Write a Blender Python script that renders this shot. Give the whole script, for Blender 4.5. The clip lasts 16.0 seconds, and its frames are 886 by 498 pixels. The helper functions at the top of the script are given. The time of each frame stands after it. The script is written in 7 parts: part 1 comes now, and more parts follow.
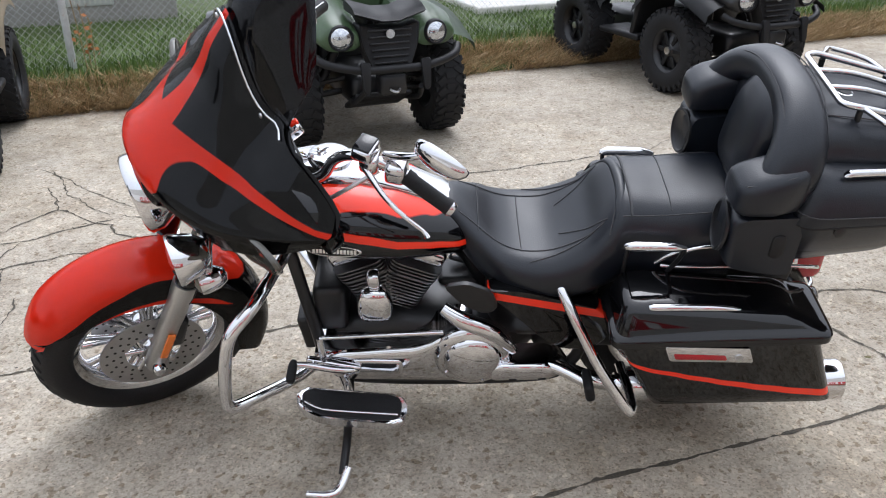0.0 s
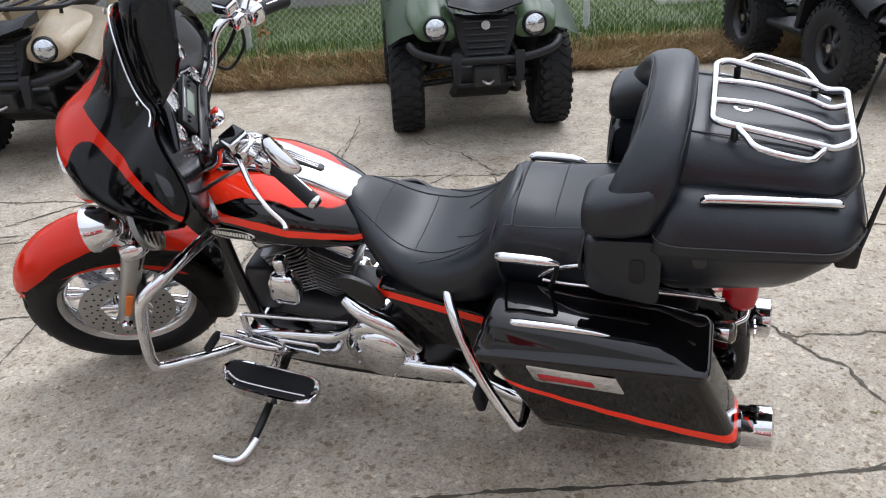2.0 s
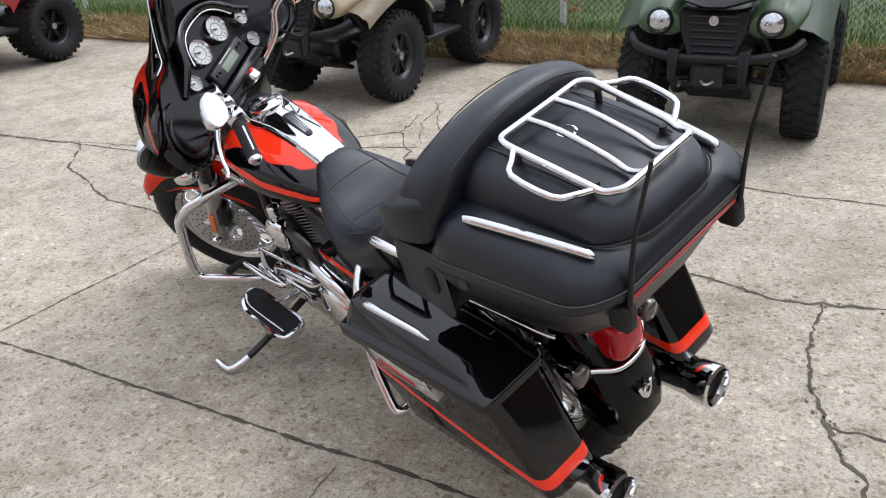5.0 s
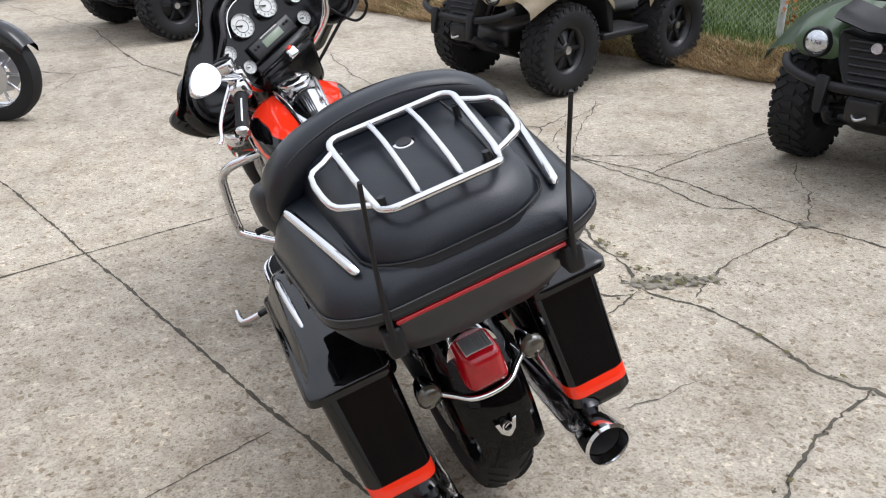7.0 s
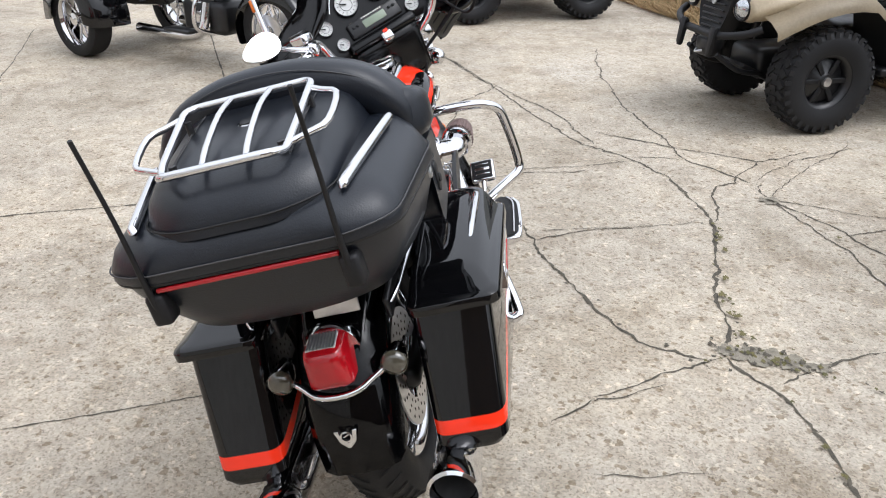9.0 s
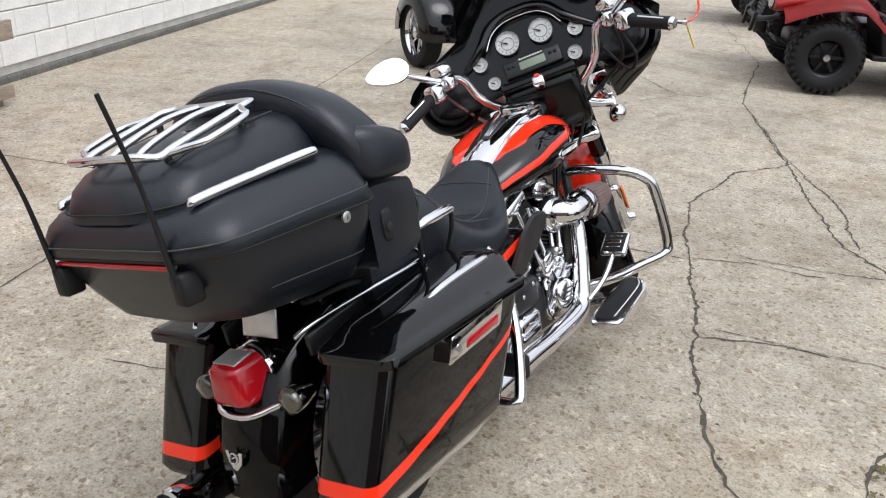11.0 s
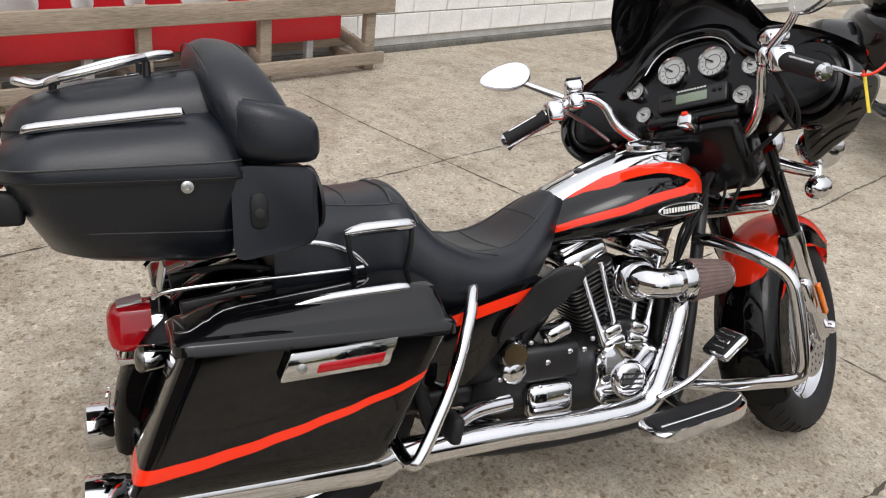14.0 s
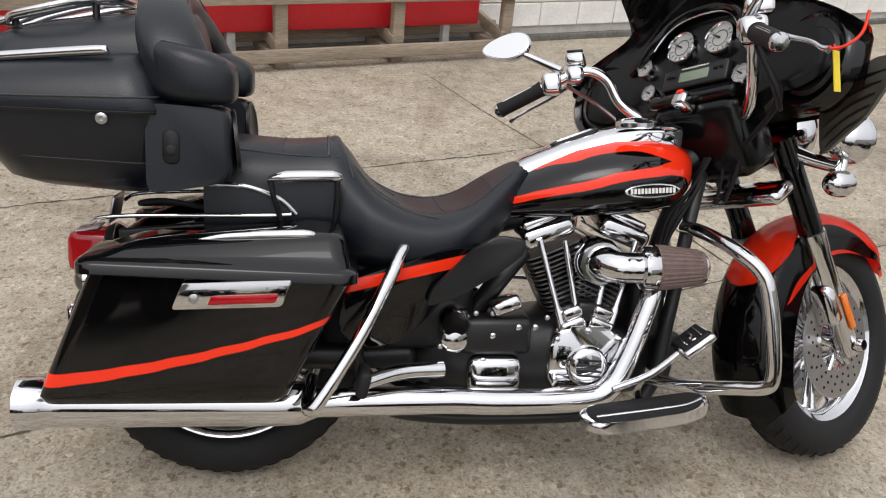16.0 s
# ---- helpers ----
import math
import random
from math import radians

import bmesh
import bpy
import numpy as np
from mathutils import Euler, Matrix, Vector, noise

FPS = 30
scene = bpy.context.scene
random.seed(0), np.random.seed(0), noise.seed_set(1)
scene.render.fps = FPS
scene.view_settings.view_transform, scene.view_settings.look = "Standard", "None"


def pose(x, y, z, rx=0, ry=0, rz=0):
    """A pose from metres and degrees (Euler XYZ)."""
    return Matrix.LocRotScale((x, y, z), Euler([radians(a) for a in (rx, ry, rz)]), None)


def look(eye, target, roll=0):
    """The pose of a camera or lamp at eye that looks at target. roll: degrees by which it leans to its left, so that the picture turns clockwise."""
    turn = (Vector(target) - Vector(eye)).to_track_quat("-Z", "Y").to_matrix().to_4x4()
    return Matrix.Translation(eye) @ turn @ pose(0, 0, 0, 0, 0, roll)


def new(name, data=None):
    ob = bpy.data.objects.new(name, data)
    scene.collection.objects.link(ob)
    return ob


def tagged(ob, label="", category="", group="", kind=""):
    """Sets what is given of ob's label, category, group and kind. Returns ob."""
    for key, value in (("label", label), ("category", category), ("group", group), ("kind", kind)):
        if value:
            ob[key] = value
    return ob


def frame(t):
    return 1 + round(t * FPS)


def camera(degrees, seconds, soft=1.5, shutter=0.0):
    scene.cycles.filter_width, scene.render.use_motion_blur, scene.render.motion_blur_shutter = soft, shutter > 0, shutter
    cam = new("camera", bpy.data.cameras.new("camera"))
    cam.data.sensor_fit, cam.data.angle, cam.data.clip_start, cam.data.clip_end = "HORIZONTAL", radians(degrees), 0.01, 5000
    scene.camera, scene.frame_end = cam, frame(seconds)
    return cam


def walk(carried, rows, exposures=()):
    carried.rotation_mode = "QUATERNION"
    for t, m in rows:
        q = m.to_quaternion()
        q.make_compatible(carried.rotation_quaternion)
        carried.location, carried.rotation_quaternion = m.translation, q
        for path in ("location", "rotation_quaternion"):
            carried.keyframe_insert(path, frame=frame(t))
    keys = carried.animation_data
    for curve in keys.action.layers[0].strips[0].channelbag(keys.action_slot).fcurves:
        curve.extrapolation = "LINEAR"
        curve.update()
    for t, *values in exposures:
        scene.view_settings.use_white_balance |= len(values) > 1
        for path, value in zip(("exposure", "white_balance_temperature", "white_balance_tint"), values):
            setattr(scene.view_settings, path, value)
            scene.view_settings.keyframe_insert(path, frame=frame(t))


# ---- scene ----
cam = camera(56.4, 16.0, soft=1.1)
K = 1.07  # scale of the measured plan to true metres
METRES, EYE, TILT, LEAN, TURN = 6.41 * K, 1.5 * K, 0.0, 0.0, 0.0
ROWS = [
    (0.0, 0.0, 0.0, 0.0, -0.11, -24.99, 0.23),
    (0.5, 0.031, 0.0002, 0.0003, 2.53, -25.15, 1.19),
    (1.0, 0.0658, 0.0137, -0.0021, 4.75, -25.61, 1.24),
    (1.5, 0.0983, 0.021, 0.0004, 10.32, -25.8, 1.72),
    (2.0, 0.1349, 0.0204, 0.0014, 17.21, -25.51, 2.42),
    (2.5, 0.1608, 0.0319, 0.0001, 21.55, -25.35, 2.71),
    (3.0, 0.1872, 0.051, -0.0, 26.23, -25.21, 2.67),
    (3.5, 0.2163, 0.0678, -0.0005, 31.88, -25.81, 2.97),
    (4.0, 0.2479, 0.0808, 0.0003, 37.6, -26.17, 2.86),
    (6.5, 0.3494, 0.196, -0.0002, 62.47, -25.26, 2.17),
    (7.0, 0.363, 0.227, -0.0003, 68.27, -25.94, 1.33),
    (7.5, 0.3819, 0.261, -0.0021, 76.04, -26.31, 1.12),
    (8.0, 0.3831, 0.2941, -0.0063, 79.98, -26.87, 0.29),
    (8.5, 0.3762, 0.3311, -0.0055, 84.94, -26.63, -0.04),
    (9.0, 0.3712, 0.3727, -0.0063, 94.65, -25.72, -0.2),
    (11.5, 0.2813, 0.5039, -0.0042, 129.14, -24.05, -4.24),
    (12.0, 0.2538, 0.5129, -0.004, 135.03, -24.25, -5.33),
    (12.5, 0.2279, 0.5266, -0.0052, 142.22, -24.95, -4.79),
    (13.0, 0.206, 0.5483, -0.0042, 148.78, -25.57, -4.61),
    (13.5, 0.1864, 0.5581, -0.0052, 153.91, -25.83, -5.18),
    (14.0, 0.1601, 0.5646, -0.0058, 158.01, -25.68, -5.73),
    (14.5, 0.1374, 0.5772, -0.0061, 162.62, -25.57, -5.5),
    (15.0, 0.1165, 0.5931, -0.0072, 167.37, -26.24, -5.77),
    (15.5, 0.1, 0.5963, -0.0087, 170.45, -27.09, -5.04),
    (16.0, 0.076, 0.592, -0.0095, 172.6, -27.12, -4.75),
]
walk(cam, [(t, pose(0, 0, EYE, TILT, LEAN, TURN) @ pose(METRES * x, METRES * y, METRES * z, 90 + pitch, roll, yaw)) for t, x, y, z, yaw, pitch, roll in ROWS],
     exposures=[(0.0, 0.13, 5860, 12), (4.0, 0.07, 5920, 12), (6.5, 0.11, 5960, 11), (9.0, 0.22, 6000, 11), (11.5, -0.1, 6130, 11), (13.0, -0.15, 6300, 11), (16.0, -0.33, 6420, 11)])

# ---- world and light: bright overcast ----
world = bpy.data.worlds.new("world")
scene.world = world
world.use_nodes = True
wn = world.node_tree.nodes
sky = wn.new("ShaderNodeTexSky")
sky.sky_type, sky.sun_disc = "NISHITA", False
sky.sun_elevation, sky.sun_rotation = radians(60), radians(15)
sky.air_density, sky.dust_density, sky.ozone_density = 1.0, 6.0, 0.6
hs = wn.new("ShaderNodeHueSaturation")
hs.inputs["Saturation"].default_value = 0.25
world.node_tree.links.new(sky.outputs[0], hs.inputs["Color"])
world.node_tree.links.new(hs.outputs[0], wn["Background"].inputs[0])
wn["Background"].inputs[1].default_value = 0.1
cloud = wn.new("ShaderNodeBackground")       # cloud cover, three times brighter overhead than at the horizon
cloud.inputs[1].default_value = 1.0
wtc, wxyz, wrise = wn.new("ShaderNodeTexCoord"), wn.new("ShaderNodeSeparateXYZ"), wn.new("ShaderNodeMapRange")
wrise.inputs["From Min"].default_value, wrise.inputs["From Max"].default_value = 0.0, 1.0
wrise.inputs["To Min"].default_value, wrise.inputs["To Max"].default_value = 0.5, 1.2
wtint = wn.new("ShaderNodeMix")
wtint.data_type, wtint.blend_type = "RGBA", "MULTIPLY"
wtint.inputs[0].default_value = 1.0
wtint.inputs[6].default_value = (0.985, 0.99, 1.0, 1)
world.node_tree.links.new(wtc.outputs["Generated"], wxyz.inputs[0])
world.node_tree.links.new(wxyz.outputs[2], wrise.inputs["Value"])
world.node_tree.links.new(wrise.outputs[0], wtint.inputs[7])
world.node_tree.links.new(wtint.outputs[2], cloud.inputs[0])
both = wn.new("ShaderNodeAddShader")
world.node_tree.links.new(wn["Background"].outputs[0], both.inputs[0])
world.node_tree.links.new(cloud.outputs[0], both.inputs[1])
world.node_tree.links.new(both.outputs[0], wn["World Output"].inputs[0])
sun = new("sun", bpy.data.lights.new("sun", "SUN"))
sun.data.energy, sun.data.angle, sun.data.color = 0.55, radians(30), (1.0, 0.96, 0.9)
sun.matrix_world = look((0.8, 3.0, 5.5), (0, 0, 0))

# ---- materials ----
def material(name, color, rough=0.5, metal=0.0, coat=0.0, var=0.0, scale=8.0, bump=0.0, bscale=200.0, spec=0.5, vcol=None):
    """Principled surface with two scales of colour variation and a fine relief."""
    m = bpy.data.materials.new(name)
    m.use_nodes = True
    nt = m.node_tree
    b = nt.nodes["Principled BSDF"]
    b.inputs["Base Color"].default_value = (*color, 1)
    b.inputs["Roughness"].default_value = rough
    b.inputs["Metallic"].default_value = metal
    b.inputs["Coat Weight"].default_value = coat
    b.inputs["Coat Roughness"].default_value = 0.03
    b.inputs["Specular IOR Level"].default_value = spec
    tc = nt.nodes.new("ShaderNodeTexCoord")
    if var:
        n1, n2 = nt.nodes.new("ShaderNodeTexNoise"), nt.nodes.new("ShaderNodeTexNoise")
        n1.inputs["Scale"].default_value, n1.inputs["Detail"].default_value = scale, 5
        n2.inputs["Scale"].default_value, n2.inputs["Detail"].default_value = scale * 14, 3
        add = nt.nodes.new("ShaderNodeMath")
        add.operation = "ADD"
        nt.links.new(tc.outputs["Object"], n1.inputs["Vector"])
        nt.links.new(tc.outputs["Object"], n2.inputs["Vector"])
        nt.links.new(n1.outputs["Fac"], add.inputs[0])
        nt.links.new(n2.outputs["Fac"], add.inputs[1])
        ramp = nt.nodes.new("ShaderNodeMapRange")
        ramp.inputs["From Min"].default_value, ramp.inputs["From Max"].default_value = 0.7, 1.3
        nt.links.new(add.outputs[0], ramp.inputs["Value"])
        mix = nt.nodes.new("ShaderNodeMix")
        mix.data_type = "RGBA"
        other = vcol or tuple(min(1, c * (1 + var)) for c in color)
        mix.inputs[6].default_value = (*[c * (1 - var) for c in color], 1)
        mix.inputs[7].default_value = (*other, 1)
        nt.links.new(ramp.outputs[0], mix.inputs[0])
        nt.links.new(mix.outputs[2], b.inputs["Base Color"])
        rr = nt.nodes.new("ShaderNodeMapRange")
        rr.inputs["To Min"].default_value, rr.inputs["To Max"].default_value = rough * 0.8, min(1, rough * 1.2)
        nt.links.new(n1.outputs["Fac"], rr.inputs["Value"])
        nt.links.new(rr.outputs[0], b.inputs["Roughness"])
    if bump:
        n3 = nt.nodes.new("ShaderNodeTexNoise")
        n3.inputs["Scale"].default_value, n3.inputs["Detail"].default_value = bscale, 3
        nt.links.new(tc.outputs["Object"], n3.inputs["Vector"])
        bp = nt.nodes.new("ShaderNodeBump")
        bp.inputs["Strength"].default_value, bp.inputs["Distance"].default_value = bump, 0.004
        nt.links.new(n3.outputs["Fac"], bp.inputs["Height"])
        nt.links.new(bp.outputs[0], b.inputs["Normal"])
    return m


RED = (0.87, 0.035, 0.009)
BLACKP = (0.0025, 0.0025, 0.003)
chrome = material("chrome", (0.7, 0.7, 0.715), 0.06, 1.0, var=0.03, scale=20)
steel = material("brushed_steel", (0.55, 0.55, 0.56), 0.3, 1.0, var=0.12, scale=25)
forkgrey = material("satin_alloy", (0.5, 0.5, 0.49), 0.33, 0.9, var=0.08, scale=15)
black = material("black_paint", BLACKP, 0.035, 0.0, 0.0)
red = material("red_paint", RED, 0.06, 0.0, 0.0)
satin = material("satin_black", (0.008, 0.008, 0.009), 0.38, var=0.25, scale=20, bump=0.05)
plastic = material("black_plastic", (0.009, 0.009, 0.01), 0.5, var=0.25, scale=14, bump=0.12, bscale=350, spec=0.3)
vinyl = material("black_vinyl", (0.0065, 0.0085, 0.013), 0.36, var=0.18, scale=10, bump=0.13, bscale=300, spec=0.45)
thread = material("grey_thread", (0.05, 0.05, 0.052), 0.8, var=0.2)
rubber = material("tyre_rubber", (0.011, 0.011, 0.012), 0.66, var=0.3, scale=16, bump=0.2, bscale=160, spec=0.3)
fins = material("engine_black", (0.008, 0.008, 0.009), 0.4, 0.0, var=0.25, scale=30, bump=0.1)
redlens = material("red_lens", (0.36, 0.005, 0.01), 0.06, 0, 0.3, var=0.12, scale=40)
amber = material("amber_lens", (0.75, 0.17, 0.01), 0.2, 0, 0.6, var=0.1, scale=40)
smoke = material("smoked_lens", (0.06, 0.055, 0.04), 0.15, 0, 1.0, var=0.2, scale=60)
lensplastic = material("clear_smoked_plastic", (0.14, 0.135, 0.115), 0.1, var=0.15, scale=20)
lensplastic.node_tree.nodes["Principled BSDF"].inputs["Transmission Weight"].default_value = 0.3
tint = material("tinted_shield", (0.004, 0.004, 0.005), 0.03)
white = material("white_face", (0.75, 0.74, 0.7), 0.4, var=0.05, scale=30)
lcd = material("lcd", (0.22, 0.27, 0.2), 0.25, var=0.05, scale=30)
yellow = material("yellow_tag", (0.8, 0.6, 0.03), 0.6, var=0.08, scale=40)
filtermat = material("filter_gauze", (0.16, 0.11, 0.1), 0.75, var=0.3, scale=60, bump=0.3)
mirror = material("mirror_glass", (0.9, 0.9, 0.9), 0.01, 1.0)
# polished fin edges; their highlights are put into this lighter colour
finm = material("highlit_polished_fin", (0.2, 0.2, 0.205), 0.3, 0.85, var=0.15, scale=30)
dashm = material("dash_black", (0.004, 0.004, 0.0045), 0.2, var=0.2, scale=8, spec=0.3)
dark = material("deep_black", (0.006, 0.006, 0.006), 0.7, var=0.2)


def painted(name, zones):
    """Gloss paint with graphics: zones of (low curve, high curve), each a list of (x, z); inside them the paint is red.
    Curves run on the part's own x and z."""
    m = material(name, BLACKP, 0.04)
    nt = m.node_tree
    b = nt.nodes["Principled BSDF"]
    tc = nt.nodes.new("ShaderNodeTexCoord")
    sx = nt.nodes.new("ShaderNodeSeparateXYZ")
    nt.links.new(tc.outputs["Object"], sx.inputs[0])

    ab = nt.nodes.new("ShaderNodeMath")
    ab.operation = "ABSOLUTE"
    nt.links.new(sx.outputs[1], ab.inputs[0])

    def curve(pts, src=None):
        x0, x1 = pts[0][0], pts[-1][0]
        mr = nt.nodes.new("ShaderNodeMapRange")
        mr.inputs["From Min"].default_value, mr.inputs["From Max"].default_value = x0, x1
        nt.links.new(src or sx.outputs[0], mr.inputs["Value"])
        cr = nt.nodes.new("ShaderNodeValToRGB")
        cr.color_ramp.interpolation = "CARDINAL" if len(pts) > 3 else "LINEAR"
        el = cr.color_ramp.elements
        while len(el) < len(pts):
            el.new(0.5)
        for e, (x, z) in zip(el, pts):
            e.position = (x - x0) / (x1 - x0)
        for e, (x, z) in zip(el, pts):
            v = z / 2
            e.color = (v, v, v, 1)
        nt.links.new(mr.outputs[0], cr.inputs[0])
        mu = nt.nodes.new("ShaderNodeMath")
        mu.operation = "MULTIPLY"
        mu.inputs[1].default_value = 2
        nt.links.new(cr.outputs[0], mu.inputs[0])
        return mu.outputs[0]

    def above(c, flip, val=None):
        d = nt.nodes.new("ShaderNodeMath")
        d.operation = "SUBTRACT"
        nt.links.new(val or sx.outputs[2], d.inputs[0])
        nt.links.new(c, d.inputs[1])
        mr = nt.nodes.new("ShaderNodeMapRange")
        mr.inputs["From Min"].default_value, mr.inputs["From Max"].default_value = (0.001, -0.001) if flip else (-0.001, 0.001)
        nt.links.new(d.outputs[0], mr.inputs["Value"])
        return mr.outputs[0]

    total = None
    for low, high in zones:
        mu = nt.nodes.new("ShaderNodeMath")
        mu.operation = "MULTIPLY"
        if low == "middle":   # high: half width of a central band, by height
            c = curve(high, sx.outputs[2])
            nt.links.new(above(c, True, ab.outputs[0]), mu.inputs[0])
            mu.inputs[1].default_value = 1
        else:
            nt.links.new(above(curve(low), False), mu.inputs[0])
            nt.links.new(above(curve(high), True), mu.inputs[1])
        if total is None:
            total = mu.outputs[0]
        else:
            mx = nt.nodes.new("ShaderNodeMath")
            mx.operation = "MAXIMUM"
            nt.links.new(total, mx.inputs[0])
            nt.links.new(mu.outputs[0], mx.inputs[1])
            total = mx.outputs[0]
    mix = nt.nodes.new("ShaderNodeMix")
    mix.data_type = "RGBA"
    mix.inputs[6].default_value, mix.inputs[7].default_value = (*BLACKP, 1), (*RED, 1)
    nt.links.new(total, mix.inputs[0])
    nt.links.new(mix.outputs[2], b.inputs["Base Color"])
    return m


# ---- mesh helpers ----
def part(name, bm, mat, parent=None, label="", m=None, sharp=50):
    """Link a bmesh as one mesh object under a thing or a part."""
    bmesh.ops.recalc_face_normals(bm, faces=bm.faces)
    lim = radians(sharp)
    for f in bm.faces:
        f.smooth = True
    for e in bm.edges:
        if len(e.link_faces) == 2 and e.calc_face_angle(0) > lim:
            e.smooth = False
    me = bpy.data.meshes.new(name)
    bm.to_mesh(me)
    bm.free()
    me.materials.append(mat)
    ob = new(name, me)
    if parent is not None:
        ob.parent = parent
    if m is not None:
        ob.matrix_basis = m
    if label:
        tagged(ob, label)
    return ob


def thing(name, m, label, category, group="", kind=""):
    ob = new(name)
    ob.matrix_basis = m
    return tagged(ob, label, category, group, kind)


def spline(pts, n=6):
    """Catmull-Rom through the points."""
    p = [Vector(q) for q in pts]
    if len(p) < 3:
        return p
    out = []
    for i in range(len(p) - 1):
        a, b, c, d = p[max(i - 1, 0)], p[i], p[i + 1], p[min(i + 2, len(p) - 1)]
        for k in range(n):
            t = k / n
            out.append(0.5 * (2 * b + (c - a) * t + (2 * a - 5 * b + 4 * c - d) * t * t + (3 * b - a - 3 * c + d) * t ** 3))
    out.append(p[-1])
    return out


def loft(rings, closed=True, caps=True, bm=None):
    bm = bm or bmesh.new()
    vs = [[bm.verts.new(p) for p in r] for r in rings]
    n = len(rings[0])
    for a, b in zip(vs, vs[1:]):
        for i in range(n if closed else n - 1):
            j = (i + 1) % n
            try:
                bm.faces.new((a[i], a[j], b[j], b[i]))
            except ValueError:
                pass
    if caps and closed:
        bm.faces.new(vs[0][::-1])
        bm.faces.new(vs[-1])
    return bm


def tube(pts, r, n=10, bm=None, smooth=6, caps=True):
    """A pipe of radius r (or a list of radii, one a point) along a smooth line."""
    n = max(n, 8) if n >= 6 else n
    path = spline(pts, smooth) if smooth else [Vector(p) for p in pts]
    rs = r if isinstance(r, (list, tuple)) else [r] * len(pts)
    k = (len(path) - 1) / (len(rs) - 1)
    rings, up = [], None
    for i, p in enumerate(path):
        t = (path[min(i + 1, len(path) - 1)] - path[max(i - 1, 0)]).normalized()
        if up is None:
            up = t.orthogonal().normalized()
        up = (up - t * up.dot(t)).normalized()
        side = t.cross(up)
        f = i / k
        j = min(int(f), len(rs) - 2)
        rad = rs[j] + (rs[j + 1] - rs[j]) * (f - j)
        rings.append([p + rad * (up * math.cos(2 * math.pi * q / n) + side * math.sin(2 * math.pi * q / n)) for q in range(n)])
    return loft(rings, True, caps, bm)


def lathe(profile, origin=(0, 0, 0), axis=(0, 1, 0), n=32, bm=None, close=False):
    """Turn (radius, along) pairs round an axis."""
    bm = bm or bmesh.new()
    a = Vector(axis).normalized()
    u = a.orthogonal().normalized()
    v = a.cross(u)
    o = Vector(origin)
    rings = []
    for r, t in profile:
        rings.append([o + a * t + max(r, 1e-5) * (u * math.cos(2 * math.pi * q / n) + v * math.sin(2 * math.pi * q / n)) for q in range(n)])
    if close:
        rings.append(rings[0])
    bm = loft(rings, True, not close, bm)
    if close:
        bmesh.ops.remove_doubles(bm, verts=bm.verts, dist=1e-6)
    return bm


def box(c, size, bevel=0.0, rot=(0, 0, 0), bm=None, seg=2, taper=None):
    """A bevelled block. taper: scale of the top in x and y."""
    b2 = bmesh.new()
    bmesh.ops.create_cube(b2, size=1)
    for v in b2.verts:
        if taper and v.co.z > 0:
            v.co.x, v.co.y = v.co.x * taper[0], v.co.y * taper[1]
        v.co = Vector((v.co.x * size[0], v.co.y * size[1], v.co.z * size[2]))
    if bevel:
        bmesh.ops.bevel(b2, geom=b2.edges[:], offset=bevel, segments=seg, profile=0.5, affect="EDGES", clamp_overlap=True)
    b2.transform(pose(*c, *rot))
    if bm is None:
        return b2
    me = bpy.data.meshes.new("tmp")
    b2.to_mesh(me)
    bm.from_mesh(me)
    bpy.data.meshes.remove(me)
    b2.free()
    return bm


def prism(outline, depth, bevel=0.0, m=None, bm=None, seg=2):
    """Extrude an outline (x, y) by depth along z, centred, bevelled, then placed by m."""
    b2 = bmesh.new()
    lo = [b2.verts.new((x, y, -depth / 2)) for x, y in outline]
    hi = [b2.verts.new((x, y, depth / 2)) for x, y in outline]
    n = len(outline)
    fl, fh = b2.faces.new(lo[::-1]), b2.faces.new(hi)
    for i in range(n):
        b2.faces.new((lo[i], lo[(i + 1) % n], hi[(i + 1) % n], hi[i]))
    if bevel:
        bmesh.ops.bevel(b2, geom=[e for f in (fl, fh) for e in f.edges], offset=bevel, segments=seg, profile=0.5, affect="EDGES", clamp_overlap=True)
    if m is not None:
        b2.transform(m)
    if bm is None:
        return b2
    me = bpy.data.meshes.new("tmp")
    b2.to_mesh(me)
    bm.from_mesh(me)
    bpy.data.meshes.remove(me)
    b2.free()
    return bm


def sup(cx, cy, cz, ry, rz, e=2.5, n=28, top=None):
    """A rounded-square ring in the y-z plane at x = cx; top: other half-height above."""
    out = []
    for q in range(n):
        a = 2 * math.pi * q / n
        c, s = math.cos(a), math.sin(a)
        y = math.copysign(abs(c) ** (2 / e), c) * ry
        z = math.copysign(abs(s) ** (2 / e), s) * (top if (top and s > 0) else rz)
        out.append(Vector((cx, cy + y, cz + z)))
    return out


def rounded(outline, r, n=4):
    """Round the corners of a closed outline."""
    out, k = [], len(outline)
    for i in range(k):
        p, a, b = Vector(outline[i]), Vector(outline[i - 1]), Vector(outline[(i + 1) % k])
        ra = min(r, (a - p).length * 0.45, (b - p).length * 0.45)
        p0, p1 = p + (a - p).normalized() * ra, p + (b - p).normalized() * ra
        for j in range(n + 1):
            t = j / n
            out.append((1 - t) ** 2 * p0 + 2 * t * (1 - t) * p + t * t * p1)
    return [tuple(v) for v in out]


XZ = Matrix(((1, 0, 0, 0), (0, 0, -1, 0), (0, 1, 0, 0), (0, 0, 0, 1)))  # outline's y becomes z, depth runs along y


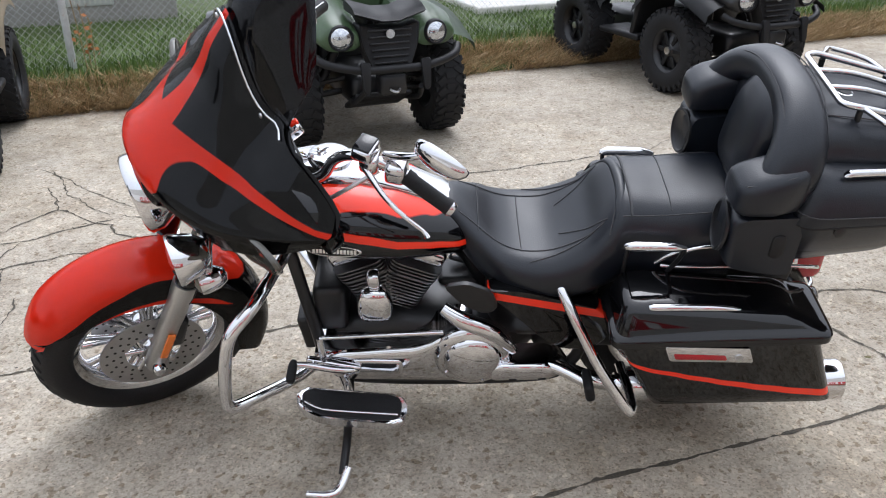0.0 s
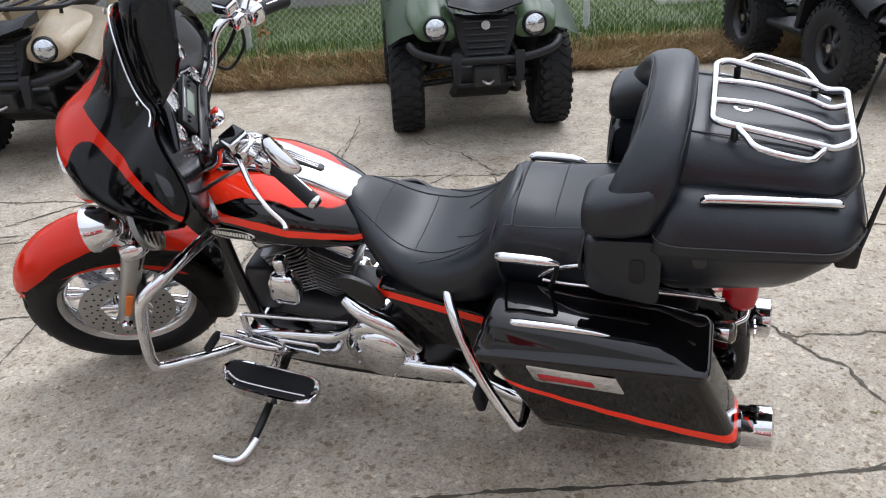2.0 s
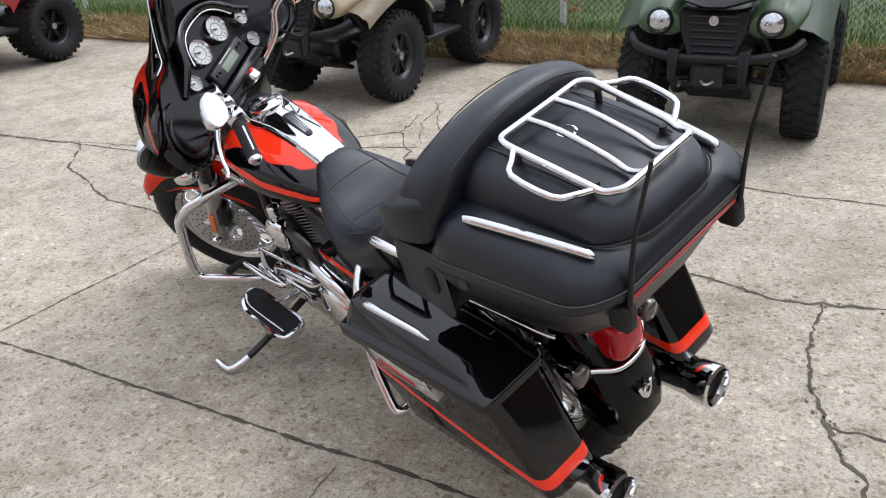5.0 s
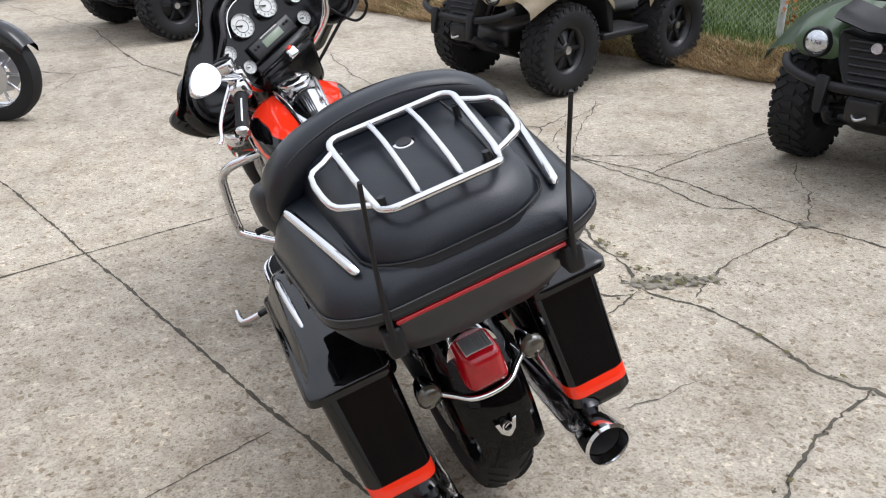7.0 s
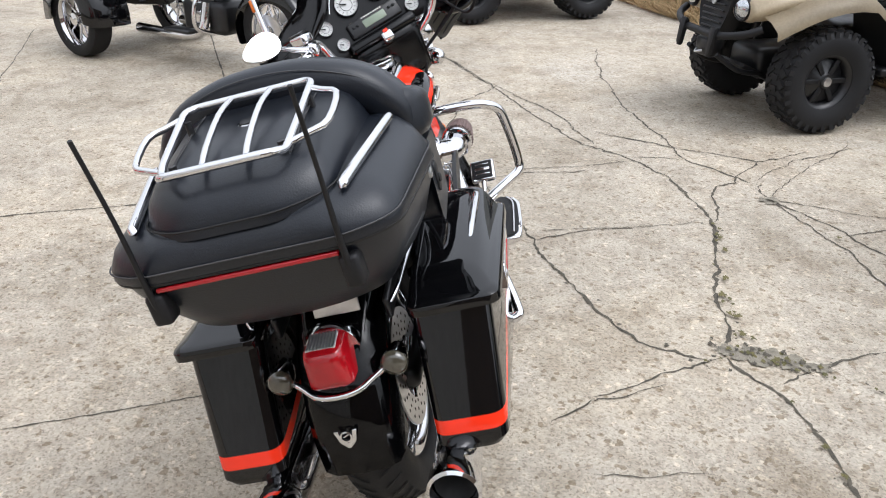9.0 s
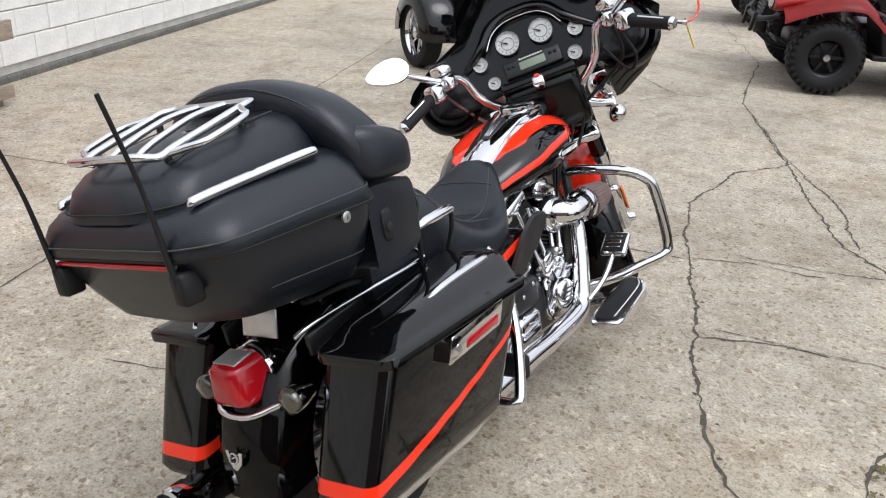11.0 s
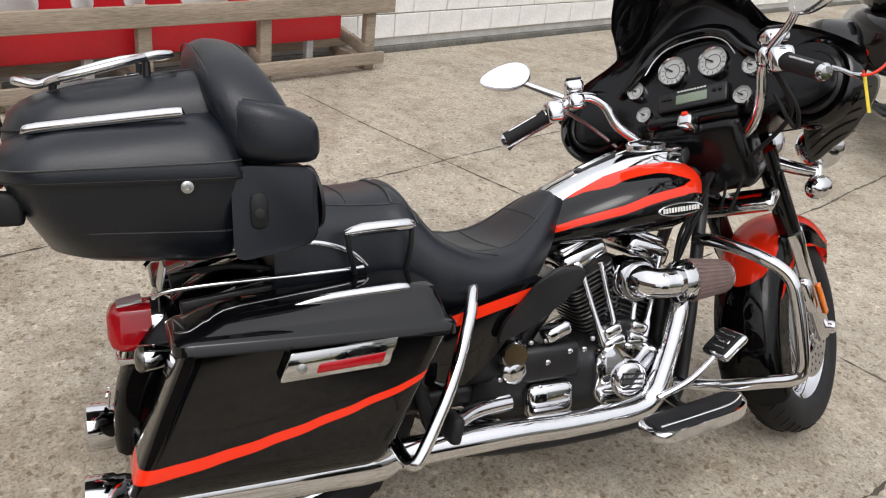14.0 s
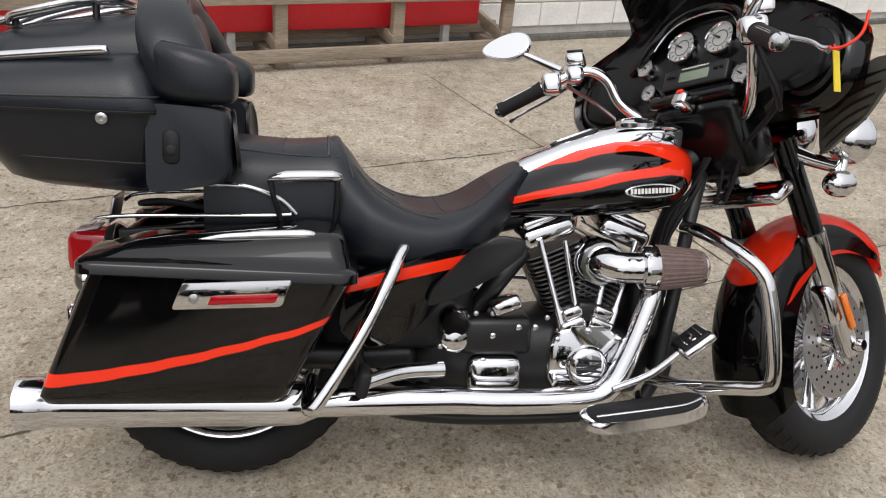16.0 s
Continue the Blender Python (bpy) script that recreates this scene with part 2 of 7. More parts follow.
def dome(outline, y0, depth, s, cx, cz):
    """A rounded cover standing out sideways from y0, over an outline in x and z."""
    return loft([[Vector((cx + (x - cx) * f, s * (y0 + depth * d), cz + (z - cz) * f)) for x, z in outline] for f, d in ((1.0, -0.8), (1.0, 0.45), (0.985, 0.62), (0.94, 0.8), (0.86, 0.9), (0.6, 0.97), (0.2, 1.0))])

# ---- ground: old concrete slab ----
YARD = radians(21.8)
GZ = -0.012 * K
gm = material("old_concrete", (0.36, 0.335, 0.295), 0.85)
nt = gm.node_tree
gb = nt.nodes["Principled BSDF"]
tc = nt.nodes.new("ShaderNodeTexCoord")


def gnoise(scale, detail=4, rough=0.55):
    n = nt.nodes.new("ShaderNodeTexNoise")
    n.inputs["Scale"].default_value, n.inputs["Detail"].default_value, n.inputs["Roughness"].default_value = scale, detail, rough
    nt.links.new(tc.outputs["Object"], n.inputs["Vector"])
    return n.outputs["Fac"]


def gramp(src, stops):
    r = nt.nodes.new("ShaderNodeValToRGB")
    el = r.color_ramp.elements
    while len(el) < len(stops):
        el.new(0.5)
    for e, (p, c) in zip(el, stops):
        e.position = p
    for e, (p, c) in zip(el, stops):
        e.color = (*c, 1)
    nt.links.new(src, r.inputs[0])
    return r.outputs[0]


def gmul(a, b):
    x = nt.nodes.new("ShaderNodeMix")
    x.data_type, x.blend_type = "RGBA", "MULTIPLY"
    x.inputs[0].default_value = 1
    nt.links.new(a, x.inputs[6])
    nt.links.new(b, x.inputs[7])
    return x.outputs[2]


base = gramp(gnoise(0.55, 6, 0.6), [(0.32, (0.31, 0.275, 0.22)), (0.48, (0.405, 0.366, 0.306)), (0.56, (0.43, 0.383, 0.31)), (0.7, (0.48, 0.445, 0.388))])
mott = gramp(gnoise(9, 5, 0.65), [(0.34, (0.8, 0.78, 0.75)), (0.56, (1, 1, 1))])


def stones(scale, stops):
    """Exposed aggregate: a tone of its own for each stone."""
    v = nt.nodes.new("ShaderNodeTexVoronoi")
    v.inputs["Scale"].default_value = scale
    nt.links.new(tc.outputs["Object"], v.inputs["Vector"])
    return gramp(v.outputs["Color"], stops), v.outputs["Distance"]


agg, aggd = stones(150, [(0.0, (0.6, 0.57, 0.52)), (0.4, (0.97, 0.96, 0.94)), (1.0, (1.25, 1.22, 1.18))])
peb, pebd = stones(62, [(0.12, (0.62, 0.57, 0.5)), (0.24, (1, 1, 1)), (0.8, (1, 1, 1)), (0.88, (1.3, 1.28, 1.25))])
spk = gramp(gnoise(75, 4, 0.7), [(0.34, (0.5, 0.46, 0.41)), (0.43, (1, 1, 1))])
pits = gramp(gnoise(24, 3, 0.6), [(0.26, (0.55, 0.51, 0.46)), (0.34, (1, 1, 1))])
stain = gramp(gnoise(1.9, 7, 0.7), [(0.36, (0.76, 0.73, 0.69)), (0.5, (1, 1, 1)), (0.72, (1.06, 1.05, 1.03))])
col = gmul(gmul(gmul(gmul(gmul(gmul(base, mott), agg), peb), spk), pits), stain)
nt.links.new(col, gb.inputs["Base Color"])
bp = nt.nodes.new("ShaderNodeBump")
bp.inputs["Strength"].default_value, bp.inputs["Distance"].default_value = 0.7, 0.007
hsum = nt.nodes.new("ShaderNodeMath")
hsum.operation = "ADD"
nt.links.new(gnoise(75, 4, 0.7), hsum.inputs[0])
nt.links.new(gnoise(14, 4), hsum.inputs[1])
nt.links.new(hsum.outputs[0], bp.inputs["Height"])
nt.links.new(bp.outputs[0], gb.inputs["Normal"])

bm = bmesh.new()
bmesh.ops.create_grid(bm, x_segments=4, y_segments=4, size=1500)
ground = part("ground", bm, gm, m=pose(0, 0, GZ))
tagged(ground, "weathered pale grey concrete yard with cracks", "ground", kind="structure")

# ---- the motorcycle: x to its tail, y to its right side, z up, leaning on its stand ----
bike = thing("motorcycle", pose(0, 2.19 * K, 0, 15.2, 0, 0) @ Matrix.Scale(K, 4), "red and black touring motorcycle leaning on its side stand", "motorcycle")
RAKE = radians(26)
STEER = Matrix.Translation((-0.922, -0.012, 0)) @ Matrix.Rotation(radians(29), 4, Vector((math.sin(RAKE), 0, math.cos(RAKE)))) @ Matrix.Translation((0.91, 0, 0))
FA = Vector((-0.85, 0, 0.305))   # front axle, wheel straight
RA = Vector((0.685, 0, 0.315))    # rear axle


def bp_(name, bm, mat, label="", steer=False, parent=None, sharp=50):
    """A part of the motorcycle; a part under a turned part needs no turn of its own."""
    return part(name, bm, mat, parent or bike, label, STEER if (steer and parent is None) else None, sharp)


# wheels
def wheel(axle, R, w, name, steer, spokes):
    tyre_prof = [(R - 0.098, -w * 0.36), (R - 0.085, -w * 0.46), (R - 0.05, -w * 0.5), (R - 0.022, -w * 0.44), (R - 0.006, -w * 0.27), (R, 0),
                 (R - 0.006, w * 0.27), (R - 0.022, w * 0.44), (R - 0.05, w * 0.5), (R - 0.085, w * 0.46), (R - 0.098, w * 0.36)]
    tyre = bp_(name, lathe(tyre_prof, axle, n=56, close=True), rubber, "black road tyre", steer)
    bm = bmesh.new()
    for q in range(44):
        a = 2 * math.pi * q / 44
        for s in (-1, 1):
            pts = []
            for k, (dr, yy) in enumerate(((0.0005, 0.1), (-0.0035, 0.24), (-0.016, 0.4))):
                b = a + s * 0.02 + k * 0.05
                r = R + dr + 0.0006
                pts.append((axle[0] + r * math.cos(b), s * w * yy, axle[2] + r * math.sin(b)))
            tube(pts, 0.0022, 4, bm, 2)
    tagged(bp_("tread_groove", bm, dark, "", parent=tyre), kind="stuff")
    Rr = R - 0.095
    rim_prof = [(Rr + 0.006, -w * 0.42), (Rr + 0.002, -w * 0.36), (Rr - 0.014, -w * 0.33), (Rr - 0.03, -w * 0.16), (Rr - 0.03, w * 0.16),
                (Rr - 0.014, w * 0.33), (Rr + 0.002, w * 0.36), (Rr + 0.006, w * 0.42), (Rr + 0.012, w * 0.3), (Rr + 0.012, -w * 0.3)]
    rim = bp_("rim", lathe(rim_prof, axle, n=48, close=True), chrome, "polished chrome rim", steer)
    for q in range(spokes):
        a = 2 * math.pi * q / spokes
        bm = bmesh.new()
        for d in (-0.09, 0.09):
            p0 = Vector((math.cos(a + d) * 0.05, 0, math.sin(a + d) * 0.05)) + axle
            p1 = Vector((math.cos(a + d * 1.1) * (Rr - 0.026), 0, math.sin(a + d * 1.1) * (Rr - 0.026))) + axle
            tube([p0, (p0 + p1) / 2, p1], [0.013, 0.009, 0.012], 8, bm, 3)
        bp_("spoke", bm, chrome, "", parent=rim)
    bp_("hub", lathe([(0.0, -0.07), (0.03, -0.07), (0.034, -0.055), (0.05, -0.04), (0.055, 0), (0.05, 0.04), (0.034, 0.055), (0.03, 0.07), (0, 0.07)], axle, n=28), chrome, "", parent=rim)
    for s in (-1, 1):
        y = s * 0.066
        disc = bp_("brake_disc", lathe([(0.075, y - 0.0025), (0.146, y - 0.0025), (0.146, y + 0.0025), (0.075, y + 0.0025)], axle, n=48, close=True), steel, "drilled steel brake disc", steer)
        bm = bmesh.new()
        for q in range(60):
            a = 2 * math.pi * q / 60
            r = 0.09 + 0.019 * (q % 3)
            lathe([(0.0042, -0.0032), (0.0042, 0.0032)], (axle[0] + r * math.cos(a), y, axle[2] + r * math.sin(a)), n=8, bm=bm)
        tagged(bp_("drilled_hole", bm, dark, "", parent=disc), kind="stuff")
        bm = bmesh.new()
        for q in range(5):
            a = 2 * math.pi * q / 5
            tube([(axle[0] + 0.03 * math.cos(a), y, axle[2] + 0.03 * math.sin(a)), (axle[0] + 0.08 * math.cos(a + 0.2), y, axle[2] + 0.08 * math.sin(a + 0.2))], 0.009, 8, bm, 0)
        bp_("disc_carrier", bm, chrome, "", parent=disc)
    return tyre


wheel(FA, 0.307, 0.13, "front_tyre", True, 9)
wheel(RA, 0.315, 0.15, "rear_tyre", False, 9)

# front fork
for s in (-1, 1):
    up = Vector((math.sin(RAKE), 0, math.cos(RAKE)))
    a = FA + Vector((0, s * 0.096, 0)) + up * -0.03
    leg = bp_("fork_slider", tube([a, a + up * 0.02, a + up * 0.3, a + up * 0.32, a + up * 0.36], [0.022, 0.03, 0.031, 0.034, 0.034], 18, smooth=1), forkgrey if s < 0 else chrome, "satin alloy fork slider", True)
    bp_("fork_tube", tube([a + up * 0.36, a + up * 0.62], 0.03, 16, smooth=0), black, "", True)
    bp_("axle_nut", lathe([(0, 0.016), (0.014, 0.016), (0.019, 0.006), (0.019, -0.02)], FA + Vector((0, s * 0.128, 0)), axis=(0, s, 0), n=14), chrome, "", True)
    c = a + up * 0.13 + Vector((0.0, s * 0.034, 0))
    bp_("fork_reflector", box(c, (0.022, 0.008, 0.1), 0.003, (0, 26, 0)), amber, "amber reflector strip", True)
    bm = box(FA + Vector((0.075, s * 0.09, 0.11)), (0.06, 0.06, 0.11), 0.014, (0, 20, 0))
    bp_("brake_caliper", bm, chrome if s > 0 else satin, "", True)
bp_("brake_hose", tube([FA + Vector((0.08, 0.1, 0.16)), FA + Vector((0.14, 0.11, 0.3)), FA + Vector((0.2, 0.09, 0.45)), FA + Vector((0.24, 0.05, 0.52))], 0.005, 8), rubber, "", True)
bp_("brake_hose", tube([FA + Vector((0.08, -0.1, 0.16)), FA + Vector((0.16, -0.12, 0.28)), FA + Vector((0.2, -0.09, 0.45)), FA + Vector((0.24, -0.05, 0.52))], 0.005, 8), rubber, "", True)

# front fender, a crowned arc with deep skirts
rings = []
for k in range(29):
    f = k / 28
    a = radians(148 - 176 * f)          # tip to tail
    R = 0.345 + 0.006 * math.sin(f * 3.1) + 0.02 * max(0, f - 0.7)
    hw = 0.088 * min(1, 0.55 + 4.2 * f) ** 0.7
    low = spline([(0.325, 0, 0), (0.262, 0, 0), (0.24, 0, 0), (0.236, 0, 0), (0.228, 0, 0), (0.218, 0, 0), (0.225, 0, 0), (0.25, 0, 0)], 4)[k].x   # radius of the lower edge
    skirt = R - 0.0094 - low
    if f < 0.06:
        R -= 0.012 * (1 - f / 0.06)
    sec = []
    for q in range(15):
        g = q / 14 * 2 - 1
        ag = abs(g)
        if ag < 0.55:
            t = ag / 0.55
            y, dr = hw * math.sin(t * math.pi / 2 * 0.92), -0.045 * (1 - math.cos(t * math.pi / 2 * 0.92))
        else:
            t = (ag - 0.55) / 0.45
            y, dr = hw * (0.992 + 0.008 * t), -0.0394 - (skirt - 0.03) * t
        r = R + dr
        sec.append(Vector((FA[0] + r * math.cos(a), math.copysign(y, g), FA[2] + r * math.sin(a))))
    rings.append(sec)
bm = loft(rings, False)
bmesh.ops.solidify(bm, geom=bm.faces[:], thickness=0.004)
fpaint = painted("fender_paint", [
    ([(-1.25, 0.3), (-1.13, 0.46), (-1.06, 0.515), (-0.97, 0.57), (-0.86, 0.612), (-0.75, 0.612), (-0.65, 0.56), (-0.48, 0.43)], [(-1.25, 1.3), (-0.48, 1.3)]),
    ([(-1.25, 0.3), (-1.13, 0.42), (-1.05, 0.462), (-0.95, 0.505), (-0.83, 0.53), (-0.72, 0.5), (-0.62, 0.43), (-0.48, 0.4)], [(-1.25, 0.45), (-1.13, 0.48), (-1.05, 0.5), (-0.95, 0.535), (-0.83, 0.552), (-0.72, 0.52), (-0.62, 0.44), (-0.48, 0.3)]),
])
bp_("front_fender", bm, fpaint, "glossy red front fender with black and red accents", True)

# fairing: a wide batwing shell
def fair(u, v):
    au = abs(u)
    e = min(1, au / 0.62)
    zb = 0.88 - 0.01 * au + 0.085 * (max(0, au - 0.6) / 0.4) ** 1.5
    zt = 1.305 - 0.165 * e * e * (3 - 2 * e) - 0.07 * max(0, au - 0.6) / 0.4
    z = zb + (zt - zb) * v
    rnd_ = math.sqrt(1 - 0.65 * (max(0, au - 0.72) / 0.28) ** 2.5)
    z = 0.985 + (z - 0.985) * rnd_
    y = 0.43 * math.copysign(au ** 0.93, u) * (1 - 0.05 * (1 - v)) * (1 - 0.08 * max(0, v - 0.6) / 0.4)
    rake = max(0, (v - 0.32) / 0.68)
    y *= 1 - 0.24 * rake * (1 - au ** 3)
    x = -0.742 + 0.315 * au ** (2.1 + 2.5 * min(1, rake * 1.6) * (1 - au * au)) + 0.29 * rake ** 0.8 * (1 - 0.85 * max(0, au - 0.58) / 0.42) + 0.07 * max(0, 0.32 - v) / 0.32 * (1 - au)
    x += 0.03 * math.sin(min(1, max(0, (v - 0.35) / 0.5)) * math.pi) * (1 - e)   # hollow above the beak
    return Vector((x, y, z))


rings = []
for k in range(25):
    v = k / 24
    row = [fair(q / 20 - 1, v) for q in range(41)]
    rings.append(row)
bm = loft(rings, False)
bmesh.ops.solidify(bm, geom=bm.faces[:], thickness=0.006)
fairpaint = painted("fairing_paint", [
    ([(-0.80, 0.93), (-0.755, 0.945), (-0.69, 1.009), (-0.62, 1.05), (-0.567, 1.036), (-0.507, 1.02), (-0.43, 1.0)],
     [(-0.80, 1.09), (-0.73, 1.068), (-0.68, 1.06), (-0.618, 1.085), (-0.545, 1.06), (-0.487, 1.035), (-0.43, 1.012)]),
    ("middle", [(0.90, 0.0), (0.95, 0.05), (1.03, 0.055), (1.12, 0.03), (1.25, 0.015), (1.4, 0.01)]),
])
fairing = bp_("fairing", bm, fairpaint, "black batwing fairing with a red sweep", True, sharp=50)
# inner shell, from the rim forward to the instrument face
rings = []
for k in range(17):
    f = k / 16
    row = []
    for q in range(41):
        u = q / 20 - 1
        p = fair(u, 0.0 + f) + Vector((0.012, 0, 0))
        depth = min(1, (1 - abs(u)) / 0.16) ** 0.6 * min(1, (1 - f) / 0.1, f / 0.16 + 0.2)
        xt = -0.425 - 0.2 * (p.z - 1.0) * 0 + 0.02 * (p.y / 0.3) ** 2 - 0.28 * (p.z - 1.04)
        p.x = p.x + (max(p.x, xt) - p.x) * max(0, depth) if xt > p.x else p.x
        row.append(p)
    rings.append(row)
bm = loft(rings, False)
dash = bp_("dashboard", bm, dashm, "black inner fairing with gauges", True, sharp=60)
DN = Vector((0.93, 0, 0.36)).normalized()   # the way the instruments face


dialm = material("silver_dial", (0.55, 0.55, 0.53), 0.35, 0.3, var=0.06, scale=40)


def gauge(y, z, r, name="gauge"):
    c = Vector((-0.415 + 0.02 * (y / 0.3) ** 2 - 0.28 * (z - 1.04), y, z))
    g = bp_(name, lathe([(r * 1.12, -0.02), (r * 1.14, 0.006), (r * 1.06, 0.011), (r * 0.97, 0.006), (r * 0.95, -0.002)], c, DN, 28), chrome, "white-faced gauge in a chrome bezel", True)
    bp_("dial", lathe([(0, 0.003), (r * 0.97, 0.003), (r * 0.97, 0)], c, DN, 28), dialm, parent=g)
    bp_("dial_ring", lathe([(r * 0.58, 0.0036), (r * 0.53, 0.0036), (r * 0.53, 0.004), (r * 0.58, 0.004)], c, DN, 28, close=True), satin, parent=g)
    bp_("needle", tube([c + DN * 0.006, c + DN * 0.006 + Vector((0, -r * 0.6, r * 0.35))], [0.003, 0.001], 5, smooth=0), satin, parent=g)
    for q in range(11):
        a = radians(-40 + 26 * q)
        dv = (Vector((0, 1, 0)) * math.cos(a) + DN.cross(Vector((0, 1, 0))) * -math.sin(a))
        bp_("mark", tube([c + DN * 0.0036 + dv * r * 0.7, c + DN * 0.0036 + dv * r * 0.88], r * 0.03, 4, smooth=0), satin, parent=g)


for y in (-0.056, 0.056):
    gauge(y, 1.068, 0.037)
for y in (-0.16, 0.16):
    gauge(y, 1.035, 0.023)
gauge(-0.135, 0.965, 0.02)
gauge(0.135, 0.965, 0.022)
c = Vector((-0.398, 0, 0.985))
radio = bp_("radio", box(c, (0.02, 0.19, 0.055), 0.005, (0, -21, 0)), satin, "black radio with a pale display", True)
bp_("display", box(c + DN * 0.0095, (0.004, 0.085, 0.026), 0.001, (0, -21, 0)), lcd, parent=radio)
for y in (-0.078, -0.062, 0.062, 0.078):
    for z in (-0.012, 0.008):
        bp_("button", box(c + DN * 0.01 + Vector((0, y, z)), (0.005, 0.01, 0.009), 0.002, (0, -21, 0)), plastic, parent=radio)
bm = bmesh.new()
for k in range(9):
    box(c + DN * 0.0102 + Vector((-0.008, -0.036 + k * 0.009, 0.021)), (0.001, 0.006, 0.004), 0, (0, -21, 0), bm)
bp_("lettering_bar", bm, white, "pale bars of small lettering", parent=radio)
# gauge hood with a bright rim
bm = tube([(-0.397, -0.125, 1.072), (-0.415, -0.095, 1.113), (-0.428, -0.045, 1.137), (-0.428, 0.045, 1.137), (-0.415, 0.095, 1.113), (-0.397, 0.125, 1.072)], 0.0025, 6)
bp_("gauge_hood_trim", bm, chrome, "", True)
bm = tube([(-0.41, -0.215, 1.03), (-0.413, -0.145, 1.082), (-0.432, -0.1, 1.13), (-0.445, -0.05, 1.152), (-0.448, 0, 1.156), (-0.445, 0.05, 1.152), (-0.432, 0.1, 1.13), (-0.413, 0.145, 1.082), (-0.41, 0.215, 1.03)], [0.01, 0.016, 0.019, 0.019, 0.019, 0.019, 0.019, 0.016, 0.01], 12)
bp_("gauge_hood", bm, black, "", True)
for s in (-1, 1):
    c = Vector((-0.40, s * 0.295, 0.965))
    spk_ = bp_("fairing_speaker", lathe([(0.075, -0.03), (0.077, 0.004), (0.07, 0.01), (0.064, 0.004), (0.0, -0.004)], c, (0.95, -s * 0.2, 0.2), 32), satin, "round black speaker grille", True)
    bp_("speaker_bowl", lathe([(0.07, -0.02), (0.084, 0.0), (0.098, 0.012), (0.106, 0.006), (0.108, -0.03)], c, (0.95, -s * 0.2, 0.2), 36), black, "", True)
# ignition switch and console below the dash
bp_("ignition_switch", box((-0.35, 0.0, 0.92), (0.05, 0.04, 0.035), 0.008, (0, -30, 0)), chrome, "", True)
# chrome knob's red reflection, put into its colour
bp_("ignition_knob", box((-0.343, 0.0, 0.941), (0.024, 0.018, 0.012), 0.004, (0, -30, 0)), red, "", True)
bp_("fork_cover", box((-0.455, 0, 0.845), (0.13, 0.25, 0.2), 0.03, (0, 20, 0)), dashm, "", True)
bp_("fork_bridge", box((-0.56, 0, 0.70), (0.09, 0.25, 0.04), 0.016, (0, 26, 0)), chrome, "chrome fork bridge cover", True)
for k in range(2):
    y = 0.04 + 0.05 * k
    bp_("control_cable", tube([(-0.38, y + 0.03, 0.9), (-0.405, y + 0.02, 0.84), (-0.42, y * 0.8 + 0.02, 0.76), (-0.43, y * 0.5, 0.68)], 0.004 + 0.001 * (k % 2), 6), rubber, "", True)
bp_("switch_panel", box((-0.38, 0, 0.935), (0.03, 0.25, 0.036), 0.01, (0, -40, 0)), dashm, "", True)

# tinted shield
rings = []
for k in range(11):
    v = k / 10
    row = []
    for q in range(27):
        u = q / 13 - 1
        b = fair(u * 0.64, 0.985)
        hp = 0.04 + 0.96 * max(0, 1 - abs(u) ** 2.6) ** 0.6
        row.append(Vector((b.x + 0.012 + (0.17 * v - 0.022 * math.sin(v * 3.1)) * hp, b.y * (1 - 0.1 * v * v), b.z + 0.17 * v * hp)))
    rings.append(row)
bm = loft(rings, False)
bmesh.ops.solidify(bm, geom=bm.faces[:], thickness=0.004)
shield = bp_("windshield", bm, tint, "dark tinted low windshield", True, sharp=60)
line = []
for q in range(27):
    u = (q / 13 - 1) * 0.66
    b = fair(u, 0.985)
    line.append(b + Vector((-0.008, 0, 0.0)))
bp_("windshield_trim", tube(line, 0.0028, 8, smooth=1), chrome, "chrome strip below the windshield", True)
for u in (-0.5, 0, 0.5):
    b = fair(u, 0.985)
    bp_("screw", lathe([(0.006, 0), (0.006, 0.004), (0, 0.006)], b + Vector((-0.016, 0, 0.0)), (-1, 0, 0), 10), steel, "", True)

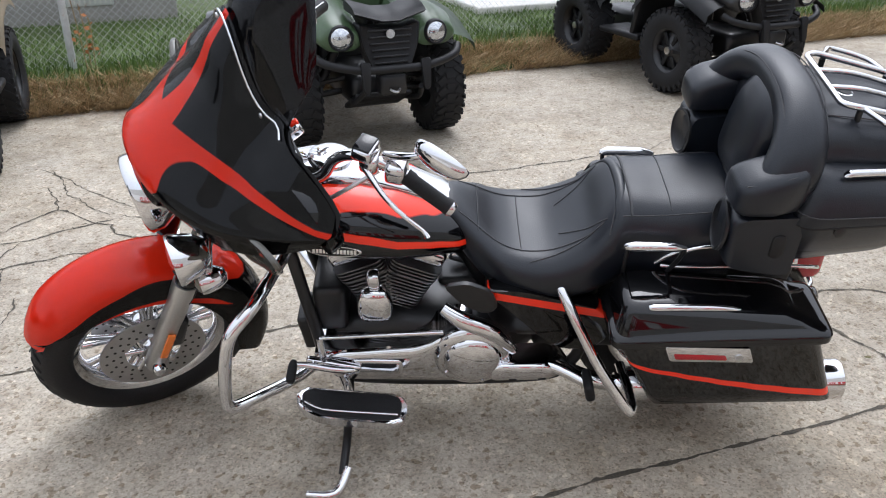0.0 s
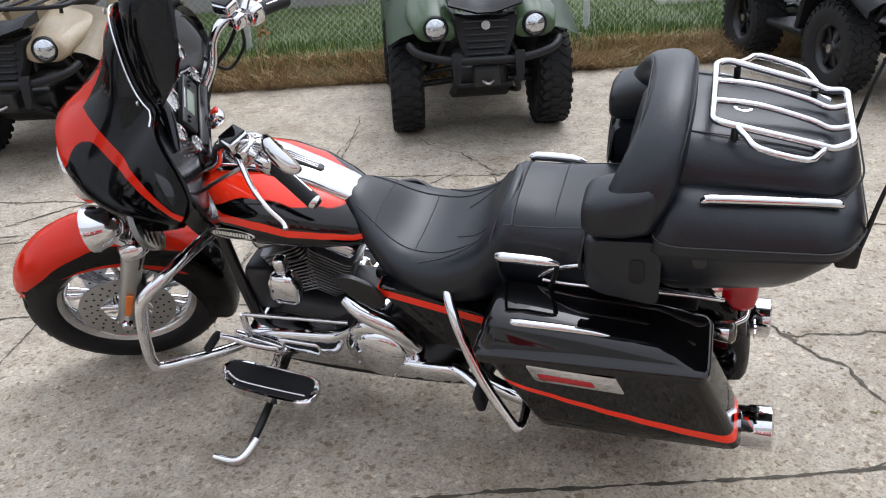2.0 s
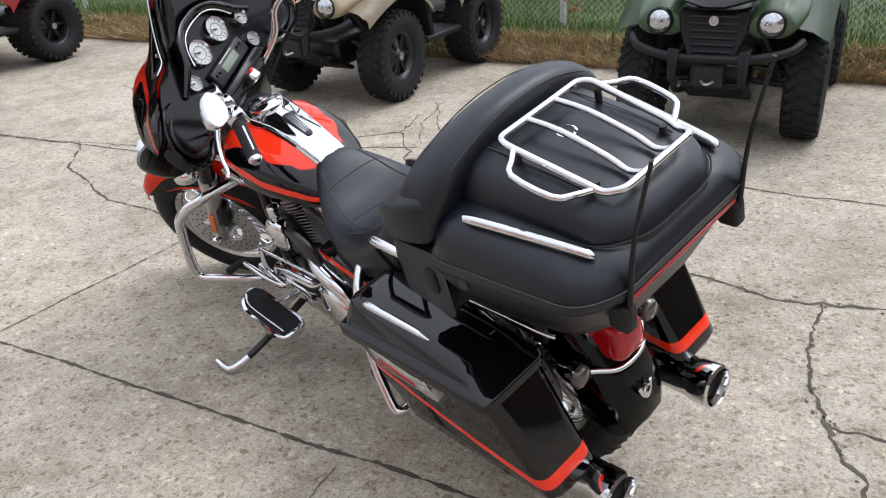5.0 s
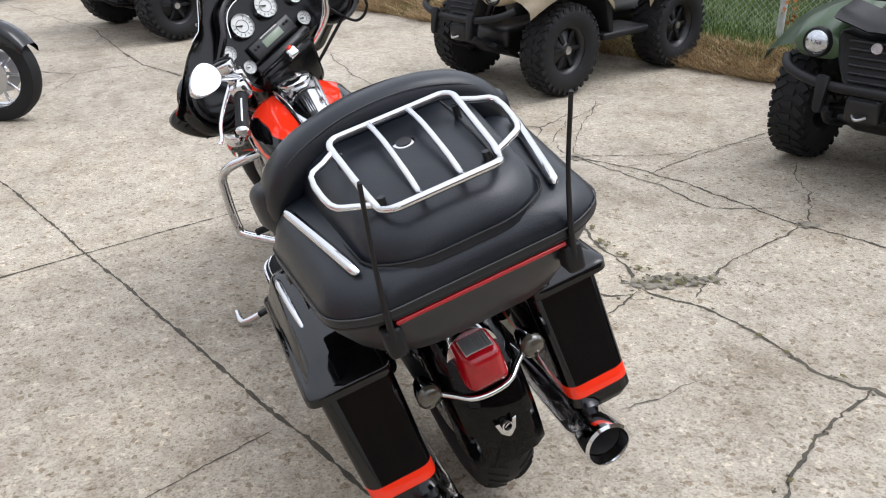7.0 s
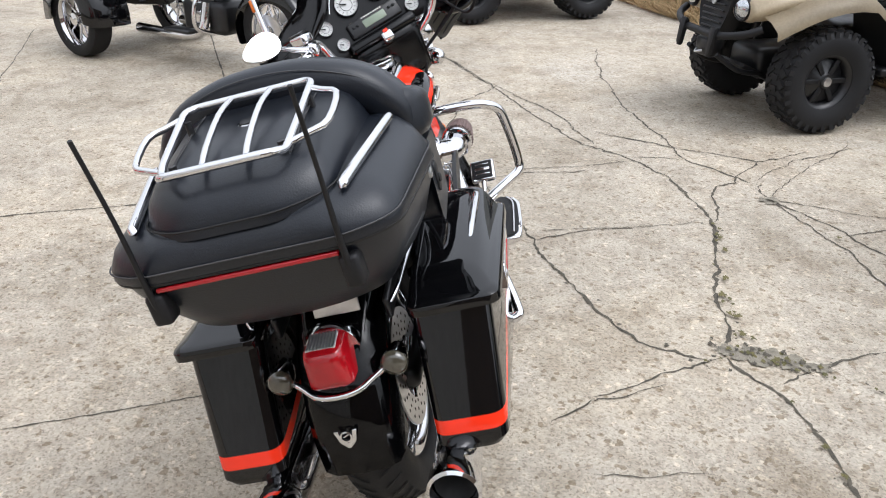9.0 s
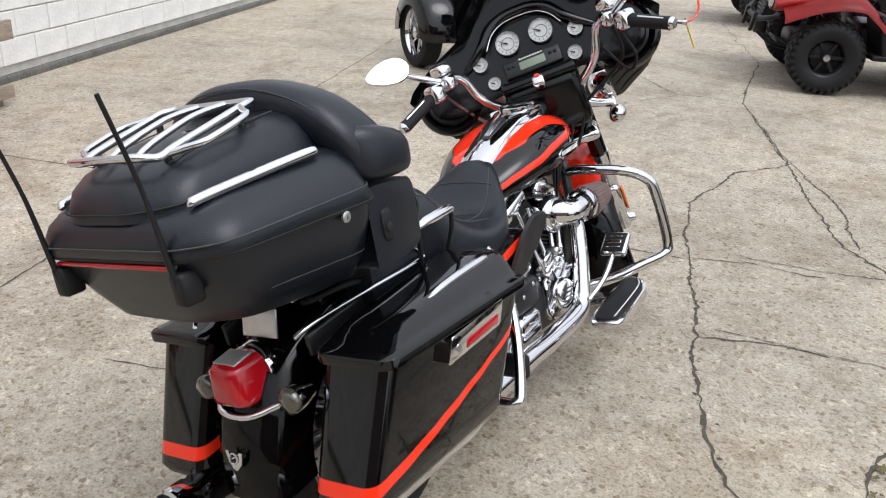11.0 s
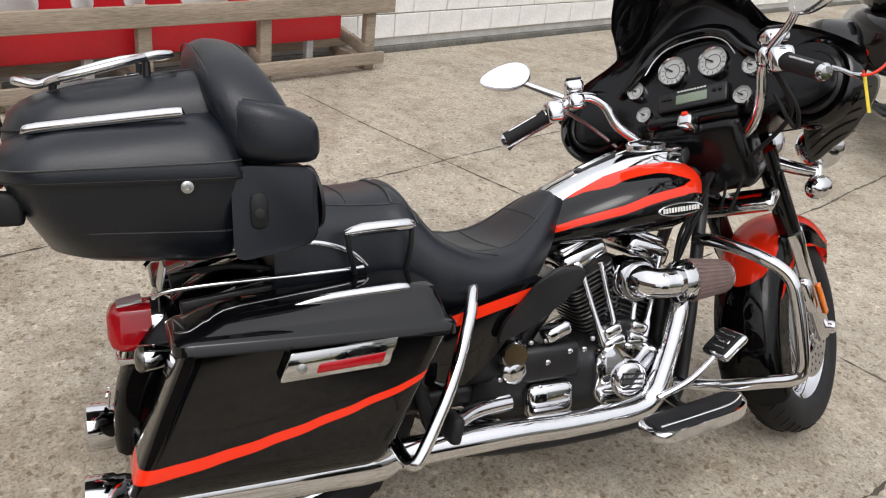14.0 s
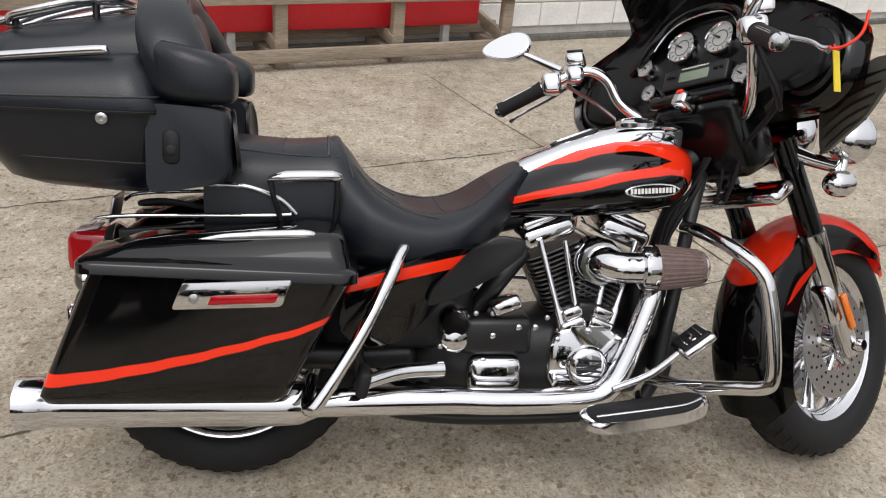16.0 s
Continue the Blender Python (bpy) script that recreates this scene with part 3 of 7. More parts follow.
# headlamp and the lamp bar
bp_("headlamp", lathe([(0.08, 0.05), (0.098, 0.02), (0.1, -0.01), (0.092, -0.018), (0.088, -0.01)], (-0.735, 0, 0.862), (1, 0, 0.1), 36), chrome, "round headlamp with a chrome ring", True)
bp_("headlamp_lens", lathe([(0.09, 0.0), (0.06, -0.018), (0.0, -0.024)], (-0.737, 0, 0.862), (1, 0, 0.1), 36), material("lamp_glass", (0.5, 0.52, 0.54), 0.12, 0.85, 1.0, var=0.35, scale=30), "", True)
for s in (-1, 1):
    c = Vector((-0.70, s * 0.2, 0.825))
    bp_("spot_lamp", lathe([(0, 0.065), (0.03, 0.06), (0.05, 0.035), (0.06, 0.0), (0.064, -0.012), (0.062, -0.022), (0.054, -0.02)], c, (1, 0, 0.03), 30), chrome, "chrome spot lamp", True)
    bp_("spot_lens", lathe([(0.056, -0.018), (0.03, -0.028), (0, -0.031)], c, (1, 0, 0.03), 30), bpy.data.materials["lamp_glass"], "", True)
    c = Vector((-0.655, s * 0.2, 0.715))
    bp_("turn_signal", lathe([(0, 0.045), (0.018, 0.04), (0.03, 0.02), (0.034, -0.01), (0.032, -0.025)], c, (1, 0, 0), 24), chrome, "chrome bullet turn signal", True)
    bp_("signal_lens", lathe([(0.031, -0.02), (0.02, -0.033), (0, -0.037)], c, (1, 0, 0), 24), smoke, "", True)
    bp_("lamp_bracket", tube([(-0.62, s * 0.1, 0.80), (-0.64, s * 0.15, 0.775), (-0.655, s * 0.2, 0.755)], [0.02, 0.018, 0.016], 10), chrome, "", True)
    bp_("lamp_stem", tube([(-0.69, s * 0.2, 0.79), (-0.655, s * 0.2, 0.72)], 0.012, 8, smooth=0), chrome, "", True)
    # slotted wind deflector below the fairing
    def dp(u, v, o=0.0):   # across from the fork outwards, and down
        w = 1 - 0.22 * v
        return Vector((-0.585 + 0.06 * u * w + 0.03 * v - o, s * (0.2 + 0.215 * u * w), 0.915 + 0.045 * u - 0.175 * v + 0.04 * u * v + 0.02 * math.sin(u * 3.1)))
    edge = rounded([(0.0, 0.0), (1.0, -0.1), (1.02, 0.45), (0.8, 0.95), (0.1, 1.0)], 0.35, 5)
    dfl = bp_("wind_deflector", loft([[dp(0.5 + (u - 0.5) * f, 0.5 + (v - 0.5) * f, o) for u, v in edge] for f, o in ((0.82, -0.004), (0.97, -0.007), (1.0, 0.0), (0.97, 0.007), (0.82, 0.004))], True, True), lensplastic, "smoked slotted wind deflector", True)
    for k in range(5):
        v = 0.16 + 0.17 * k
        bp_("slot_rib", tube([dp(0.1, v), dp(0.5, v + 0.01), dp(0.93 - 0.03 * k, v)], 0.005, 6, smooth=3), satin, parent=dfl)

# handlebar, grips, levers, mirrors
bp_("handlebar", tube([(-0.115, -0.40, 0.95), (-0.2, -0.3, 1.005), (-0.27, -0.25, 1.035), (-0.315, -0.215, 1.01), (-0.345, -0.19, 0.94), (-0.41, -0.12, 0.875), (-0.45, 0, 0.85), (-0.41, 0.12, 0.875), (-0.345, 0.19, 0.94), (-0.315, 0.215, 1.01), (-0.27, 0.25, 1.035), (-0.2, 0.3, 1.005), (-0.115, 0.40, 0.95)], 0.0135, 14), chrome, "chrome handlebar", True)
for s in (-1, 1):
    e, i = Vector((-0.115, s * 0.405, 0.948)), Vector((-0.185, s * 0.315, 0.995))
    ax = (e - i).normalized()
    bp_("grip", tube([i, i + ax * 0.01, e - ax * 0.012, e], [0.021, 0.019, 0.019, 0.02], 16, smooth=0), rubber, "black rubber grip with chrome bands", True)
    for k in range(3):
        bp_("grip_band", tube([i + ax * 0.02 + Vector((0.012 * (k - 1), 0, 0.0165 if k == 1 else 0.012)), e - ax * 0.02 + Vector((0.012 * (k - 1), 0, 0.0165 if k == 1 else 0.012))], 0.0035, 6, smooth=0), chrome, "", True)
    bp_("grip_end", lathe([(0.0, 0.014), (0.014, 0.012), (0.019, 0.004), (0.019, -0.006)], e, ax, 16), chrome, "", True)
    j = i - ax * 0.025
    bp_("switch_housing", box(j, (0.055, 0.05, 0.055), 0.012, (0, 0, s * -52)), chrome, "", True)
    bp_("lever_clamp", box(j - ax * 0.05 + Vector((-0.02, 0, 0.0)), (0.06, 0.045, 0.045), 0.012, (0, 0, s * -52)), chrome, "", True)
    res = bp_("reservoir", box(j - ax * 0.055 + Vector((-0.03, s * 0.01, 0.04)), (0.06, 0.05, 0.035), 0.01, (0, 0, s * -40)), chrome, "chrome fluid reservoir", True)
    bp_("reservoir_cap", box(j - ax * 0.055 + Vector((-0.03, s * 0.01, 0.06)), (0.05, 0.04, 0.006), 0.002, (0, 0, s * -40)), black, parent=res)
    lv = [j - ax * 0.03 + Vector((-0.05, 0, 0)), Vector((-0.25, s * 0.345, 0.985)), Vector((-0.224, s * 0.4, 0.962)), Vector((-0.196, s * 0.437, 0.94)), Vector((-0.192, s * 0.455, 0.932))]
    bp_("lever", tube(lv, [0.009, 0.0065, 0.0055, 0.005, 0.008], 10), chrome, "chrome hand lever", True)
    # mirror: teardrop head on a slotted stem
    ms = j - ax * 0.03
    mc = Vector((-0.14, s * 0.40, 1.115))
    bp_("mirror_stem", tube([ms + Vector((0, 0, 0.02)), ms * 0.55 + mc * 0.45 + Vector((0, 0, 0.012)), mc + Vector((-0.01, -s * 0.04, -0.02))], [0.012, 0.009, 0.008], 10), chrome, "", True)
    rim_o = []
    for q in range(28):
        a = 2 * math.pi * q / 28
        w_ = 0.07 * math.cos(a) * s
        h_ = 0.039 * math.sin(a) * (1 - 0.28 * math.cos(a))
        rim_o.append((w_, h_))
    mm = Matrix.Translation(mc) @ Matrix.Rotation(radians(-26 * s), 4, "Z") @ Matrix.Rotation(radians(90), 4, "Y") @ Matrix.Rotation(radians(90), 4, "Z") @ Matrix.Rotation(radians(-22), 4, "X")
    shell = loft([[mm @ Vector((x * f, y * f, z)) for x, y in rim_o] for f, z in ((0.98, 0.004), (1.0, 0.0), (0.99, -0.008), (0.85, -0.02), (0.55, -0.028), (0.2, -0.031))])
    mh = bp_("mirror", shell, chrome, "teardrop chrome mirror", True)
    bp_("mirror_glass", loft([[mm @ Vector((x * f, y * f, z)) for x, y in rim_o] for f, z in ((0.93, 0.0035), (0.93, 0.0055), (0.5, 0.0055), (0.05, 0.0055))]), mirror, parent=mh)
bp_("clutch_cable", tube([(-0.235, -0.28, 1.0), (-0.35, -0.27, 0.95), (-0.42, -0.2, 0.85), (-0.42, -0.1, 0.75)], 0.005, 8), steel, "", True)
bp_("brake_line", tube([(-0.25, 0.26, 1.0), (-0.3, 0.27, 0.93), (-0.36, 0.24, 0.88), (-0.42, 0.1, 0.8)], 0.006, 8), rubber, "", True)
bp_("brake_line", tube([(-0.24, 0.27, 0.99), (-0.26, 0.3, 0.9), (-0.32, 0.27, 0.86), (-0.36, 0.22, 0.95)], 0.005, 8), rubber, "", True)

# fuel tank
T = [(-0.40, 0.06, 0.765, 0.05, 0.035), (-0.385, 0.095, 0.765, 0.07, 0.055), (-0.345, 0.135, 0.755, 0.085, 0.08), (-0.28, 0.155, 0.745, 0.09, 0.098), (-0.2, 0.158, 0.735, 0.085, 0.1),
     (-0.11, 0.148, 0.72, 0.075, 0.09), (-0.03, 0.125, 0.70, 0.06, 0.073), (0.04, 0.095, 0.68, 0.045, 0.055), (0.09, 0.06, 0.665, 0.03, 0.035)]
bm = loft([sup(x, -0.016, z, w * 1.14, lo, 2.5, 36, hi) for x, w, z, lo, hi in T])
tankpaint = painted("tank_paint", [
    ([(-0.42, 0.70), (-0.34, 0.775), (-0.27, 0.808), (-0.19, 0.81), (-0.11, 0.789), (-0.03, 0.764), (0.05, 0.735), (0.12, 0.705)], [(-0.42, 1.2), (0.12, 1.2)]),
    ([(-0.42, 0.72), (-0.36, 0.755), (-0.28, 0.762), (-0.15, 0.735), (0.0, 0.695), (0.12, 0.665)], [(-0.42, 0.80), (-0.36, 0.80), (-0.28, 0.785), (-0.15, 0.757), (0.0, 0.712), (0.12, 0.68)]),
])
tank = bp_("fuel_tank", bm, tankpaint, "red and black teardrop fuel tank")
for s in (-1, 1):
    ov = [(0.066 * math.cos(q * math.pi / 14), 0.016 * math.sin(q * math.pi / 14)) for q in range(28)]
    bm_ = Matrix.Translation((-0.262, s * 0.1795 - 0.016, 0.73)) @ Matrix.Rotation(radians(4), 4, "Y") @ Matrix.Rotation(s * radians(3), 4, "X") @ XZ
    b = bp_("tank_badge", prism(ov, 0.008, 0.002, bm_), chrome, "oval chrome tank badge", parent=tank)
    bp_("badge_field", prism([(x * 0.9, y * 0.82) for x, y in ov], 0.0095, 0.0, bm_), black, parent=b)
    bm = bmesh.new()
    for k in range(13):
        prism([(-0.003, -0.006), (0.003, -0.006), (0.003, 0.006), (-0.003, 0.006)], 0.0105, 0.0, bm_ @ Matrix.Translation((-0.05 + k * 0.0083, 0, 0)), bm)
    bp_("lettering_bar", bm, white, "pale bars of lettering", parent=b)
# chrome console along the top of the tank
C = [(-0.37, 0.055, 0.862), (-0.33, 0.072, 0.862), (-0.26, 0.072, 0.857), (-0.18, 0.064, 0.842), (-0.08, 0.057, 0.806), (0.0, 0.053, 0.77), (0.04, 0.05, 0.745)]
rings = []
for x, w, z in C:
    rings.append([(x, -w, z - 0.05), (x, -w, z - 0.006), (x, -w * 0.8, z + 0.006), (x, 0, z + 0.011), (x, w * 0.8, z + 0.006), (x, w, z - 0.006), (x, w, z - 0.05)])
console = bp_("tank_console", loft([[Vector(p) for p in r] for r in rings]), chrome, "chrome tank console with a fuel door")
bp_("fuel_door", lathe([(0.055, -0.01), (0.056, 0.008), (0.048, 0.014), (0.02, 0.017), (0, 0.018)], (-0.28, 0, 0.867), (0.07, 0, 1), 32), chrome, parent=console)
ov = rounded([(-0.06, -0.017), (0.06, -0.011), (0.06, 0.011), (-0.06, 0.017)], 0.012)
bp_("console_insert", prism(ov, 0.006, 0.002, Matrix.Translation((-0.12, 0, 0.832)) @ Matrix.Rotation(radians(21), 4, "Y")), satin, parent=console)
bm = bmesh.new()
for y in (-0.007, 0, 0.007):
    box((-0.12, y, 0.836), (0.09, 0.003, 0.003), 0.001, (0, 21, 0), bm)
bp_("console_rib", bm, chrome, parent=console)

# seat
S = [  # x, half width, middle, down, up, squareness
    (-0.005, 0.05, 0.745, 0.03, 0.028, 2.2), (0.03, 0.085, 0.715, 0.07, 0.05, 2.4), (0.08, 0.125, 0.68, 0.11, 0.05, 2.6), (0.14, 0.165, 0.635, 0.11, 0.055, 2.7), (0.2, 0.187, 0.60, 0.09, 0.075, 2.8),
    (0.28, 0.195, 0.60, 0.085, 0.08, 2.8), (0.36, 0.19, 0.62, 0.1, 0.10, 2.8), (0.405, 0.178, 0.64, 0.11, 0.135, 2.7), (0.44, 0.168, 0.66, 0.12, 0.155, 2.7), (0.48, 0.16, 0.67, 0.125, 0.145, 2.9),
    (0.55, 0.165, 0.67, 0.12, 0.14, 3.0), (0.64, 0.17, 0.675, 0.12, 0.14, 3.0), (0.72, 0.168, 0.68, 0.12, 0.14, 3.0)]
rings = []
for x, w, z, lo, hi, e in S:
    r = sup(x, 0, z, w, lo, e, 40, hi)
    for p in r:   # dished middle
        if p.z > z:
            dish = 0.022 * max(0, math.sin((x - 0.08) / 0.34 * math.pi)) if x < 0.42 else 0.008
            p.z -= dish * max(0, 1 - (p.y / w / 0.75) ** 2)
    rings.append(r)
bm = bmesh.new()
dense = []
for i in range(len(rings) - 1):
    for k in range(4):
        a, b, c, d = rings[max(i - 1, 0)], rings[i], rings[i + 1], rings[min(i + 2, len(rings) - 1)]
        t = k / 4
        dense.append([0.5 * (2 * q + (r_ - p) * t + (2 * p - 5 * q + 4 * r_ - s_) * t * t + (3 * q - p - 3 * r_ + s_) * t ** 3) for p, q, r_, s_ in zip(a, b, c, d)])
dense.append(rings[-1])
seat = bp_("seat", loft(dense), vinyl, "black stitched vinyl two-up seat", sharp=60)


def seat_top(x, y):
    """Height of the seat's upper surface."""
    best = None
    for i in range(len(dense) - 1):
        x0, x1 = dense[i][0].x, dense[i + 1][0].x
        if x0 <= x <= x1:
            t = (x - x0) / (x1 - x0 + 1e-9)
            ring = [a.lerp(b, t) for a, b in zip(dense[i], dense[i + 1])]
            up = sorted(ring[:len(ring) // 2 + 1], key=lambda p: p.y)
            for a, b in zip(up, up[1:]):
                if a.y <= y <= b.y:
                    return a.z + (b.z - a.z) * (y - a.y) / (b.y - a.y + 1e-9)
    return 0.7


def seam(name, xy, parent, r=0.0016):
    pts = [(x, y, seat_top(x, y) + 0.0008) for x, y in xy]
    bp_(name, tube(pts, r, 5, smooth=1), thread, parent=parent)


seam("seam", [(0.09, -0.1 + 0.02 * k) for k in range(11)], seat)
for s in (-1, 1):
    seam("seam", [(0.04 + 0.02 * k, s * (0.065 + 0.052 * math.sin(min(1, k / 9) * 1.57))) for k in range(19)], seat)
    seam("seam", [(0.44 + 0.02 * k, s * (0.13 + 0.0 * k)) for k in range(14)], seat)
    seam("seam", [(0.3 + 0.012 * k, s * (0.06 + 0.006 * k)) for k in range(10)], seat)
seam("seam", [(0.20, -0.12 + 0.02 * k) for k in range(13)], seat)
seam("seam", [(0.56 + 0.0 * k, -0.12 + 0.02 * k) for k in range(13)], seat)
bp_("seat_pillion_roll", tube([(0.4, -0.17, 0.66), (0.43, -0.12, 0.765), (0.445, -0.05, 0.797), (0.445, 0.05, 0.797), (0.43, 0.12, 0.765), (0.4, 0.17, 0.66)], [0.008, 0.012, 0.015, 0.015, 0.012, 0.008], 12), vinyl, parent=seat)
for s in (-1, 1):   # piping round the rider's bucket and over the pillion
    seam("seam", [(0.41 + 0.004 * k, s * (0.15 - 0.012 * k)) for k in range(12)], seat, 0.0022)
    seam("seam", [(0.22 + 0.015 * k, s * (0.155 - 0.0035 * k)) for k in range(13)], seat)
seam("seat_gap", [(0.462, -0.13 + 0.02 * k) for k in range(14)], seat, 0.004)
for s in (-1, 1):
    bp_("grab_handle", tube([(0.44, s * 0.2, 0.742), (0.455, s * 0.206, 0.748), (0.55, s * 0.206, 0.745), (0.585, s * 0.203, 0.738)], [0.007, 0.0125, 0.0125, 0.006], 14, smooth=2), chrome, "chrome passenger grab handle")
    bp_("grab_strap", tube([(0.45, s * 0.175, 0.635), (0.445, s * 0.198, 0.70), (0.445, s * 0.204, 0.742)], 0.006, 8), satin)
    bp_("grab_strap", tube([(0.555, s * 0.175, 0.63), (0.575, s * 0.198, 0.70), (0.582, s * 0.204, 0.738)], 0.006, 8), satin)
    # side cover with red accent
    cov = painted("side_cover_paint" + ("" if s > 0 else "_l"), [([(0.1, 0.575), (0.42, 0.495)], [(0.1, 0.60), (0.42, 0.523)])])
    bp_("side_cover", prism(rounded([(0.10, 0.60), (0.20, 0.60), (0.42, 0.525), (0.44, 0.40), (0.34, 0.36), (0.26, 0.42), (0.17, 0.53)], 0.03), 0.05, 0.014, Matrix.Translation((0, s * 0.135, 0)) @ Matrix.Rotation(-s * radians(4), 4, "X") @ XZ, seg=3), cov, "black side cover with a red stripe")
    # heat shield flap below the tank
    bp_("air_deflector", prism(rounded([(0.035, 0.625), (0.1, 0.635), (0.155, 0.6), (0.235, 0.515), (0.25, 0.47), (0.18, 0.495), (0.09, 0.55), (0.04, 0.595)] if s > 0 else [(0.0, 0.64), (0.06, 0.65), (0.12, 0.62), (0.14, 0.56), (0.11, 0.535), (0.05, 0.57)], 0.014), 0.012, 0.004, Matrix.Translation((0, s * 0.165, 0)) @ Matrix.Rotation(-s * radians(5), 4, "X") @ XZ), satin, "black rubber air deflector flap")

# frame
for s in (-1, 1):
    bp_("frame_tube", tube([(-0.44, s * 0.03, 0.76), (-0.40, s * 0.07, 0.62), (-0.36, s * 0.1, 0.4), (-0.32, s * 0.11, 0.22), (-0.2, s * 0.11, 0.17), (0.2, s * 0.11, 0.17), (0.36, s * 0.12, 0.24), (0.42, s * 0.12, 0.5)], 0.017, 12), satin, "black frame tube")
bp_("neck", tube([(-0.51, 0, 0.75), (-0.43, 0, 0.90)], 0.04, 16, smooth=0), satin)
bp_("backbone", tube([(-0.46, 0, 0.80), (-0.2, 0, 0.70), (0.1, 0, 0.62), (0.42, 0, 0.56)], 0.035, 12), satin)
bp_("battery_box", box((0.27, 0, 0.45), (0.3, 0.22, 0.24), 0.03), satin)
bp_("oil_cooler", box((-0.39, 0, 0.30), (0.04, 0.12, 0.12), 0.008, (0, -8, 0)), fins)
# added black block: darkens the gap and hides the bright header pipe behind
bp_("engine_gap_block", box((-0.31, 0, 0.43), (0.09, 0.2, 0.16), 0.02), fins)
bm = bmesh.new()
for k in range(5):
    tube([(-0.44, 0.02 + 0.012 * k, 0.8), (-0.42 + 0.004 * k, 0.05 + 0.01 * (k % 3), 0.72), (-0.38 + 0.008 * k, 0.06 + 0.008 * (k % 2), 0.64), (-0.34, 0.05, 0.56 - 0.02 * k)], 0.004 + 0.001 * (k % 3), 6, bm)
tagged(bp_("wiring", bm, rubber, "black cables below the tank"), kind="stuff")

# engine: two finned cylinders in a V
def cyl(lean, name):
    base = Vector((-0.15, 0, 0.385))
    d = Vector((math.sin(lean), 0, math.cos(lean)))
    m = Matrix.Translation(base) @ Matrix.Rotation(lean, 4, "Y")
    body = bp_(name, box(base + d * 0.1, (0.1, 0.105, 0.21), 0.02, (0, math.degrees(lean), 0)), fins, "black finned cylinder")
    o = rounded([(-0.07, -0.075), (0.07, -0.075), (0.07, 0.075), (-0.07, 0.075)], 0.03)
    for k in range(14):
        w = 0.9 + 0.012 * k
        bp_("fin", prism([(x * w, y * w * (1.12 if k > 9 else 1.0)) for x, y in o], 0.0042, 0.0, m @ Matrix.Translation((0, 0, 0.045 + k * 0.0122))), finm, parent=body)
    bp_("rocker_box", box(base + d * 0.245, (0.13, 0.165, 0.05), 0.014, (0, math.degrees(lean), 0)), chrome, "chrome rocker box")
    bp_("rocker_cap", box(base + d * 0.276, (0.105, 0.12, 0.026), 0.01, (0, math.degrees(lean), 0)), chrome)
    for j in (-1, 1):
        p0, p1 = Vector((-0.15 + 0.02 * j + 0.09 * math.sin(lean), 0.12, 0.38)), base + d * 0.23 + Vector((0.03 * j, 0.09, 0))
        bp_("pushrod_tube", tube([p0, p0.lerp(p1, 0.25), p0.lerp(p1, 0.3), p1], [0.011, 0.011, 0.0075, 0.0075], 12, smooth=1), chrome, "chrome pushrod tube")


cyl(radians(-22), "cylinder")
cyl(radians(23), "cylinder")
bp_("crankcase", loft([sup(x, 0, z, w, lo, 3.2, 28, hi) for x, z, w, lo, hi in ((-0.34, 0.29, 0.05, 0.06, 0.06), (-0.3, 0.29, 0.1, 0.09, 0.09), (-0.15, 0.30, 0.12, 0.11, 0.12), (0.03, 0.30, 0.12, 0.1, 0.1), (0.2, 0.31, 0.11, 0.1, 0.1), (0.26, 0.31, 0.06, 0.05, 0.05))]), fins, "black engine case")
# right side: cam cover, timing cover, gearbox cover, intake with cone filter
cam_o = rounded([(-0.24, 0.26), (-0.2, 0.235), (-0.09, 0.235), (-0.055, 0.27), (-0.06, 0.37), (-0.09, 0.40), (-0.21, 0.40), (-0.24, 0.36)], 0.03)
bp_("cam_cover", prism(cam_o, 0.05, 0.012, Matrix.Translation((0, 0.112, 0)) @ XZ), chrome, "chrome cam cover")
tm = bp_("timing_cover", lathe([(0.0, 0.014), (0.03, 0.013), (0.043, 0.01), (0.05, 0.0), (0.05, -0.02)], (-0.152, 0.144, 0.305), (0, 1, 0), 32), chrome, "round chrome timing cover")
bm = bmesh.new()
for k in range(4):
    box((-0.152, 0.158, 0.285 + 0.013 * k), (0.06, 0.003, 0.005), 0.001, (0, -6, 0), bm)
bp_("cover_rib", bm, satin, parent=tm)
for x, z in ((-0.225, 0.27), (-0.225, 0.37), (-0.075, 0.37), (-0.075, 0.275), (-0.15, 0.39), (0.02, 0.4), (0.08, 0.38), (0.1, 0.32), (-0.02, 0.4)):
    bp_("bolt", lathe([(0.007, 0), (0.007, 0.006), (0.004, 0.008), (0, 0.008)], (x, 0.136, z), (0, 1, 0), 8), chrome)
    bp_("bolt", lathe([(0.006, 0), (0.006, 0.006), (0.003, 0.008), (0, 0.008)], (x + 0.1, 0.125, z + 0.03), (0, 1, 0), 8), steel)
bp_("gearbox_cover", box((0.07, 0.125, 0.285), (0.13, 0.05, 0.085), 0.022, bm=None, seg=3), chrome, "chrome gearbox cover")
bp_("gearbox_top", box((0.07, 0.09, 0.375), (0.17, 0.1, 0.09), 0.016), fins)
bp_("starter", lathe([(0.0, 0.0), (0.033, 0.004), (0.038, 0.02), (0.038, 0.11), (0.03, 0.12), (0, 0.12)], (0.17, 0.03, 0.41), (0, 1, 0), 22), chrome)
bp_("starter_cap", box((0.05, 0.12, 0.45), (0.07, 0.05, 0.035), 0.01, (0, 20, 0)), chrome)
bp_("dipstick_cap", lathe([(0.03, 0), (0.03, 0.015), (0.02, 0.02), (0, 0.022)], (0.17, 0.13, 0.37), (0, 1, 0), 18), chrome)
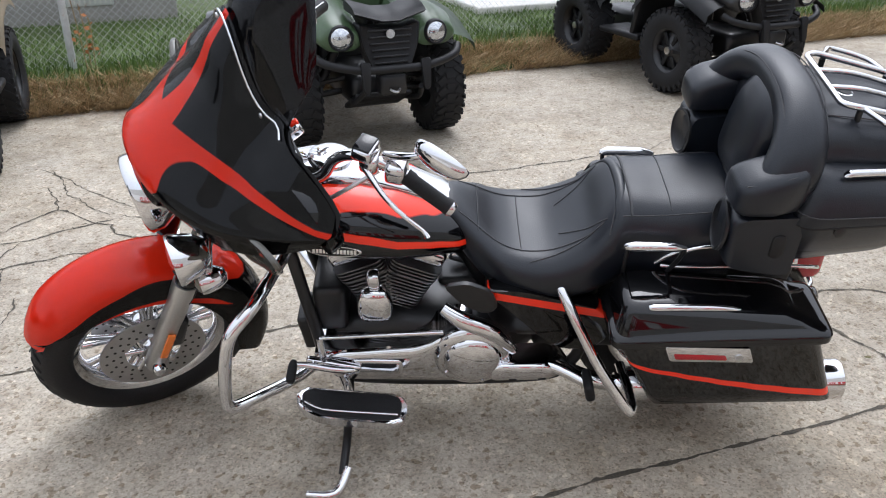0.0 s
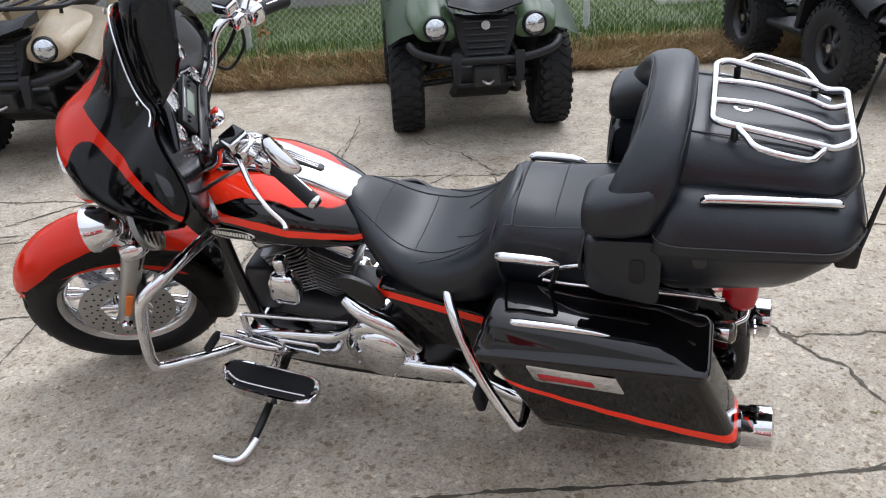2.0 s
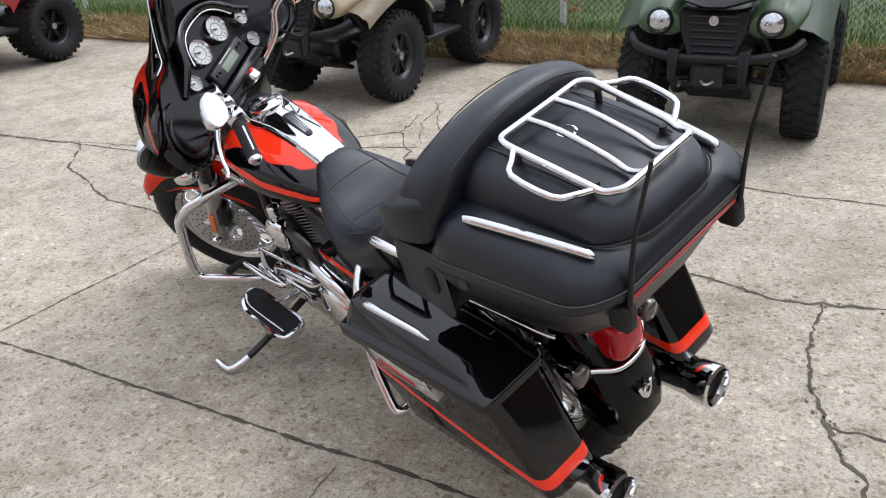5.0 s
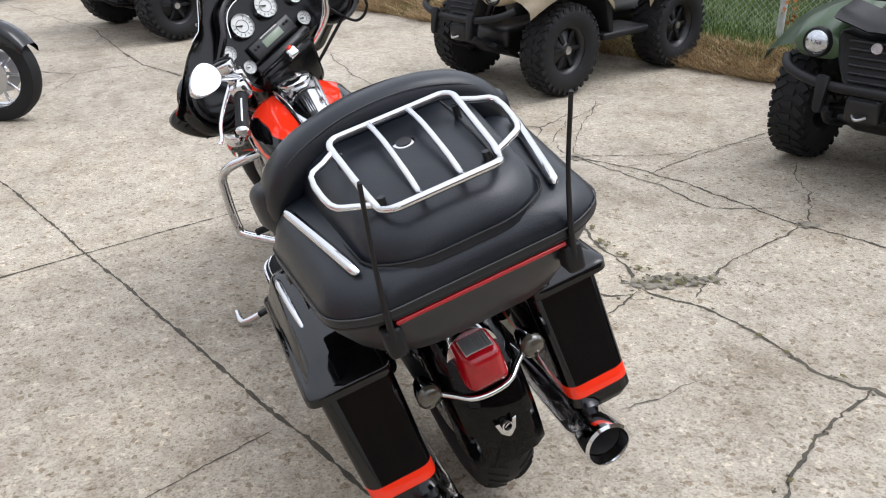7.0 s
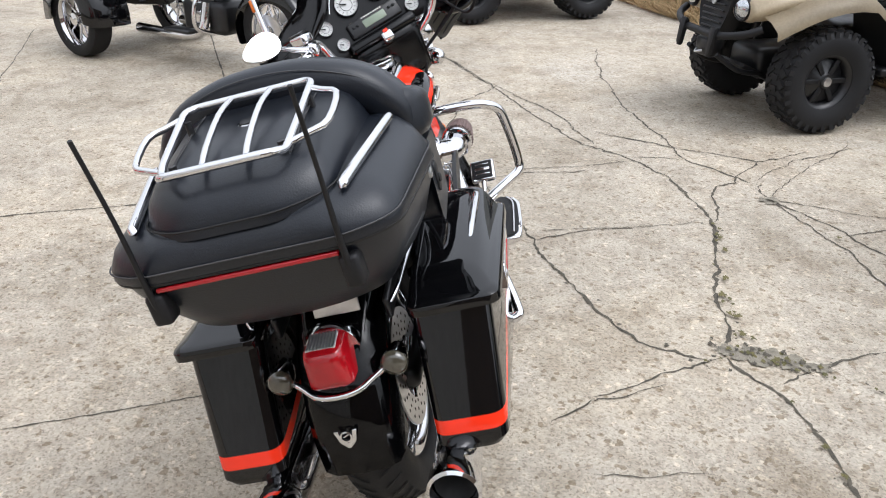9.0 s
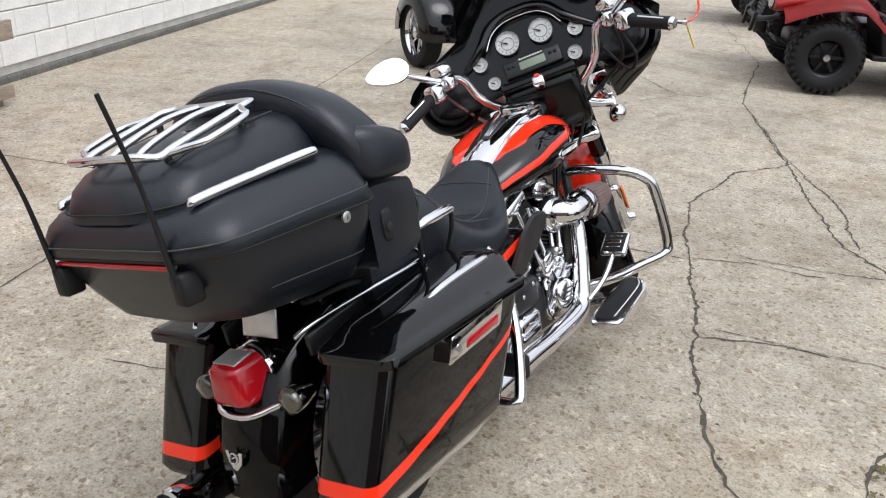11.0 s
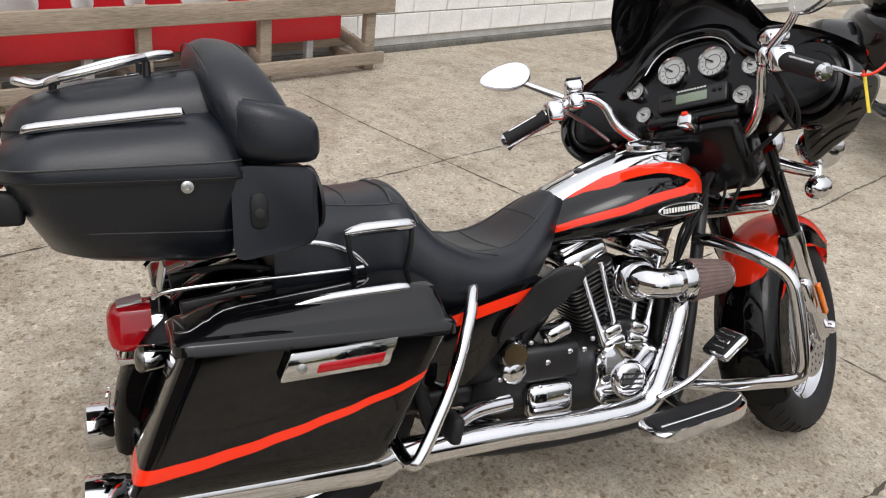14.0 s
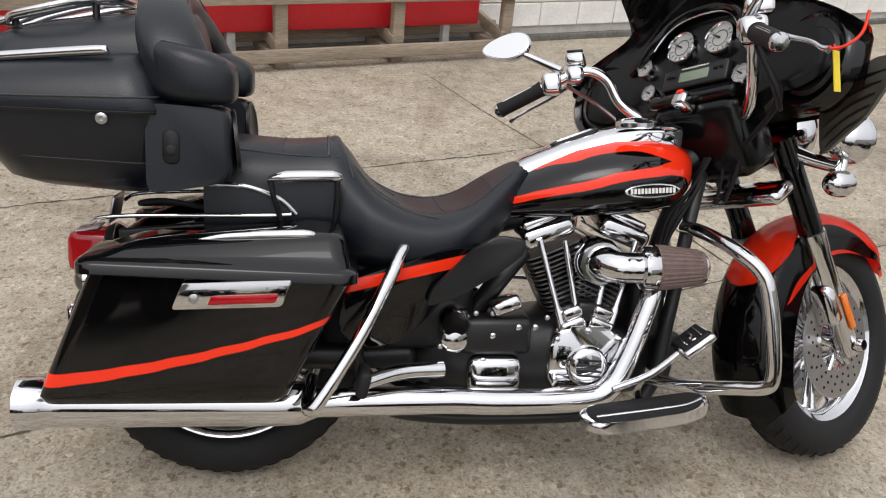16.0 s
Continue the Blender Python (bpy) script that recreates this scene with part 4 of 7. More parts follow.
for lean in (-22, 23):   # tappet blocks below the pushrods
    x = -0.15 + 0.09 * math.sin(radians(lean))
    bp_("lifter_block", box((x, 0.112, 0.4), (0.062, 0.045, 0.03), 0.008, (0, lean, 0)), chrome)
    bp_("lifter_cover", box((x + 0.01 * math.sin(radians(lean)), 0.114, 0.43), (0.05, 0.036, 0.03), 0.008, (0, lean, 0)), chrome)
bp_("breather_cover", box((-0.15, 0.1, 0.43), (0.05, 0.04, 0.05), 0.01), fins)
inl = bp_("air_intake", tube([(-0.17, 0.06, 0.555), (-0.17, 0.14, 0.555), (-0.19, 0.178, 0.555), (-0.225, 0.185, 0.555), (-0.255, 0.187, 0.556)], [0.05, 0.045, 0.037, 0.036, 0.036], 20), chrome, "chrome elbow air intake")
bp_("intake_flange", lathe([(0.0, 0.012), (0.05, 0.012), (0.058, 0.0), (0.058, -0.015)], (-0.165, 0.135, 0.555), (0, 1, 0), 26), chrome, parent=inl)
bp_("clamp_ring", lathe([(0.036, 0), (0.05, 0.003), (0.052, 0.035), (0.044, 0.045)], (-0.24, 0.186, 0.556), (-1, 0.05, 0.03), 26), chrome, parent=inl)
flt = bp_("cone_filter", lathe([(0.0, 0.11), (0.038, 0.11), (0.04, 0.1), (0.052, 0.0), (0.0, 0.0)], (-0.275, 0.188, 0.557), (-1, 0.05, 0.03), 30), filtermat, "pleated cone air filter with a chrome end")
for q in range(30):
    a = 2 * math.pi * q / 30
    o, ax = Vector((-0.275, 0.188, 0.557)), Vector((-1, 0.05, 0.03)).normalized()
    u = ax.orthogonal().normalized()
    v = ax.cross(u)
    dvec = u * math.cos(a) + v * math.sin(a)
    bp_("pleat", tube([o + ax * 0.004 + dvec * 0.0515, o + ax * 0.1 + dvec * 0.0395], 0.0028, 4, smooth=0), filtermat, parent=flt)
bp_("filter_cap", lathe([(0.0, 0.125), (0.025, 0.122), (0.036, 0.115), (0.039, 0.105), (0.039, 0.1)], (-0.275, 0.188, 0.557), (-1, 0.05, 0.03), 26), chrome, parent=flt)
# left side: horn cover, primary cover, derby, shift linkage
horn = bp_("horn_cover", loft([[Vector((-0.178 + x * f, -0.165 - d, 0.52 + z * f)) for x, z in rounded([(-0.042, -0.05), (0.042, -0.05), (0.05, 0.01), (0.032, 0.06), (-0.032, 0.06), (-0.05, 0.01)], 0.03)] for f, d in ((0.9, -0.02), (1.0, 0.0), (0.97, 0.014), (0.85, 0.022), (0.4, 0.03))]), chrome, "chrome horn cover")
bp_("horn_bracket", box((-0.178, -0.155, 0.60), (0.035, 0.04, 0.05), 0.012), chrome)
prim = rounded([(-0.36, 0.285), (-0.3, 0.235), (0.1, 0.225), (0.17, 0.28), (0.18, 0.36), (0.1, 0.43), (0.02, 0.43), (-0.06, 0.37), (-0.28, 0.35), (-0.36, 0.33)], 0.05)
bp_("primary_cover", dome(prim, 0.122, 0.066, -1, -0.08, 0.32), chrome, "chrome primary cover")
der = bp_("derby_cover", lathe([(0.0, 0.046), (0.035, 0.044), (0.063, 0.037), (0.075, 0.03), (0.079, 0.022), (0.092, 0.02), (0.105, 0.012), (0.11, 0.0), (0.111, -0.03)], (0.08, -0.176, 0.34), (0, -1, 0), 40), chrome, "round chrome clutch cover")
for q in range(5):
    a = q * 1.2566
    bp_("bolt", lathe([(0.006, 0), (0.005, 0.006), (0, 0.007)], (0.08 + 0.09 * math.cos(a), -0.194, 0.34 + 0.09 * math.sin(a)), (0, -1, 0), 8), chrome, parent=der)
for k in range(6):   # bolts round the primary cover
    x, z = ((-0.33, 0.32), (-0.28, 0.255), (-0.14, 0.245), (-0.02, 0.25), (-0.15, 0.36), (-0.27, 0.345))[k]
    bp_("bolt", lathe([(0.008, 0), (0.008, 0.006), (0.004, 0.008), (0, 0.008)], (x, -0.165, z), (0, -1, 0), 8), chrome)
bp_("chain_inspection_cover", dome(rounded([(-0.27, 0.275), (-0.11, 0.265), (-0.11, 0.33), (-0.25, 0.335)], 0.02), 0.176, 0.018, -1, -0.19, 0.3), chrome, "chrome chain inspection cover")
swc = rounded([(0.12, 0.27), (0.30, 0.275), (0.33, 0.30), (0.29, 0.335), (0.15, 0.335), (0.12, 0.31)], 0.025)
bp_("inspection_cover", dome(swc, 0.17, 0.05, -1, 0.22, 0.305), chrome, "chrome lower side cover")
for x in (0.19, 0.27):   # hinge slots of the lower cover
    bp_("cover_slot", box((x, -0.213, 0.283), (0.022, 0.012, 0.007), 0.002), dark)
bp_("exhaust_shield", tube([(0.0, -0.17, 0.51), (0.05, -0.19, 0.485), (0.13, -0.19, 0.44), (0.19, -0.18, 0.36)], [0.018, 0.024, 0.024, 0.014], 14), chrome, "chrome oblong heat shield")
bp_("shift_rod", tube([(-0.33, -0.19, 0.42), (0.0, -0.19, 0.44)], 0.006, 8, smooth=0), chrome, "chrome shift rod")
bp_("shift_arm", tube([(-0.33, -0.19, 0.42), (-0.325, -0.2, 0.36), (-0.32, -0.19, 0.3)], 0.01, 8), chrome)
bp_("shift_lever", tube([(-0.40, -0.245, 0.378), (-0.36, -0.235, 0.362), (-0.3, -0.225, 0.335), (-0.245, -0.205, 0.31), (-0.235, -0.18, 0.305)], [0.008, 0.009, 0.01, 0.011, 0.012], 10), chrome, "chrome shift lever")
bp_("shift_peg", tube([(-0.398, -0.235, 0.378), (-0.398, -0.25, 0.378), (-0.398, -0.3, 0.378), (-0.398, -0.305, 0.378)], [0.009, 0.0125, 0.0125, 0.009], 12, smooth=1), rubber)
bp_("shift_bracket", box((-0.3, -0.2, 0.325), (0.15, 0.02, 0.03), 0.006, (0, 14, 0)), chrome)
for x, z in ((-0.35, 0.343), (-0.25, 0.312)):
    bp_("bolt", lathe([(0.009, 0), (0.009, 0.006), (0.004, 0.009), (0, 0.009)], (x, -0.21, z), (0, -1, 0), 8), chrome)

# floorboards
for s in (-1, 1):
    o = rounded([(-0.15, -0.05), (0.15, -0.05), (0.15, 0.05), (0.05, 0.055), (-0.09, 0.05), (-0.15, 0.01)], 0.035, 5)
    o = [(x, y * s) for x, y in o]
    m = Matrix.Translation((-0.25, s * 0.285, 0.246)) @ Matrix.Rotation(radians(-7), 4, "Y").inverted() @ Matrix.Rotation(radians(0), 4, "X")
    fb = bp_("floorboard", prism(o, 0.026, 0.009, m, seg=3), chrome, "chrome-edged rider floorboard with rubber pad")
    bp_("pad", prism([(x * 0.9, y * 0.82) for x, y in o], 0.012, 0.004, m @ Matrix.Translation((0, 0, 0.012))), rubber, parent=fb)
    ln = [(-0.125, s * 0.005), (-0.08, s * 0.026), (0.0, s * 0.029), (0.125, s * 0.027)]
    bp_("pad_line", tube([m @ Vector((x, y, 0.02)) for x, y in ln], 0.0035, 6), chrome, parent=fb)
    bp_("floorboard_bracket", tube([(-0.3, s * 0.12, 0.22), (-0.27, s * 0.2, 0.235), (-0.26, s * 0.27, 0.25)], 0.014, 10), chrome)
    # passenger pegs
    bp_("passenger_peg", box((0.385, s * 0.275, 0.325), (0.026, 0.075, 0.06), 0.01, (0, -12, 0)), rubber, "folded passenger footboard")
    bp_("passenger_bracket", tube([(0.2, s * 0.17, 0.31), (0.3, s * 0.2, 0.315), (0.39, s * 0.26, 0.31)], [0.02, 0.018, 0.014], 10), chrome)
    # guards
    bp_("engine_guard", tube([(x + s * 0.028 * abs(y) / 0.35, y, z) for x, y, z in ((-0.40, s * 0.07, 0.63), (-0.41, s * 0.15, 0.635), (-0.44, s * 0.27, 0.62), (-0.485, s * 0.325, 0.58), (-0.505, s * 0.34, 0.52), (-0.522, s * 0.35, 0.42), (-0.528, s * 0.352, 0.355), (-0.517, s * 0.345, 0.327), (-0.47, s * 0.295, 0.307), (-0.39, s * 0.2, 0.275), (-0.33, s * 0.11, 0.26))], 0.0165, 14), chrome, "chrome engine guard bar")
    bp_("saddlebag_guard", tube([(0.29, s * 0.17, 0.60), (0.305, s * 0.2, 0.585), (0.335, s * 0.245, 0.535), (0.40, s * 0.30, 0.42), (0.475, s * 0.335, 0.305), (0.495, s * 0.33, 0.285), (0.50, s * 0.29, 0.285), (0.49, s * 0.17, 0.29)], 0.014, 14), chrome, "chrome saddlebag guard bar")
# brake pedal
bp_("brake_pedal", tube([(-0.2, 0.2, 0.27), (-0.28, 0.222, 0.315), (-0.355, 0.232, 0.385)], [0.009, 0.0085, 0.008], 10), chrome, "chrome brake pedal with a rubber pad")
bp_("brake_pad_frame", box((-0.367, 0.232, 0.395), (0.085, 0.085, 0.022), 0.008, (0, 38, 0)), chrome)
bp_("brake_pad", box((-0.3603, 0.232, 0.4036), (0.07, 0.07, 0.012), 0.004, (0, 38, 0)), rubber)
bm = bmesh.new()
for k in range(3):
    box((-0.3603 + 0.0037 + 0.0155 * (k - 1), 0.232, 0.4036 + 0.0048 - 0.0121 * (k - 1)), (0.004 if k != 1 else 0.012, 0.05, 0.003), 0.001, (0, 38, 0), bm)
bp_("brake_pad_trim", bm, chrome)
# side stand
bp_("side_stand", tube([(-0.27, -0.14, 0.2), (-0.265, -0.3, 0.165), (-0.27, -0.42, 0.14)], [0.014, 0.012, 0.012], 10), satin, "black side stand with a chrome foot")
bp_("stand_foot", tube([(-0.255, -0.41, 0.15), (-0.285, -0.475, 0.131), (-0.36, -0.482, 0.137)], [0.013, 0.014, 0.011], 10), chrome)

# exhaust
for s in (-1, 1):
    bp_("muffler", lathe([(0.03, -0.02), (0.047, 0.02), (0.05, 0.06), (0.052, 0.5), (0.052, 0.545), (0.056, 0.55), (0.057, 0.60), (0.05, 0.605), (0.047, 0.595), (0.043, 0.5), (0.0, 0.49)], (0.495, s * 0.20, 0.245), (1, -s * 0.01, 0.012), 32), chrome, "long chrome muffler")
    bp_("muffler_tip_bore", lathe([(0.044, 0.0), (0.044, 0.07), (0.0, 0.0)], (1.0, s * 0.195, 0.251), (1, 0, 0.012), 24), dark)
bp_("header_pipe", tube([(-0.27, 0.06, 0.52), (-0.3, 0.128, 0.5), (-0.272, 0.152, 0.41), (-0.232, 0.165, 0.315), (-0.2, 0.172, 0.262), (-0.14, 0.178, 0.238), (0.05, 0.185, 0.236), (0.2, 0.19, 0.243), (0.5, 0.2, 0.247)], [0.024, 0.025, 0.026, 0.027, 0.029, 0.03, 0.031, 0.031, 0.034], 18), chrome, "chrome exhaust header with heat shield")
bp_("header_pipe", tube([(0.0, 0.05, 0.56), (0.06, 0.08, 0.5), (0.12, 0.06, 0.4), (0.2, 0.06, 0.27), (0.26, 0.1, 0.24)], 0.024, 14), satin)
bp_("crossover_pipe", tube([(0.22, 0.15, 0.24), (0.3, 0.0, 0.23), (0.36, -0.15, 0.24), (0.5, -0.2, 0.236)], 0.024, 14), chrome)

# rear fender
rings = []
for k in range(21):
    f = k / 20
    a = radians(125 - 131 * f)
    R = 0.338 + 0.012 * f
    rings.append([Vector((RA[0] + 0.005 + (R + d) * math.cos(a), y, RA[2] + 0.012 + (R + d) * math.sin(a))) for y, d in ((-0.092, -0.12), (-0.092, -0.05), (-0.084, -0.02), (-0.055, -0.004), (0, 0.0), (0.055, -0.004), (0.084, -0.02), (0.092, -0.05), (0.092, -0.12))])
bm = loft(rings, False)
bmesh.ops.solidify(bm, geom=bm.faces[:], thickness=0.004)
bp_("rear_fender", bm, black, "glossy black rear fender", sharp=60)
em = Matrix.Translation((1.043, 0, 0.392)) @ Matrix.Rotation(radians(90), 4, "Z") @ Matrix.Rotation(radians(84), 4, "X")
vb = bp_("fender_badge", prism([(-0.025, 0.016), (-0.015, 0.016), (-0.012, -0.004), (0, -0.014), (0.012, -0.004), (0.015, 0.016), (0.025, 0.016), (0.018, -0.01), (0.003, -0.025), (-0.003, -0.025), (-0.018, -0.01)], 0.005, 0.001, em), chrome, "chrome v-shaped emblem")
bp_("emblem_ring", lathe([(0.0125, -0.001), (0.0125, 0.005), (0.0095, 0.006), (0.009, -0.001)], em @ Vector((0, 0.003, 0)), em.to_3x3() @ Vector((0, 0, 1)), 22, close=True), chrome, parent=vb)
bp_("emblem_bar", prism([(-0.007, -0.0005), (0.006, 0.0055), (0.007, 0.003), (-0.006, -0.003)], 0.007, 0.0005, em @ Matrix.Translation((0, 0.003, 0))), chrome, parent=vb)
# tail lamp, signals on a chrome bar
tl = bp_("tail_lamp", loft([[Vector((0.955 + d, y * f, 0.545 + z * f)) for y, z in rounded([(-0.05, -0.05), (0.05, -0.05), (0.042, 0.045), (-0.042, 0.045)], 0.02)] for f, d in ((1.0, -0.03), (1.03, 0.0), (1.0, 0.055), (0.85, 0.072), (0.5, 0.08))]), redlens, "ribbed red tail lamp in a chrome housing")
bp_("lamp_window", box((0.99, 0, 0.5915), (0.05, 0.064, 0.004), 0.002, (0, 10, 0)), dialm, parent=tl)
bm = bmesh.new()
for k in range(9):
    box((0.99, -0.028 + 0.007 * k, 0.594), (0.05, 0.0028, 0.003), 0, (0, 10, 0), bm)
bp_("lamp_rib", bm, steel, parent=tl)
bp_("lamp_housing", lathe([(0.06, 0), (0.066, -0.02), (0.05, -0.05), (0.02, -0.06)], (0.95, 0, 0.54), (1, 0, 0), 28), chrome, parent=tl)
bp_("signal_bar", tube([(0.955, -0.125, 0.505), (0.985, -0.08, 0.488), (1.012, -0.045, 0.478), (1.018, 0, 0.474), (1.012, 0.045, 0.478), (0.985, 0.08, 0.488), (0.955, 0.125, 0.505)], 0.007, 10), chrome, "chrome turn signal bar")
for s in (-1, 1):
    sg = bp_("rear_signal", lathe([(0, -0.045), (0.018, -0.04), (0.026, -0.01), (0.028, 0.014), (0.0265, 0.02)], (0.96, s * 0.125, 0.505), (1, 0, 0), 24), chrome, "smoked bullet rear turn signal")
    bp_("signal_lens", lathe([(0.0282, 0.012), (0.0282, 0.021), (0.02, 0.029), (0, 0.032)], (0.96, s * 0.125, 0.505), (1, 0, 0), 24), smoke, parent=sg)
    bp_("fender_strut", box((0.70, s * 0.125, 0.61), (0.4, 0.014, 0.05), 0.006, (0, 6, 0)), satin)
    bp_("docking_rail", tube([(0.54, s * 0.175, 0.66), (0.62, s * 0.178, 0.657), (0.82, s * 0.17, 0.652), (0.92, s * 0.165, 0.645), (0.95, s * 0.15, 0.63)], 0.005, 10), chrome, "chrome luggage rail")
    bp_("support_rail", tube([(0.53, s * 0.165, 0.66), (0.56, s * 0.17, 0.69), (0.61, s * 0.175, 0.712), (0.66, s * 0.175, 0.72), (0.78, s * 0.172, 0.718), (0.95, s * 0.165, 0.71)], 0.0055, 10), chrome, "chrome carrier rail")
    bp_("shock", tube([(0.6, s * 0.15, 0.34), (0.66, s * 0.155, 0.55)], 0.028, 14, smooth=0), satin)
bp_("plate_bracket", box((0.925, 0.03, 0.645), (0.006, 0.1, 0.06), 0.002, (0, -12, 0)), steel)
bp_("tail_wiring", tube([(0.7, 0.13, 0.66), (0.8, 0.15, 0.68), (0.86, 0.1, 0.665), (0.78, 0.05, 0.66)], 0.006, 8), rubber)
bp_("swingarm", box((0.5, 0, 0.31), (0.5, 0.2, 0.06), 0.02), satin)

# saddlebags
sweep = [(0.42 + 0.09 * k, 0.331 + 0.15 * (1 - k / 7) ** 1.5) for k in range(8)]
bagpaint = painted("saddlebag_paint", [(sweep, [(x, z + 0.012 + 0.016 * k / 7) for k, (x, z) in enumerate(sweep)])])
for s in (-1, 1):
    rings = []
    for f in [0, 0.02, 0.06, 0.2, 0.4, 0.6, 0.8, 0.94, 1.0]:
        z = 0.295 + 0.265 * f
        xf, xr = 0.545 - 0.13 * f, 1.03 - 0.12 * f
        ins = 0.012 * max(0, (0.06 - f) / 0.06)
        yo, yi = 0.332 + 0.02 * f - ins, 0.168
        zr = z + 0.012 * f
        o = rounded([(xf + ins, yi + ins), (xr - ins, yi + ins), (xr - ins, yo - 0.012), (xf + ins, yo - 0.004)], 0.035, 5)
        rings.append([Vector((x, s * y, z + 0.022 * f * (x - xf) / (xr - xf))) for x, y in o])
    bag = bp_("saddlebag", loft(rings), bagpaint, "glossy black hard saddlebag with a red pinstripe", sharp=45)
    rings = []
    for z0, ins, k in ((0.555, -0.012, 0), (0.574, -0.012, 0), (0.579, -0.008, 0), (0.583, 0.002, 0), (0.606, 0.007, 0.4), (0.634, 0.015, 0.8), (0.642, 0.019, 0.95), (0.648, 0.028, 1.0), (0.651, 0.045, 1.0), (0.652, 0.07, 1.0)):
        xf, xr, yo, yi = 0.415 + ins, 0.922 - ins - 0.04 * k, 0.352 - ins * 1.0 - 0.012 * k, 0.168 + ins * 0.3
        o = rounded([(xf, yi), (xr, yi), (xr, yo), (xf, yo)], 0.035, 5)
        rings.append([Vector((x, s * y, z0 + 0.018 * (1 - k) * (x - xf) / (xr - xf) - 0.035 * k * max(0, (x - 0.55) / 0.36))) for x, y in o])
    lid = bp_("lid", loft(rings), black, "glossy black saddlebag lid", parent=bag, sharp=45)
    bp_("lid_strip", tube([(0.49, s * 0.308, 0.641), (0.515, s * 0.31, 0.645), (0.66, s * 0.305, 0.637), (0.74, s * 0.3, 0.62)], [0.006, 0.0105, 0.009, 0.003], 8), chrome, "chrome strip", parent=bag)
    pl = [(0.551, 0.513), (0.757, 0.506), (0.735, 0.56), (0.531, 0.567)]
    sh = Matrix.Translation((0, s * 0.344, 0.53)) @ Matrix.Rotation(-s * radians(4.3), 4, "X") @ Matrix.Translation((0, 0, -0.53)) @ XZ
    lt = bp_("latch_plate", prism(rounded(pl, 0.005), 0.036, 0.004, sh), chrome, "chrome latch plate with red reflector", parent=bag)
    bp_("reflector", prism(rounded([(0.563, 0.521), (0.69, 0.516), (0.683, 0.534), (0.556, 0.54)], 0.004), 0.0385, 0.001, sh), redlens, "red reflector", parent=bag)
    bp_("latch_lock", lathe([(0.009, 0), (0.009, 0.003), (0.004, 0.004), (0, 0.004)], (0.716, s * 0.3615, 0.527), (0, s, 0), 14), steel, parent=bag)
    # rear red reflector of the lid
    bp_("lid_reflector", box((0.919, s * 0.25, 0.582), (0.008, 0.07, 0.012), 0.003), redlens, parent=bag)

# top case
def pk(z, xf, xr, w, r=0.06, dz=0.0):
    a, b = w + 0.01, w - 0.02   # tapers to the rear
    o = rounded([(xf, -a), (xr - 0.05, -b), (xr, -b + 0.08), (xr, b - 0.08), (xr - 0.05, b), (xf, a)], r, 5)
    return [Vector((x, y, z - dz * (x - xf))) for x, y in o]


pak = bp_("top_case", loft([pk(0.70, 0.83, 1.09, 0.17, 0.05, -0.05), pk(0.715, 0.80, 1.12, 0.215, 0.06, -0.05), pk(0.76, 0.79, 1.14, 0.245, 0.06, -0.03), pk(0.83, 0.785, 1.17, 0.275, 0.06), pk(0.868, 0.785, 1.185, 0.283, 0.06)]), vinyl, "black vinyl-covered luggage top case", sharp=50)
lid = bp_("lid", loft([pk(0.866, 0.78, 1.19, 0.287, 0.06), pk(0.874, 0.78, 1.195, 0.29, 0.06), pk(0.90, 0.785, 1.195, 0.287, 0.07, 0.02), pk(0.94, 0.79, 1.188, 0.272, 0.08, 0.06), pk(0.967, 0.8, 1.175, 0.25, 0.08, 0.09), pk(0.978, 0.81, 1.16, 0.23, 0.08, 0.1), pk(0.982, 0.82, 1.14, 0.19, 0.08, 0.1)]), vinyl, "padded black lid", parent=pak, sharp=50)
DOME = [(0.95, 0.78, 1.185, 0.192, 0.06, 0.05), (0.975, 0.78, 1.183, 0.19, 0.06, 0.06), (1.01, 0.78, 1.172, 0.183, 0.065, 0.08), (1.036, 0.785, 1.15, 0.17, 0.07, 0.1), (1.052, 0.79, 1.115, 0.15, 0.07, 0.11), (1.059, 0.8, 1.08, 0.125, 0.05, 0.11), (1.06, 0.83, 1.05, 0.1, 0.05, 0.11)]
bp_("lid_dome", loft([pk(*d) for d in DOME]), vinyl, parent=pak, sharp=60)
bp_("seam", tube(pk(0.972, 0.80, 1.188, 0.194, 0.06, 0.062), 0.0022, 5, smooth=0), dark, parent=pak)
for d in (0.118, -0.118):   # stitched panels of the dome
    bp_("seam", tube([(0.83, d, 1.058), (0.93, d, 1.048), (1.04, d * 0.98, 1.03), (1.1, d * 0.96, 1.015)], 0.0016, 5), thread, parent=pak)
bp_("seam", tube([p + Vector((0, 0, 0.001)) for p in pk(0.8965, 0.784, 1.198, 0.289, 0.07, 0.02)], 0.0017, 5, smooth=0), thread, parent=pak)
bp_("seam", tube([p for p in pk(0.768, 0.789, 1.1415, 0.2475, 0.06, -0.03)], 0.0017, 5, smooth=0), thread, parent=pak)
bp_("lid_joint", tube([p for p in pk(0.868, 0.782, 1.19, 0.2865, 0.06)], 0.004, 5, smooth=0), dark, parent=pak)
bp_("rear_reflector", box((1.187, 0, 0.857), (0.012, 0.33, 0.009), 0.003), redlens, "thin red rear reflector strip", parent=pak)
